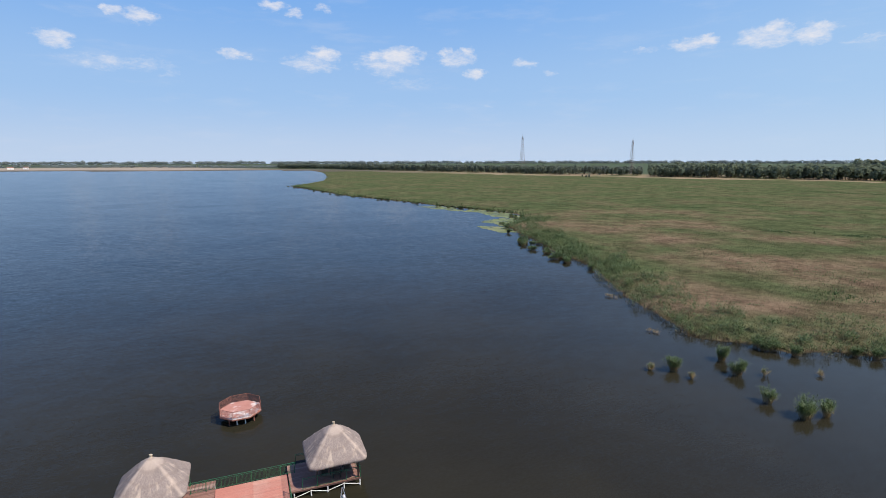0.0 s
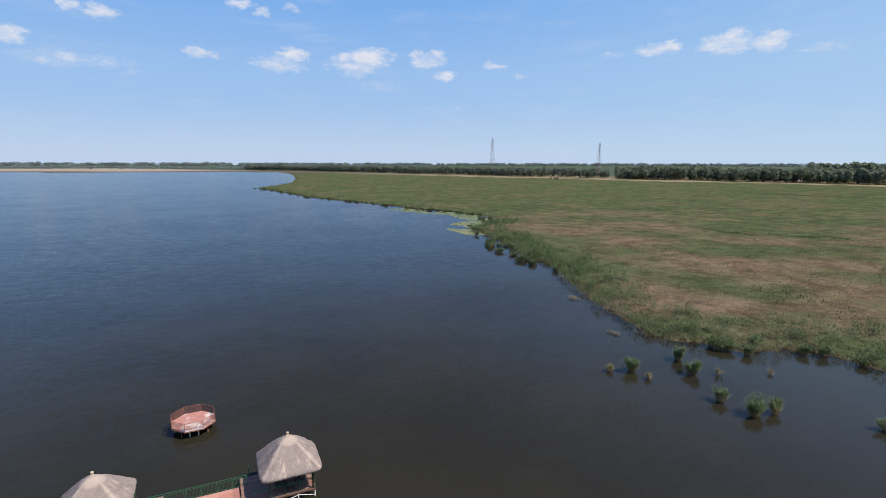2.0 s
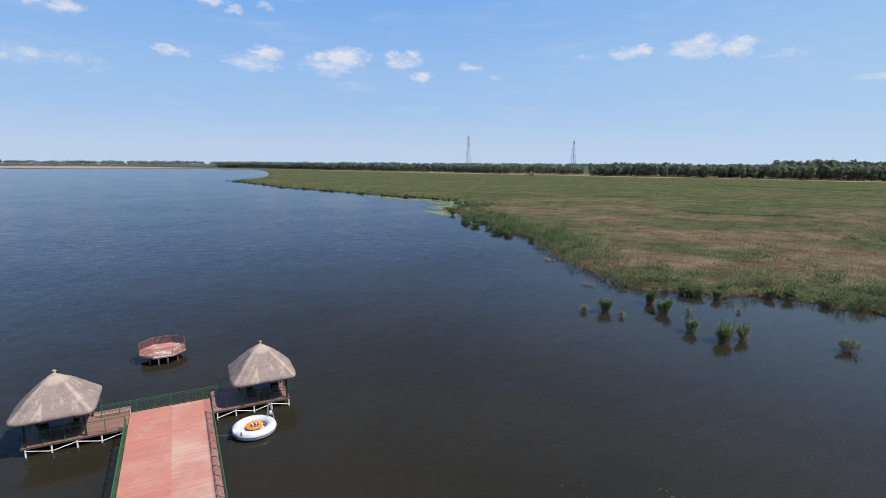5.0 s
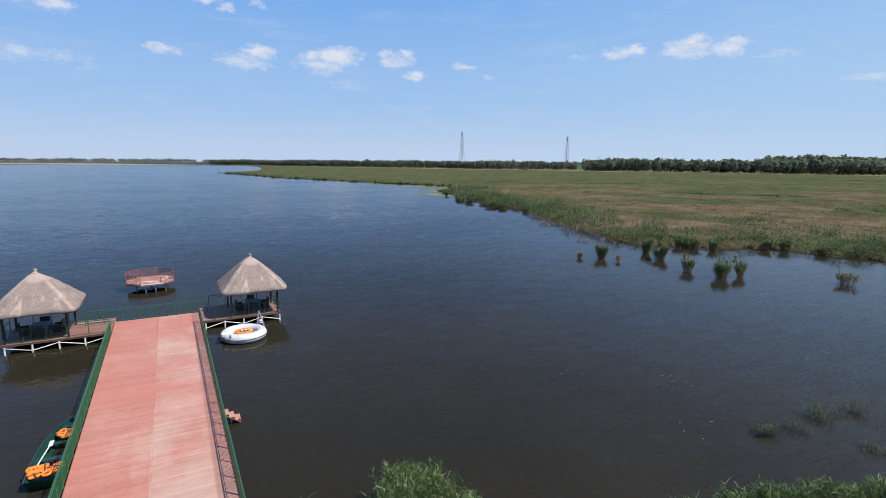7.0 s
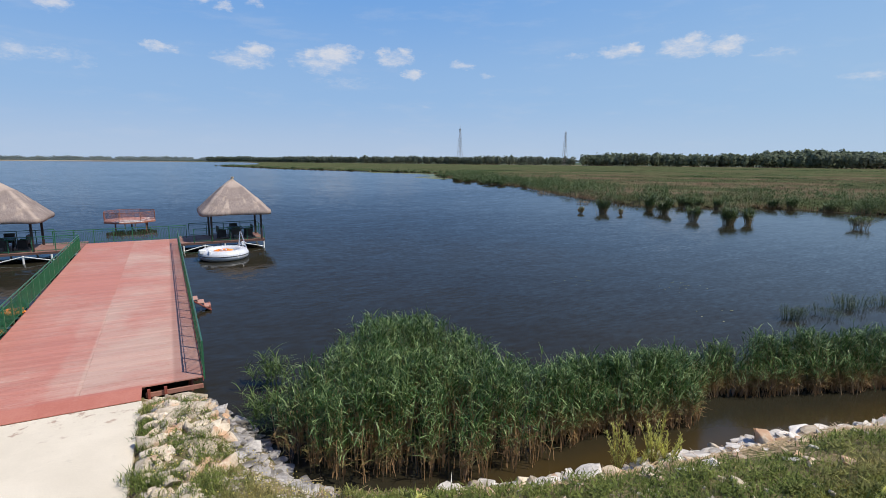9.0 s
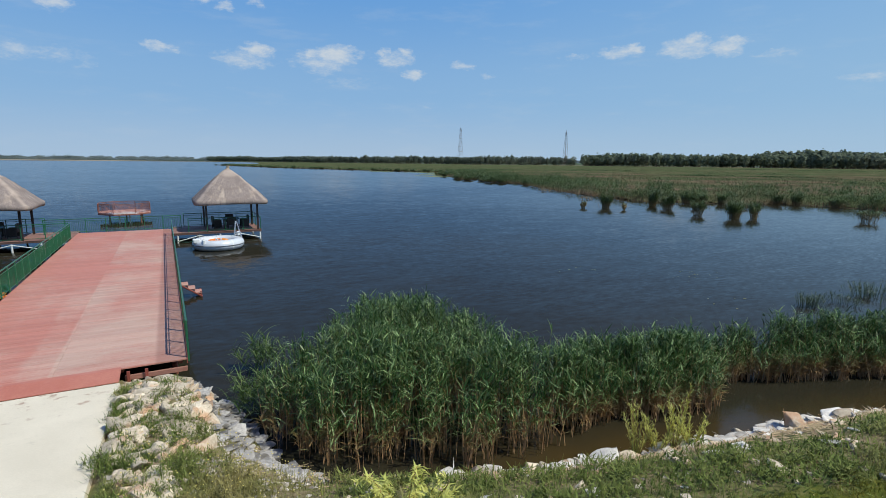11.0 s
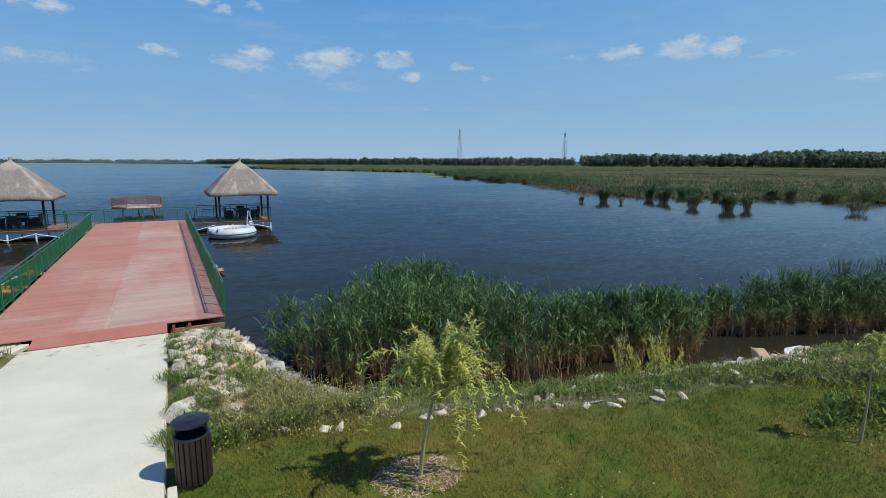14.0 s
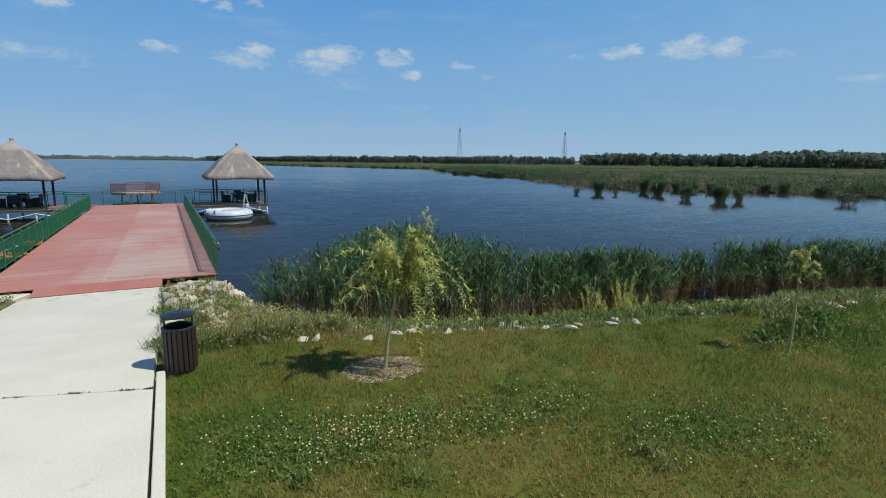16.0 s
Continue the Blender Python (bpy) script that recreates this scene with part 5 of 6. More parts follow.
def build_floating_weed():
    n = 2600
    px, py = rng.uniform(88, 128, n), rng.uniform(150, 275, n)
    d = edge_distance(px, py, MARSH_SHORE)
    ok = ~inside(px, py, LAND_FAR) & (d < 14) & (py > 158) & (np.array([noise.noise((x * 0.08, y * 0.05, 3)) for x, y in zip(px, py)]) > -0.12)
    px, py = px[ok], py[ok]
    m = len(px)
    k = 7
    a = TAU * np.arange(k) / k
    r = rng.uniform(0.4, 1.5, m)
    v = np.stack([px[:, None] + r[:, None] * np.cos(a), py[:, None] + 1.6 * r[:, None] * np.sin(a), 0.012 + 0.004 * rng.uniform(0, 1, m)[:, None] * np.ones(k)], -1)
    f = np.arange(m)[:, None] * k + np.arange(k)[None, :]
    stuff("floating_weed", (v.reshape(-1, 3), f), M_LILY, "pale green floating weed mats by the reeds", "water plants")
    n = 34
    c = np.array([(18.8, 6.6), (23.5, 3.3), (20.5, -1.2)])[rng.integers(0, 3, n)] + rng.normal(0, 1, (n, 2)) * (0.9, 0.5)
    r = rng.uniform(0.02, 0.05, n)
    v = np.stack([c[:, :1] + r[:, None] * np.cos(a), c[:, 1:] + r[:, None] * np.sin(a), np.full((n, k), 0.012)], -1)
    f = np.arange(n)[:, None] * k + np.arange(k)[None, :]
    stuff("floating_leaves", (v.reshape(-1, 3), f), M_LILY, "few small floating leaves on open water", "water plants")


build_floating_weed()

# ---------------- boats ----------------
M_PVC = material("silver_grey_pvc_tube", (0.58, 0.60, 0.63), (0.68, 0.70, 0.73), (0.48, 0.49, 0.51), scale=1.5, fine=20, rough=0.33, bump=0.04)
M_ORANGE = material("orange_cushion", (0.80, 0.16, 0.02), (0.88, 0.30, 0.035), (0.85, 0.48, 0.06), scale=4, fine=30, rough=0.55)
M_WHITE = material("white_gelcoat", (0.74, 0.74, 0.72), (0.8, 0.8, 0.79), scale=2, fine=20, rough=0.3, bump=0.03)
M_BLACK = material("black_rubber", (0.012, 0.012, 0.013), (0.025, 0.025, 0.026), scale=3, fine=30, rough=0.5)
M_STEEL = material("brushed_steel_tube", (0.45, 0.45, 0.46), (0.6, 0.6, 0.61), scale=3, fine=40, rough=0.3, metal=0.9, bump=0.03)
M_HULL = material("dark_green_boat_paint", (0.006, 0.045, 0.036), (0.012, 0.065, 0.052), (0.03, 0.075, 0.06), scale=1.2, fine=18, rough=0.4, bump=0.06)
M_ROPE = material("green_mooring_rope", (0.03, 0.10, 0.06), (0.06, 0.16, 0.10), scale=4, fine=60, rough=0.8)


def torus(bm, R, r, z, seg=56, sub=16, sq=1.0):
    rings = []
    for i in range(seg):
        a = TAU * i / seg
        rings.append([bm.verts.new(((R + r * math.cos(b)) * math.cos(a), (R + r * math.cos(b)) * math.sin(a), z + r * sq * math.sin(b))) for b in (TAU * j / sub for j in range(sub))])
    for u, v in zip(rings, rings[1:] + rings[:1]):
        for j in range(sub):
            bm.faces.new([u[j], v[j], v[(j + 1) % sub], u[(j + 1) % sub]])
    return bm


def disc(bm, r, z0, z1, seg=40, at=(0, 0)):
    return rod(bm, (*at, z0), (*at, z1), r, seg=seg)


def build_ring_boat():
    b = thing("ring_boat", (2.60, 22.05, 0), "round silver inflatable boat with orange centre table", "boat")
    part("tube", torus(bmesh.new(), 1.21, 0.355, 0.34, sq=0.95), M_PVC, b, "silver-grey inflated tube", True)
    part("rub_strake", torus(bmesh.new(), 1.567, 0.022, 0.34, 56, 6), M_BLACK, b, "thin dark strake", True)
    part("floor", disc(bmesh.new(), 1.0, 0.10, 0.16), M_PVC, b)
    tb = part("table", disc(bmesh.new(), 0.34, 0.16, 0.44, 28), M_BLACK, b, "dark table foot")
    part("table_rim", torus(bmesh.new(), 0.46, 0.17, 0.50, 36, 10, 0.5), M_ORANGE, tb, "orange padded ring", True)
    part("grill", disc(bmesh.new(), 0.28, 0.44, 0.54, 24), M_STEEL, tb)
    for a, r in ((0.4, 0.16), (2.2, 0.2), (4.0, 0.12)):
        part("cup", rod(bmesh.new(), (r * math.cos(a), r * math.sin(a), 0.54), (r * math.cos(a), r * math.sin(a), 0.62), 0.045, 0.055, 10), M_WHITE, tb, "white cup")
    seat = bmesh.new()
    for i in range(14):
        a0 = 2.0 + 3.6 * i / 14
        a1 = a0 + 3.6 / 14 + 0.01
        vs = []
        for z in (0.18, 0.36):
            for r in (0.62, 0.9):
                for a in (a0, a1):
                    vs.append(seat.verts.new((r * math.cos(a), r * math.sin(a), z)))
        for f in ((0, 1, 3, 2), (4, 6, 7, 5), (0, 4, 5, 1), (2, 3, 7, 6)):
            seat.faces.new([vs[k] for k in f])
    part("bench", seat, M_PVC, b)
    part("step_box", box(bmesh.new(), -1.52, -1.08, -0.78, -0.36, 0.50, 0.76, 0.05), M_WHITE, b, "white moulded boarding step")
    part("step_box", box(bmesh.new(), -0.98, -0.82, -1.22, -0.9, 0.34, 0.74, 0.03), M_WHITE, b, "white valve cover")
    for a in (0.2, 1.5, 2.6, 5.2):
        bm = bmesh.new()
        bmesh.ops.create_circle(bm, cap_ends=False, segments=16, radius=0.363, matrix=Matrix.Translation((1.21 * math.cos(a), 1.21 * math.sin(a), 0.34)) @ Matrix.Rotation(a, 4, "Z") @ Matrix.Rotation(math.pi / 2, 4, "X") @ Matrix.Diagonal((1, 0.96, 1, 1)))
        ex = bmesh.ops.extrude_edge_only(bm, edges=bm.edges[:])
        bmesh.ops.translate(bm, vec=Vector((-math.sin(a), math.cos(a), 0)) * 0.09, verts=[v for v in ex["geom"] if isinstance(v, bmesh.types.BMVert)])
        part("seam_band", bm, M_WHITE if a > 2 else M_PVC, b)
    fr = part("frame", rod(bmesh.new(), (1.05, 0.55, 0.55), (1.18, 0.95, 1.6), 0.032), M_STEEL, b, "bent steel tube frame")
    for p, q in (((1.48, 0.35, 0.55), (1.24, 0.95, 1.6)), ((1.05, 1.15, 0.45), (1.18, 0.98, 1.6)), ((1.5, 0.95, 0.42), (1.24, 0.98, 1.6)), ((1.10, 0.70, 0.86), (1.40, 0.55, 0.86)), ((1.18, 0.96, 1.6), (1.24, 0.96, 1.6))):
        part("frame_tube", rod(bmesh.new(), p, q, 0.03), M_STEEL, fr)
    mo = part("motor", box(bmesh.new(), 1.22, 1.44, 0.86, 1.14, 0.62, 0.92, 0.06), M_WHITE, b, "small white outboard motor")
    part("shaft", rod(bmesh.new(), (1.36, 1.02, -0.35), (1.34, 1.0, 0.64), 0.03), M_BLACK, mo)
    rope = thing("mooring_rope", (0.08, 21.2, 0.78), "thin green mooring rope from pier to boat", "rope")
    bm = bmesh.new()
    pts = [Vector((1.1 * t, -0.05 * t, -0.1 * t - 0.35 * t * (1 - t))) for t in np.linspace(0, 1, 9)]
    for p, q in zip(pts, pts[1:]):
        rod(bm, p, q, 0.012, seg=5)
    part("strand", bm, M_ROPE, rope)


build_ring_boat()


def build_row_boat():
    L, W = 5.1, 1.34
    b = thing("row_boat", (-6.28, 9.8, 0), "dark green rowing boat moored beside the pier", "boat")
    b.rotation_euler = (0, 0, -0.07)

    def shell(bm, off, depth):
        rows = []
        for i in range(25):
            t = i / 24
            y = -L / 2 + L * t
            w = (W / 2) * min(1.0, 0.78 + 0.9 * t) * (1 - max(0, (t - 0.45) / 0.55) ** 2.3) - off
            w = max(w, 0.015)
            sheer = 0.40 + 0.20 * t ** 2.5
            keel = -0.12 + 0.35 * max(0, t - 0.8) ** 1.3 + depth
            row = []
            for j in range(11):
                s = -1 + 2 * j / 10
                row.append(bm.verts.new((w * math.copysign(abs(s) ** 0.75, s), y, keel + (sheer - keel) * abs(s) ** 2.6)))
            rows.append(row)
        for u, v in zip(rows, rows[1:]):
            for j in range(10):
                bm.faces.new([u[j], u[j + 1], v[j + 1], v[j]])
        bm.faces.new(rows[0][::-1])
        return rows

    bm = bmesh.new()
    shell(bm, 0.0, 0.0)
    hull = part("hull", bm, M_HULL, b, "", True)
    bm = bmesh.new()
    shell(bm, 0.05, 0.06)
    part("inner_hull", bm, M_HULL, hull, "", True)
    for s in (-1, 1):
        bm = bmesh.new()
        prev = None
        for i in range(25):
            t = i / 24
            w = max((W / 2) * min(1.0, 0.78 + 0.9 * t) * (1 - max(0, (t - 0.45) / 0.55) ** 2.3), 0.015)
            p = Vector((s * w, -L / 2 + L * t, 0.40 + 0.20 * t ** 2.5))
            if prev:
                rod(bm, prev, p, 0.03, seg=6)
            prev = p
        part("gunwale", bm, M_HULL, b)
    for y in (-2.0, -0.7, 0.65):
        part("thwart", box(bmesh.new(), -0.61, 0.61, y - 0.13, y + 0.13, 0.27, 0.31, 0.008), M_HULL, b)
    part("bow_deck", box(bmesh.new(), -0.24, 0.24, 1.7, 2.2, 0.44, 0.47, 0.01), M_HULL, b)
    oar = thing("oar", (-6.68, 9.15, 0.47), "white oar laid on the boat's gunwale", "oar")
    part("shaft", rod(bmesh.new(), (0.10, 0.75, 0.02), (-0.06, -0.9, 0), 0.028, seg=8), M_WHITE, oar)
    part("blade", box(bmesh.new(), -0.08, 0.08, -0.25, 0.25, -0.012, 0.012, 0.008, Matrix.Translation((0.125, 0.95, 0.02))), M_WHITE, oar)
    spots = ((-6.32, 10.95, 0.36, 0.3), (-6.10, 11.1, 0.38, 1.2), (-5.98, 10.85, 0.36, 2.2), (-6.78, 7.9, 0.36, 0.5), (-6.55, 8.15, 0.38, 1.7), (-6.2, 7.85, 0.36, 2.6), (-6.0, 8.05, 0.38, 0.1))
    for x, y, z, r in spots:
        v = thing("life_vest", (x, y, z), "bright orange life vest lying in the boat", "life vest", "life vests in the boat")
        v.rotation_euler = (rng.uniform(-0.3, 0.3), rng.uniform(-0.3, 0.3), r)
        for dx in (-0.12, 0.12):
            part("front_panel", box(bmesh.new(), dx - 0.10, dx + 0.10, -0.24, 0.10, 0.0, 0.10, 0.035), M_ORANGE, v)
        part("collar", torus(bmesh.new(), 0.14, 0.06, 0.08, 16, 8), M_ORANGE, v, "", True).location = (0, 0.2, 0)
        part("strap", box(bmesh.new(), -0.23, 0.23, -0.12, -0.08, 0.09, 0.112, 0.004), M_BLACK, v, "dark strap")


build_row_boat()


def build_steps():
    s = thing("boarding_steps", (0.12, 9.6, 0), "small red wooden boarding steps down to the water", "steps")
    for i in range(3):
        x, z = 0.08 + 0.25 * i, 0.58 - 0.18 * i
        part("tread", box(bmesh.new(), x - 0.02, x + 0.24, -0.3, 0.3, z - 0.04, z, 0.008), M_DECK, s)
    for y in (-0.28, 0.28):
        bm = bmesh.new()
        rod(bm, (-0.02, y, 0.62), (0.82, y, 0.02), 0.035, seg=6)
        part("stringer", bm, M_RED_STEEL, s)
    part("post", rod(bmesh.new(), (0.78, 0.26, -1.5), (0.78, 0.26, 0.25), 0.035), M_RED_STEEL, s)
    part("post", rod(bmesh.new(), (0.78, -0.26, -1.5), (0.78, -0.26, 0.25), 0.035), M_RED_STEEL, s)


build_steps()

# ---------------- litter bin ----------------
M_SLAT = material("dark_brown_bin_slat", (0.022, 0.013, 0.010), (0.036, 0.022, 0.017), scale=3, fine=40, rough=0.5, stretch=(1, 1, 0.2))
M_LID = material("black_painted_steel", (0.014, 0.015, 0.018), (0.024, 0.025, 0.03), scale=4, fine=60, rough=0.4, bump=0.05)


def build_bin():
    b = thing("litter_bin", (-0.97, -9.1, 1.40), "round dark slatted litter bin with black rain cap", "litter bin")
    n, R, h = 20, 0.182, 0.56
    slat = mesh_of("slat", box(bmesh.new(), -0.023, 0.023, -0.011, 0.011, 0.03, h, 0.006), M_SLAT)
    for i in range(n):
        a = TAU * i / n
        piece("slat", slat, b, Matrix.Rotation(a, 4, "Z") @ Matrix.Translation((0, R, 0)))
    bm = bmesh.new()
    bmesh.ops.create_cone(bm, cap_ends=False, segments=28, radius1=0.169, radius2=0.169, depth=h - 0.03, matrix=Matrix.Translation((0, 0, h / 2)))
    part("liner", bm, M_LID, b, "black steel liner")
    part("base", disc(bmesh.new(), 0.17, 0.0, 0.04, 28), M_LID, b)
    part("rim", torus(bmesh.new(), R - 0.003, 0.018, h, 32, 8), M_LID, b)
    for s in (-1, 1):
        part("cap_rod", rod(bmesh.new(), (s * 0.155, 0, h - 0.2), (s * 0.155, 0, h + 0.15), 0.011), M_LID, b)
    bm = bmesh.new()
    rod(bm, (0, 0, h + 0.145), (0, 0, h + 0.162), 0.198, seg=32)
    rod(bm, (0, 0, h + 0.162), (0, 0, h + 0.19), 0.198, 0.07, 32)
    part("cap", bm, M_LID, b, "black domed rain cap")


build_bin()

# ---------------- saplings ----------------
M_WILLOW = material("yellow_green_willow_leaf", (0.50, 0.50, 0.11), (0.70, 0.67, 0.23), (0.42, 0.46, 0.11), scale=2, fine=9, rough=0.5, bump=0.0, island=0.3, leaf=0.4, spec=0.15)
M_TWIG = material("yellow_willow_twig", (0.28, 0.20, 0.05), (0.36, 0.25, 0.07), scale=4, fine=30, rough=0.7)
M_BARK = material("grey_brown_sapling_bark", (0.33, 0.26, 0.11), (0.46, 0.37, 0.18), scale=5, fine=60, rough=0.85)


def build_willow(at, trunk, limbs, leaf_l, leaf_w, per, label, girth=1.0, tip=0.0):
    """A weeping willow sapling: leaning trunk, arching limbs, hanging twigs set with narrow leaves."""
    w = thing("willow_sapling", at, label, "tree", "lawn saplings")
    bm = bmesh.new()
    for i in range(len(trunk) - 1):
        rod(bm, trunk[i], trunk[i + 1], (0.028 - 0.006 * i) * girth, (0.028 - 0.006 * (i + 1)) * girth, 8)
    part("trunk", bm, M_BARK, w, "slender leaning trunk")
    crown = Vector(trunk[-1])
    tw, leafs = bmesh.new(), []
    for hx, hy, rise, reach, drop in limbs:
        for _ in range(per):
            a = math.atan2(hy, hx) + rng.normal(0, 0.6)
            R, up, dn = reach * rng.uniform(0.55, 1.1), rise * rng.uniform(0.6, 1.1), drop * rng.uniform(0.4, 1.1)
            prev, pts = crown + Vector((0, 0, -rng.uniform(0.0, 0.45))), []
            p0 = prev.copy()
            for i in range(1, 12):
                t = i / 11
                q = p0 + Vector((math.cos(a) * R * t ** 0.8, math.sin(a) * R * t ** 0.8, up * math.sin(min(t * 2.2, math.pi)) - dn * t ** 2.2))
                rod(tw, prev, q, 0.006 * (1.15 - t), seg=4)
                pts.append((prev, q, t))
                prev = q
            for u, v, t in pts:
                for s in rng.uniform(0, 1, 8 if t > 0.15 else 2):
                    leafs.append((*(u + (v - u) * s), a))
    if tip:
        # a straight leading shoot
        for dx in (0.0, 0.05, 0.10):
            a, b = crown + Vector((0, 0, -0.1)), crown + Vector((0.11 + dx, -0.43 - dx * 0.5, tip * (1.0 - dx * 2)))
            rod(tw, a, b, 0.006, 0.003, 4)
            for s in rng.uniform(0.25, 1, 80):
                leafs.append((*(a + (b - a) * s + Vector(rng.normal(0, 0.015, 3))), 0.0))
    part("branchwork", tw, M_TWIG, w, "arching yellow twigs")
    la = np.array(leafs)
    m = len(la)
    v, f = ribbons(la[:, :3], leaf_l * rng.uniform(0.6, 1.2, m), np.full(m, leaf_w), rng.uniform(0, TAU, m), rng.uniform(0.9, 2.3, m), rng.uniform(0.2, 0.9, m), 2, None, 0.05)
    lv = new("leaves", grid_mesh("leaves", v, f, M_WILLOW))
    lv.parent = w
    tagged(lv, "narrow yellow-green leaves", kind="stuff")


build_willow((1.33, -10.2, 1.36), [(0, 0, -0.05), (0.03, -0.05, 0.45), (0.08, -0.13, 0.9), (0.14, -0.24, 1.44)],
             [(math.cos(a), math.sin(a), 0.55, 0.44, 0.34) for a in np.arange(0.2, 6.2, 0.7)] + [(-0.88, 0.47, 0.46, 0.85, 0.6), (-0.88, 0.3, 0.42, 0.7, 0.5), (0.88, -0.47, 0.5, 0.46, 1.05), (0.7, -0.6, 0.5, 0.4, 1.15), (0.88, -0.4, 0.5, 0.95, 1.0)],
             0.085, 0.019, 4, "young weeping willow with yellow-green drooping leaves on lawn", tip=0.69)
build_willow((6.68, -12.22, 1.32), [(0, 0, -0.05), (0.02, -0.01, 0.6), (0.03, 0.0, 1.1), (0.07, -0.03, 1.5)],
             [(0.9, -0.5, 0.18, 0.24, 0.12), (-0.9, 0.5, 0.2, 0.22, 0.12), (0.2, 0.3, 0.24, 0.12, 0.1)], 0.06, 0.014, 4, "thin bare-stemmed willow sapling with sparse crown on lawn", 0.75)
for x, y, h in ((7.3, -7.75, 1.4), (7.95, -8.05, 1.35), (7.6, -7.95, 0.85), (8.25, -8.15, 0.7)):
    sh = thing("willow_shrub", (x, y, float(ground_height(np.array([x]), np.array([y]))[0])), "upright yellow-green willow shoots at the waterline", "shrub", "bank shrubs")
    pts = []
    for i in range(11):
        bm = bmesh.new()
        a, le = rng.uniform(0, TAU), h * rng.uniform(0.6, 1.05)
        tip = Vector((math.cos(a) * 0.3, math.sin(a) * 0.3, le)) * rng.uniform(0.85, 1.0)
        rod(bm, (0, 0, -0.05), tip, 0.008, 0.003, 5)
        part("shoot", bm, M_TWIG, sh)
        for s in rng.uniform(0.12, 1, 60):
            pts.append((*(tip * s), a))
    la = np.array(pts)
    m = len(la)
    v, f = ribbons(la[:, :3], rng.uniform(0.06, 0.12, m), np.full(m, 0.016), rng.uniform(0, TAU, m), rng.uniform(0.2, 0.9, m), rng.uniform(0.1, 0.6, m), 2)
    lv = new("leaves", grid_mesh("leaves", v, f, M_WILLOW))
    lv.parent = sh

# ---------------- lawn and weeds ----------------
def lawn_line(x):
    """The row of stones where the mown lawn ends and the rough bank begins."""
    return np.maximum(-8.05 - 0.40 * x, -8.95 - 0.22 * x)


M_CLOVER = material("clover_leaf", (0.075, 0.135, 0.028), (0.19, 0.25, 0.06), (0.32, 0.27, 0.07), patch=(0.50, 0.66), scale=1.4, fine=14, rough=0.6, bump=0, island=0.35, leaf=0.25, spec=0.15)
M_WEED = material("bank_weed_leaf", (0.10, 0.140, 0.028), (0.225, 0.255, 0.07), (0.33, 0.28, 0.11), patch=(0.48, 0.70), scale=1.2, fine=8, rough=0.6, bump=0, island=0.35, leaf=0.3, spec=0.15)
M_PETAL = material("small_white_flower", (0.66, 0.53, 0.19), (0.76, 0.65, 0.30), scale=6, fine=40, rough=0.7, bump=0)
M_YELLOW = material("small_yellow_flower", (0.62, 0.50, 0.10), (0.7, 0.6, 0.2), scale=6, fine=40, rough=0.7, bump=0)
M_CLOD = material("dry_soil_clods", (0.35, 0.22, 0.125), (0.50, 0.35, 0.215), scale=5, fine=30, rough=0.9, island=0.4)
M_STRAW = material("dry_reed_litter", (0.34, 0.25, 0.13), (0.46, 0.35, 0.20), scale=5, fine=30, rough=0.85, island=0.3)


def on_ground(x, y):
    return np.stack([x, y, ground_height(x, y)], 1)


def land(n, x0, x1, y0, y1, zmin=0.15):
    x, y = rng.uniform(x0, x1, n), rng.uniform(y0, y1, n)
    b = on_ground(x, y)
    ok = (b[:, 2] > zmin) & inside(x, y, LAND_NEAR) & ~((x < -1.13) & (x > -4.36))
    return b[ok]


def blades(b, l0, l1, w, bend=1.0, k=2, tilt=0.35):
    m = len(b)
    return ribbons(b, rng.uniform(l0, l1, m), w * rng.uniform(0.6, 1.4, m), rng.uniform(0, TAU, m), np.abs(rng.normal(0, tilt, m)), bend * rng.uniform(0.1, 1.2, m), k, None, 0.1)


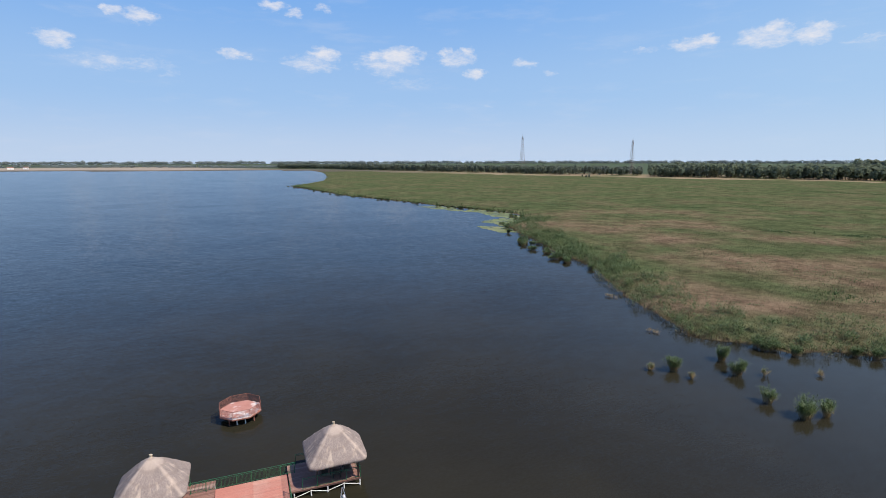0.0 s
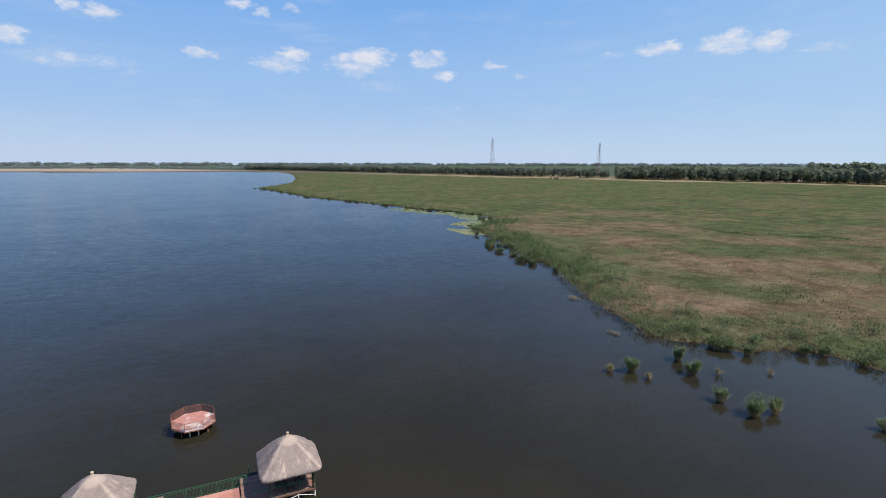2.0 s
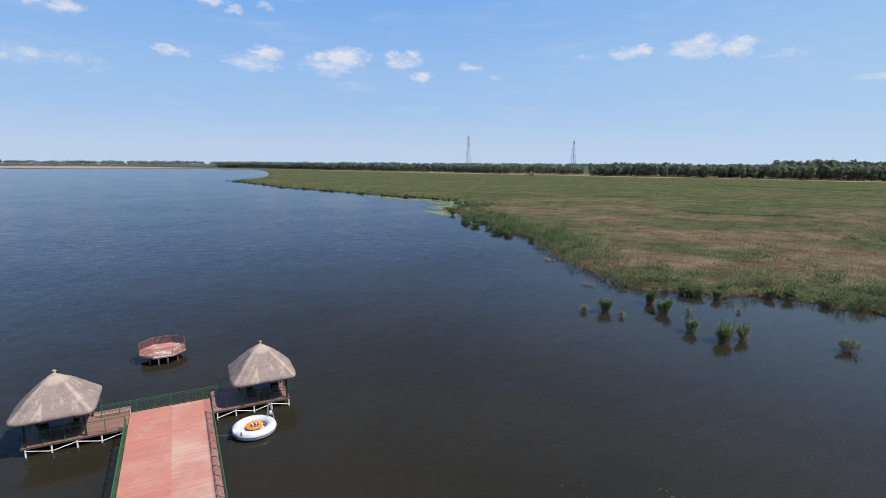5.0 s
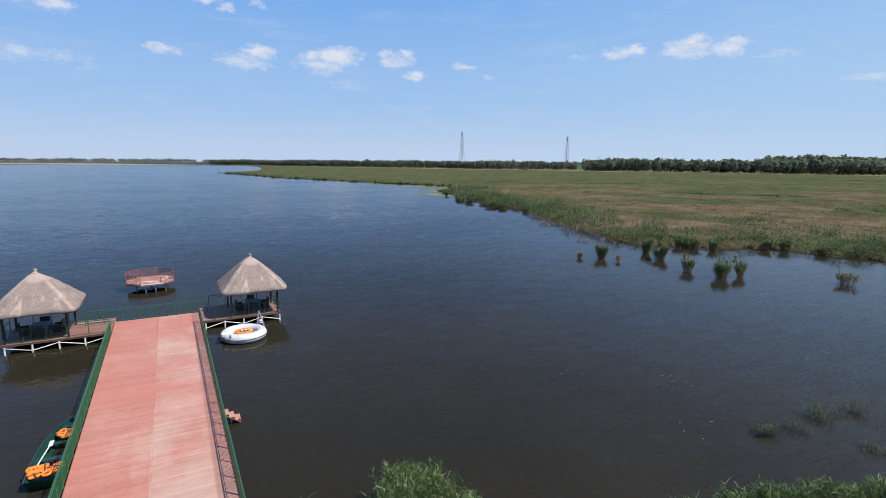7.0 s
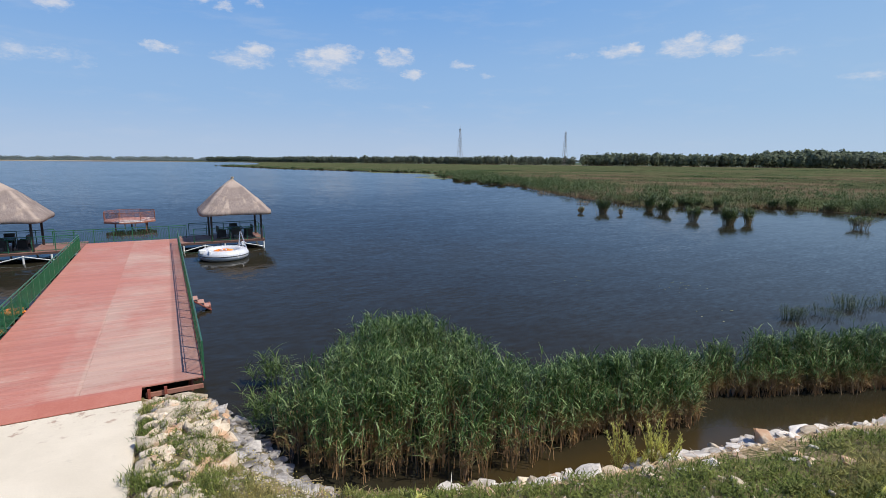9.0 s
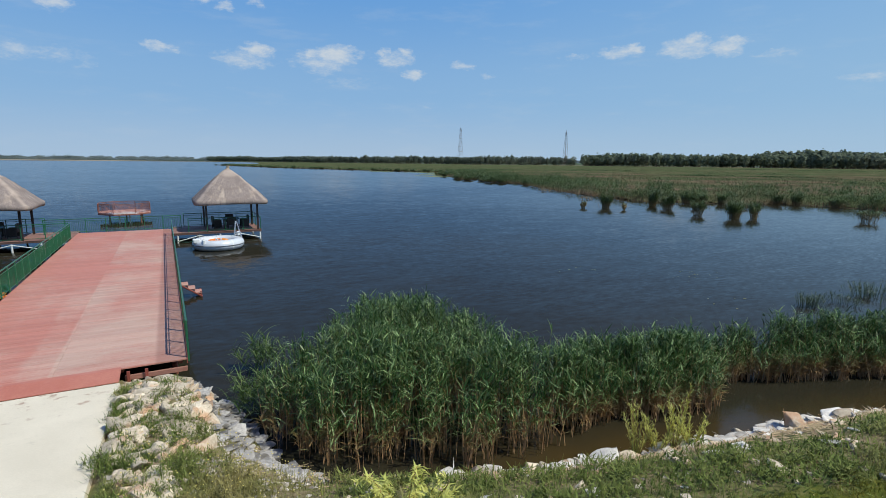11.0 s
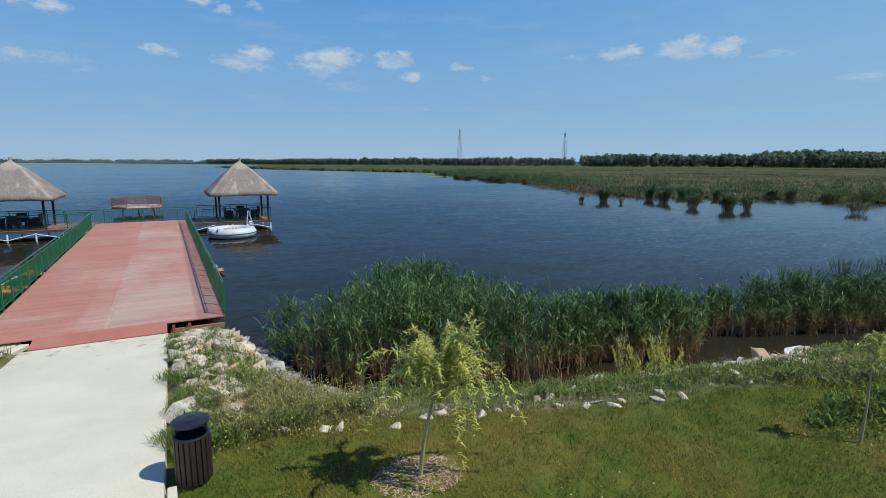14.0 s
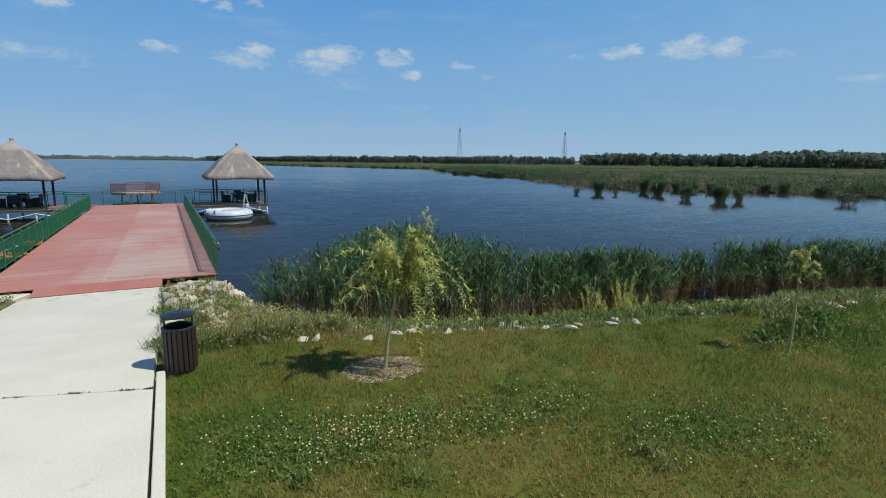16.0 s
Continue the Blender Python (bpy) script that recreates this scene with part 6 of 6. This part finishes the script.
def build_lawn():
    ring = np.array((1.32, -10.2))
    a = land(265000, -1.13, 12.5, -16.6, -8.0, 1.2)
    lawn_wob = np.array([noise.noise((x * 1.3, y * 1.3, 41)) for x, y, _ in a])
    a = a[a[:, 1] < lawn_line(a[:, 0]) + 0.15 * lawn_wob]
    # the dense blades thin out where the lawn is not walked past
    rim = np.minimum(np.minimum(a[:, 1] + 16.6, 12.5 - a[:, 0]), 1.2) / 1.2
    a = a[rng.uniform(0, 1, len(a)) < rim]
    d = np.hypot(*((a[:, :2] - ring) * (1, 1.3)).T)
    a = a[d > 0.42 + 0.25 * rng.uniform(0, 1, len(d))]
    b = land(40000, 8, 24, -17, -9, 1.27)
    b = b[b[:, 1] < lawn_line(b[:, 0])]
    c = land(9000, -9, -4.3, -12, -0.5, 0.2)
    stuff("lawn_grass", join(blades(a, 0.025, 0.085, 0.008, 1.2, 1, 0.5), blades(b, 0.06, 0.14, 0.013, 0.9, 1), blades(c, 0.08, 0.25, 0.012, 0.9, 1)), M_GRASS, "mown green lawn with dry yellowing patches", "grass")
    # rough growth on the slope and along the path
    s = land(64000, -1.1, 18, -11.5, -0.8, 0.3)
    z = np.clip((s[:, 2] - np.interp(s[:, 0], [5, 9], [0.55, 1.05])) / 0.4, 0, 1)
    dens = np.array([noise.noise((x * 0.9, y * 1.3, 8)) for x, y, _ in s]) * 1.9 + 1.05
    edge = ((s[:, 1] > lawn_line(s[:, 0]) - 0.1) & (s[:, 0] > 1.2)) | ((s[:, 0] < 1.2) & (s[:, 1] > -8.9 + rng.normal(0, 0.28, len(s))) & (s[:, 1] < -6.2))
    s = s[(rng.uniform(0, 1, len(s)) < dens * z) & edge]
    e = land(9000, -1.12, -0.85, -9.0, -0.8, 0.2)
    e = e[np.array([noise.noise((x * 2, y * 1.3, 31)) for x, y, _ in e]) > -0.05]
    e[:, 0] -= 0.3 * rng.uniform(0, 1, len(e)) ** 2 * np.array([max(0.1, 0.7 + noise.noise((0, y * 1.7, 3)) * 1.2) for y in e[:, 1]])
    mound = land(30000, -1.05, 1.0, -8.6, -0.4, 0.4)
    keep = np.array([noise.noise((x * 1.6, y * 1.6, 11)) for x, y, _ in mound]) > np.interp(mound[:, 1], [-8.6, -7.0, -5.5, -3.0, -0.4], [-0.7, -0.5, -0.05, 0.08, 0.1])
    keep &= mound[:, 0] < np.interp(mound[:, 1], [-8.6, -6.2, -5, -3, -0.4], [1.0, 0.7, 0.25, 0.2, 0.05])
    s = np.concatenate([s, mound[keep]])
    tall = land(12000, 1.2, 18, -11, -6, 0.7)
    tall = tall[(tall[:, 1] > lawn_line(tall[:, 0])) & (tall[:, 2] > np.interp(tall[:, 0], [6, 9], [0.6, 1.08])) & (np.array([noise.noise((x * 1.1, y * 1.1, 21)) for x, y, _ in tall]) > -0.1)]
    stuff("bank_grass", join(blades(s, 0.06, 0.24, 0.010, 1.6, 2, 0.5), blades(tall, 0.1, 0.32, 0.011, 1.6, 2, 0.5), blades(e, 0.06, 0.22, 0.010, 1.6, 2, 0.5)), M_WEED, "rough weeds and long grass on the stony bank", "grass")
    # leafy weeds in tufts and broken straw between the stones of the bank
    sx = np.array([p[0] for p in NEAR_SHORE]), np.array([p[1] for p in NEAR_SHORE])
    tufts = []
    for _ in range(260):
        x = 1.9 + 15.5 * rng.uniform(0, 1) ** 1.2
        y = float(np.interp(x, *sx)) - np.interp(x, [2, 6, 9], [0.25, 0.55, 1.5]) - rng.uniform(0, 1) ** 0.8 * np.interp(x, [2, 6, 9, 14], [2.0, 2.0, 2.2, 1.8])
        n, sp = int(rng.integers(25, 90)), rng.uniform(0.08, 0.26)
        b = on_ground(rng.normal(x, sp, n), rng.normal(y, sp * 0.7, n))
        b[:, 2] += rng.uniform(0, rng.uniform(0.04, 0.22), n)
        tufts.append(blades(b, 0.05, 0.15, 0.028, 1.5, 1, 0.8))
    # bushy herbs between the boulders, thickest towards the lawn
    for _ in range(170):
        y = -8.4 + 7.2 * rng.uniform(0, 1) ** 2.6
        x = rng.uniform(-1.0, np.interp(y, [-8.3, -6.4, -5.2, -3, -1], [1.4, 0.9, 0.35, 0.3, 0.2]))
        n, sp, up = int(rng.integers(60, 170)), rng.uniform(0.07, 0.2), rng.uniform(0.1, 0.3)
        q, a = np.abs(rng.normal(0, sp, n)), rng.uniform(0, TAU, n)
        b = on_ground(x + q * np.cos(a), y + q * np.sin(a))
        b = b[b[:, 0] > -1.14]
        b[:, 2] += rng.uniform(0, 1, len(b)) ** 0.6 * up
        tufts.append(blades(b, 0.03, 0.10, 0.014, 1.4, 1, 0.9))
    stuff("bank_weeds", join(*tufts), M_WEED, "low leafy weeds in tufts on the stony bank", "weeds")
    n = 3400
    x = 1.6 + 15 * rng.uniform(0, 1, n) ** 1.2
    b = on_ground(x, np.interp(x, *sx) - 0.15 - np.abs(rng.normal(0.5, 0.5, n)))
    b[:, 2] += 0.02
    stuff("bank_litter", ribbons(b, rng.uniform(0.04, 0.22, n), rng.uniform(0.008, 0.02, n), rng.uniform(0, TAU, n), rng.uniform(1.2, 1.6, n), np.zeros(n), 1, None, 0.5), M_CLOD, "brown broken stems and leaf litter strewn on the bank", "litter")
    # clover patches with white heads
    spots = [(-0.35, -11.15, 0.5, 0.3, 150), (0.25, -11.65, 0.75, 0.4, 800), (0.9, -11.7, 0.6, 0.4, 500), (2.1, -12.0, 0.9, 0.4, 600), (3.4, -13.0, 0.8, 0.4, 420), (4.2, -13.5, 0.7, 0.4, 300), (7.3, -12.0, 0.8, 0.5, 420), (9.2, -12.6, 0.9, 0.7, 300)]
    cl, fl = [], []
    for x, y, sx, sy, n in spots:
        n = int(n * 1.9)
        px, py = rng.normal(x, sx * 0.66, n), rng.normal(y, sy * 0.66, n)
        cl.append(on_ground(px, py))
        m = n // 14
        fl.append(on_ground(rng.normal(x, sx * 0.62, m), rng.normal(y, sy * 0.62, m)))
    cl, fl = np.concatenate(cl), np.concatenate(fl)
    stuff("clover", join(blades(cl + (0, 0, 0.05), 0.015, 0.035, 0.02, 0.8, 1, 1.6), blades(cl + rng.normal(0, 0.03, cl.shape) * (1, 1, 0) + (0, 0, 0.04), 0.015, 0.035, 0.02, 0.8, 1, 1.6)), M_CLOVER, "low clover patches in the lawn", "clover")
    x = land(420, -1.0, 1.6, -9.2, -4.5, 0.5)
    flowers("clover_flowers", fl, 0.10, 0.0115, M_PETAL, "white clover heads scattered in the lawn")
    flowers("bank_flowers", x, 0.30, 0.012, M_YELLOW, "tiny yellow and cream flowers on the bank")
    # broad weeds in the lawn
    for x, y, h in ((2.41, -11.52, 0.36), (2.75, -13.15, 0.16), (2.7, -13.37, 0.18), (0.69, -12.57, 0.20), (-0.14, -12.15, 0.16)):
        wd = thing("lawn_weed", (x, y, float(on_ground(np.array([x]), np.array([y]))[0, 2])), "dark green leafy weed in the lawn", "weed", "lawn weeds")
        n = 60
        q = np.abs(rng.normal(0, 0.10, n))
        a = rng.uniform(0, TAU, n)
        lf = new("leaves", grid_mesh("leaves", *blades(np.stack([q * np.cos(a), q * np.sin(a), rng.uniform(0, h * 0.6, n)], 1), 0.04, 0.10, 0.018, 1.5), M_WEED))
        lf.parent = wd
    # leafy bushes by the second sapling
    for x, y, sp, h, n in ((7.35, -11.85, 0.26, 0.42, 300), (7.9, -12.0, 0.26, 0.4, 260), (6.8, -11.8, 0.16, 0.2, 110)):
        wd = thing("leafy_weed", (x, y, float(on_ground(np.array([x]), np.array([y]))[0, 2])), "knee-high green leafy weed beside the thin sapling", "weed", "tall lawn weeds")
        q, a = np.abs(rng.normal(0, sp, n)), rng.uniform(0, TAU, n)
        zz = rng.uniform(0, 1, n) ** 0.7 * h * np.clip(1.15 - q / (2.2 * sp), 0.15, 1)
        lf = new("leaves", grid_mesh("leaves", *blades(np.stack([q * np.cos(a), q * np.sin(a), zz], 1), 0.06, 0.13, 0.035, 1.4), M_CLOVER))
        lf.parent = wd
    # bare planting ring with dry stems
    n = 900
    q, a = np.sqrt(rng.uniform(0, 1, n)) * 0.52, rng.uniform(0, TAU, n)
    b = on_ground(ring[0] + q * np.cos(a), ring[1] + q * np.sin(a) * 0.8)
    b[:, 2] += 0.008
    lit2 = ribbons(b, rng.uniform(0.03, 0.1, n), np.full(n, 0.014), rng.uniform(0, TAU, n), np.full(n, 1.45), np.zeros(n), 1)
    stuff("planting_litter", join(lit2), M_CLOD, "dry straw and soil ring round the willow sapling", "straw")
    # washed-up reed stems at the waterline
    n = 1500
    x = 1.4 + 16 * rng.uniform(0, 1, n) ** 0.7
    sx = np.array([p[0] for p in NEAR_SHORE]), np.array([p[1] for p in NEAR_SHORE])
    y = np.interp(x, *sx) - 0.1 - np.abs(rng.normal(np.interp(x, [6, 9], [0.3, 0.95]), 0.3, n))
    b = on_ground(x, y)
    b[:, 2] += 0.03
    stuff("washed_reed_litter", ribbons(b, rng.uniform(0.15, 0.6, n), np.full(n, 0.014), rng.normal(-0.25, 0.22, n), np.full(n, 1.58), np.zeros(n), 1, None, 0.6), M_STRAW, "broken dry reed stems washed up at the bank", "straw")


def flowers(name, b, h, r, mat, label):
    m = len(b)
    hh = h * rng.uniform(0.6, 1.1, m)
    d = np.array([(1, 0, 0), (-1, 0, 0), (0, 1, 0), (0, -1, 0), (0, 0, 0.8), (0, 0, -0.8)])
    c = b + np.stack([0 * hh, 0 * hh, hh], 1)
    rr = r * rng.uniform(0.7, 1.3, m)
    v = (c[:, None, :] + d[None] * rr[:, None, None]).reshape(-1, 3)
    t = np.array([(0, 2, 4), (2, 1, 4), (1, 3, 4), (3, 0, 4), (2, 0, 5), (1, 2, 5), (3, 1, 5), (0, 3, 5)])
    f = (np.arange(m)[:, None, None] * 6 + t[None]).reshape(-1, 3)
    ob = stuff(name, (v, f), mat, label, "flowers", True)
    st = new("stalks", grid_mesh("stalks", *ribbons(b, hh, np.full(m, 0.004), rng.uniform(0, TAU, m), np.zeros(m), np.zeros(m), 1), M_GRASS))
    st.parent = ob


build_lawn()

# ---------------- stones ----------------


def rock_mesh(name, seed, mat, flat=0.7, n=18):
    bm = bmesh.new()
    r = np.random.default_rng(int(seed * 10) + 3)
    p = r.normal(0, 1, (n, 3))
    p /= np.linalg.norm(p, axis=1)[:, None]
    p *= r.uniform(0.7, 1.2, (n, 1)) * (1.0, 0.85, flat)
    p[:, 2] = np.clip(p[:, 2], -0.7 * flat, 0.6 * flat)
    for c in p:
        bm.verts.new(c)
    bmesh.ops.convex_hull(bm, input=bm.verts[:])
    bmesh.ops.delete(bm, geom=[v for v in bm.verts if not v.link_faces], context="VERTS")
    bmesh.ops.bevel(bm, geom=bm.edges[:], offset=0.05, segments=1, affect="EDGES")
    # chipped, uneven faces
    for v in bm.verts:
        v.co *= 1 + noise.noise(v.co * 2.3 + Vector((seed, 0, 0))) * 0.09
    return mesh_of(name, bm, mat)


BOULDERS = [rock_mesh("boulder", 1.7 * i, M_ROCK, 0.75) for i in range(7)]
SLABS = [rock_mesh("slab_stone", 2.3 * i + 40, M_SLAB, 0.3) for i in range(6)]
SHORE = [rock_mesh("shore_stone", 3.1 * i + 80, M_SHORE, 0.22) for i in range(6)]


def stone(parent, name, meshes, x, y, r, sink=0.3, o=(0, 0, 0), tilt=0.35, least=-9.0):
    z = max(float(ground_height(np.array([x]), np.array([y]))[0]), least)
    me = meshes[int(rng.integers(len(meshes)))]
    m = Matrix.Translation((x - o[0], y - o[1], z + r * (0.5 - sink) - o[2])) @ Euler((rng.normal(0, tilt), rng.normal(0, tilt), rng.uniform(0, TAU))).to_matrix().to_4x4()
    return piece(name, me, parent, m @ Matrix.Diagonal((r * rng.uniform(0.8, 1.3), r * rng.uniform(0.8, 1.2), r * rng.uniform(0.7, 1.1), 1)))


M_RUBBLE = material("broken_limestone", (0.36, 0.31, 0.25), (0.55, 0.49, 0.41), (0.28, 0.21, 0.14), scale=3, fine=20, rough=0.9, island=0.3)


def build_stones():
    o = (-0.2, -3.5, 0)
    rip = thing("boulder_bank", o, "pale limestone boulders heaped beside the path", "boulders")
    n = 0
    while n < 285:
        x, y = rng.uniform(-1.08, 0.75), rng.uniform(-7.6, 0.1)
        right = np.interp(y, [-7.6, -5.5, -3, -1, 0.1], [-0.35, 0.15, 0.45, 0.55, 0.3])
        if x > right or (y > -0.35 and x < -1.0):
            continue
        stone(rip, "boulder", BOULDERS, x, y, rng.uniform(0.2, 0.31) if n % 5 == 0 else rng.uniform(0.06, 0.19), 0.25 if n % 5 else 0.42, o)
        n += 1
    # rubble between the boulders
    n = 3200
    x, y = rng.uniform(-1.1, 2.6, n), rng.uniform(-7.8, 0.2, n)
    b = on_ground(x, y)
    wide = on_ground(rng.uniform(1.0, 19, 1200), rng.uniform(-12, -6, 1200))
    wide = wide[(wide[:, 2] > 0.1) & (wide[:, 2] < 1.33) & (np.array([noise.noise((p[0] * 0.7, p[1] * 0.7, 17)) for p in wide]) > -0.05)]
    ok = (b[:, 2] > 0.02) & (b[:, 2] < 1.3) & inside(x, y, LAND_NEAR) & (x < np.interp(y, [-7.8, -6, -5, 0.2], [0.2, 2.4, 1.6, 0.7]))
    b = np.concatenate([b[ok], wide])
    m = len(b)
    d = np.array([(1, 0, 0), (-1, 0, 0), (0, 1, 0), (0, -1, 0), (0, 0, 0.6), (0, 0, -0.6)])
    v = b[:, None, :] + d[None] * rng.uniform(0.5, 1.3, (m, 6, 1)) * rng.uniform(0.02, 0.06, (m, 1, 1)) + rng.normal(0, 0.006, (m, 6, 3))
    t = np.array([(0, 2, 4), (2, 1, 4), (1, 3, 4), (3, 0, 4), (2, 0, 5), (1, 2, 5), (3, 1, 5), (0, 3, 5)])
    stuff("rubble", (v.reshape(-1, 3), (np.arange(m)[:, None, None] * 6 + t[None]).reshape(-1, 3)), M_RUBBLE, "small broken stone between the boulders", "rubble")
    o = (1.0, -3.0, 0)
    sl = thing("slab_edge", o, "grey-white stone slabs along the water's edge by the pier", "stones")
    for i in range(260):
        t = rng.uniform(0, 1)
        y = -6.2 + 6.0 * t
        x0 = np.interp(y, [-6.2, -5.6, -4.6, -3.2, -1.75, -0.6, 0.4], [2.9, 2.1, 1.45, 1.2, 0.9, 0.62, 0.3])
        w = rng.uniform(-0.12, 0.85)
        stone(sl, "slab", SLABS, x0 - w, y - w * 0.25, rng.uniform(0.07, 0.24), 0.35, o, 0.2)
    o = (9, -8, 0)
    ed = thing("shore_stones", o, "white flat stones laid along the shoreline", "stones")
    pts = [(2.6, -6.1), (5.25, -7.1), (7.2, -7.58), (9.3, -7.98), (12.0, -8.38), (13.4, -8.9), (15.3, -9.5), (22, -11.9)]
    for i in range(295):
        x = 5.4 + 12.5 * rng.uniform(0, 1) ** 1.2 if i > 26 else rng.uniform(3.2, 5.8)
        y = np.interp(x, *zip(*pts)) + 0.34 - rng.uniform(0, 1) * np.interp(x, [3, 6, 9, 14], [0.7, 0.75, 1.0, 1.2])
        stone(ed, "shore_stone", SHORE if rng.uniform() < 0.85 else BOULDERS, x, y, rng.uniform(0.10, 0.22) * (1.6 if rng.uniform() < 0.25 else 1), 0.12, o, 0.16, 0.02)
    o = (6, -8.5, 0)
    bs = thing("bank_stones", o, "half-buried limestone pieces scattered on the weedy bank", "stones")
    sx = [p[0] for p in NEAR_SHORE], [p[1] for p in NEAR_SHORE]
    for i in range(130):
        x = rng.uniform(1.8, 17)
        y = float(np.interp(x, *sx)) - rng.uniform(0.5, 2.9)
        stone(bs, "stone", BOULDERS if i % 3 else SHORE, x, y, rng.uniform(0.05, 0.17), 0.4, o, 0.3)
    for x, y, r in ((-0.32, -7.95, 0.10), (-0.05, -8.2, 0.10), (0.18, -8.48, 0.09), (0.42, -8.58, 0.08), (0.64, -8.65, 0.11), (0.86, -8.72, 0.10), (1.5, -9.03, 0.09), (1.93, -9.0, 0.09), (2.05, -8.98, 0.08), (2.28, -8.97, 0.14), (2.45, -8.7, 0.09),
                    (2.74, -9.27, 0.11), (3.05, -9.26, 0.09), (3.33, -9.33, 0.08), (3.97, -9.55, 0.10), (4.3, -9.74, 0.10), (4.66, -9.95, 0.10), (4.9, -9.9, 0.08), (5.4, -10.15, 0.10), (5.84, -10.25, 0.10), (8.5, -10.95, 0.10),
                    (9.6, -11.2, 0.12), (10.05, -11.25, 0.14), (10.6, -11.25, 0.12), (11.8, -11.2, 0.12), (-4.6, -1.0, 0.14), (-4.75, -1.5, 0.12), (-4.9, -0.6, 0.16), (-5.2, -1.1, 0.15), (-4.6, -2.2, 0.1)):
        z = float(ground_height(np.array([x]), np.array([y]))[0])
        r *= 1.15
        ob = new("lawn_stone", BOULDERS[int(rng.integers(7))])
        ob.location, ob.rotation_euler, ob.scale = (x, y, z + r * 0.05), (rng.normal(0, 0.3), rng.normal(0, 0.3), rng.uniform(0, TAU)), (r * rng.uniform(0.9, 1.4), r * 0.85, r * rng.uniform(0.6, 1.0))
        tagged(ob, "white limestone lying in the grass", "stone", "stones along the lawn edge")


build_stones()


def build_joint_debris():
    """Dark moss and grit caught in the joints of the path."""
    sets = []
    for x, wide in ((-2.66, 0.07), (-2.57, 0.05), (-2.08, 0.05), (-2.0, 0.04), (-1.58, 0.05), (-1.50, 0.04), (-1.33, 0.03), (-1.29, 0.02)):
        n = 34
        px = rng.normal(x, wide, n)
        py = -9.66 + 0.3 * (-1.27 - px) + rng.normal(0, 0.008, n)
        sets.append(ribbons(np.stack([px, py, [way_z(v) + 0.004 for v in py]], 1), rng.uniform(0.01, 0.03, n), np.full(n, 0.012), rng.uniform(0, TAU, n), rng.uniform(0.3, 1.4, n), np.zeros(n), 1))
    stuff("joint_debris", join(*sets), M_MOSS, "dark moss and grit along the path joints", "debris")


def build_offcuts():
    for x, y, l, w, turn in ((-4.52, -0.35, 0.95, 0.2, 1.15), (-4.72, 0.05, 0.6, 0.22, 0.7)):
        ob = thing("concrete_offcut", (x, y, 0.56), "broken pale concrete strip lying beside the pier", "concrete", "concrete offcuts")
        bm = box(bmesh.new(), -l / 2, l / 2, -w / 2, w / 2, -0.08, 0.06, 0.015)
        for v in bm.verts:
            v.co += Vector((noise.noise(v.co * 9), noise.noise(v.co * 7 + Vector((3, 0, 0))), noise.noise(v.co * 8))) * 0.03
        bm.transform(Matrix.Rotation(turn, 4, "Z"))
        part("strip", bm, M_CONCRETE, ob)


build_offcuts()
M_MOSS = material("dark_moss_and_grit", (0.035, 0.035, 0.02), (0.07, 0.06, 0.04), scale=8, fine=60, rough=0.9)
build_joint_debris()
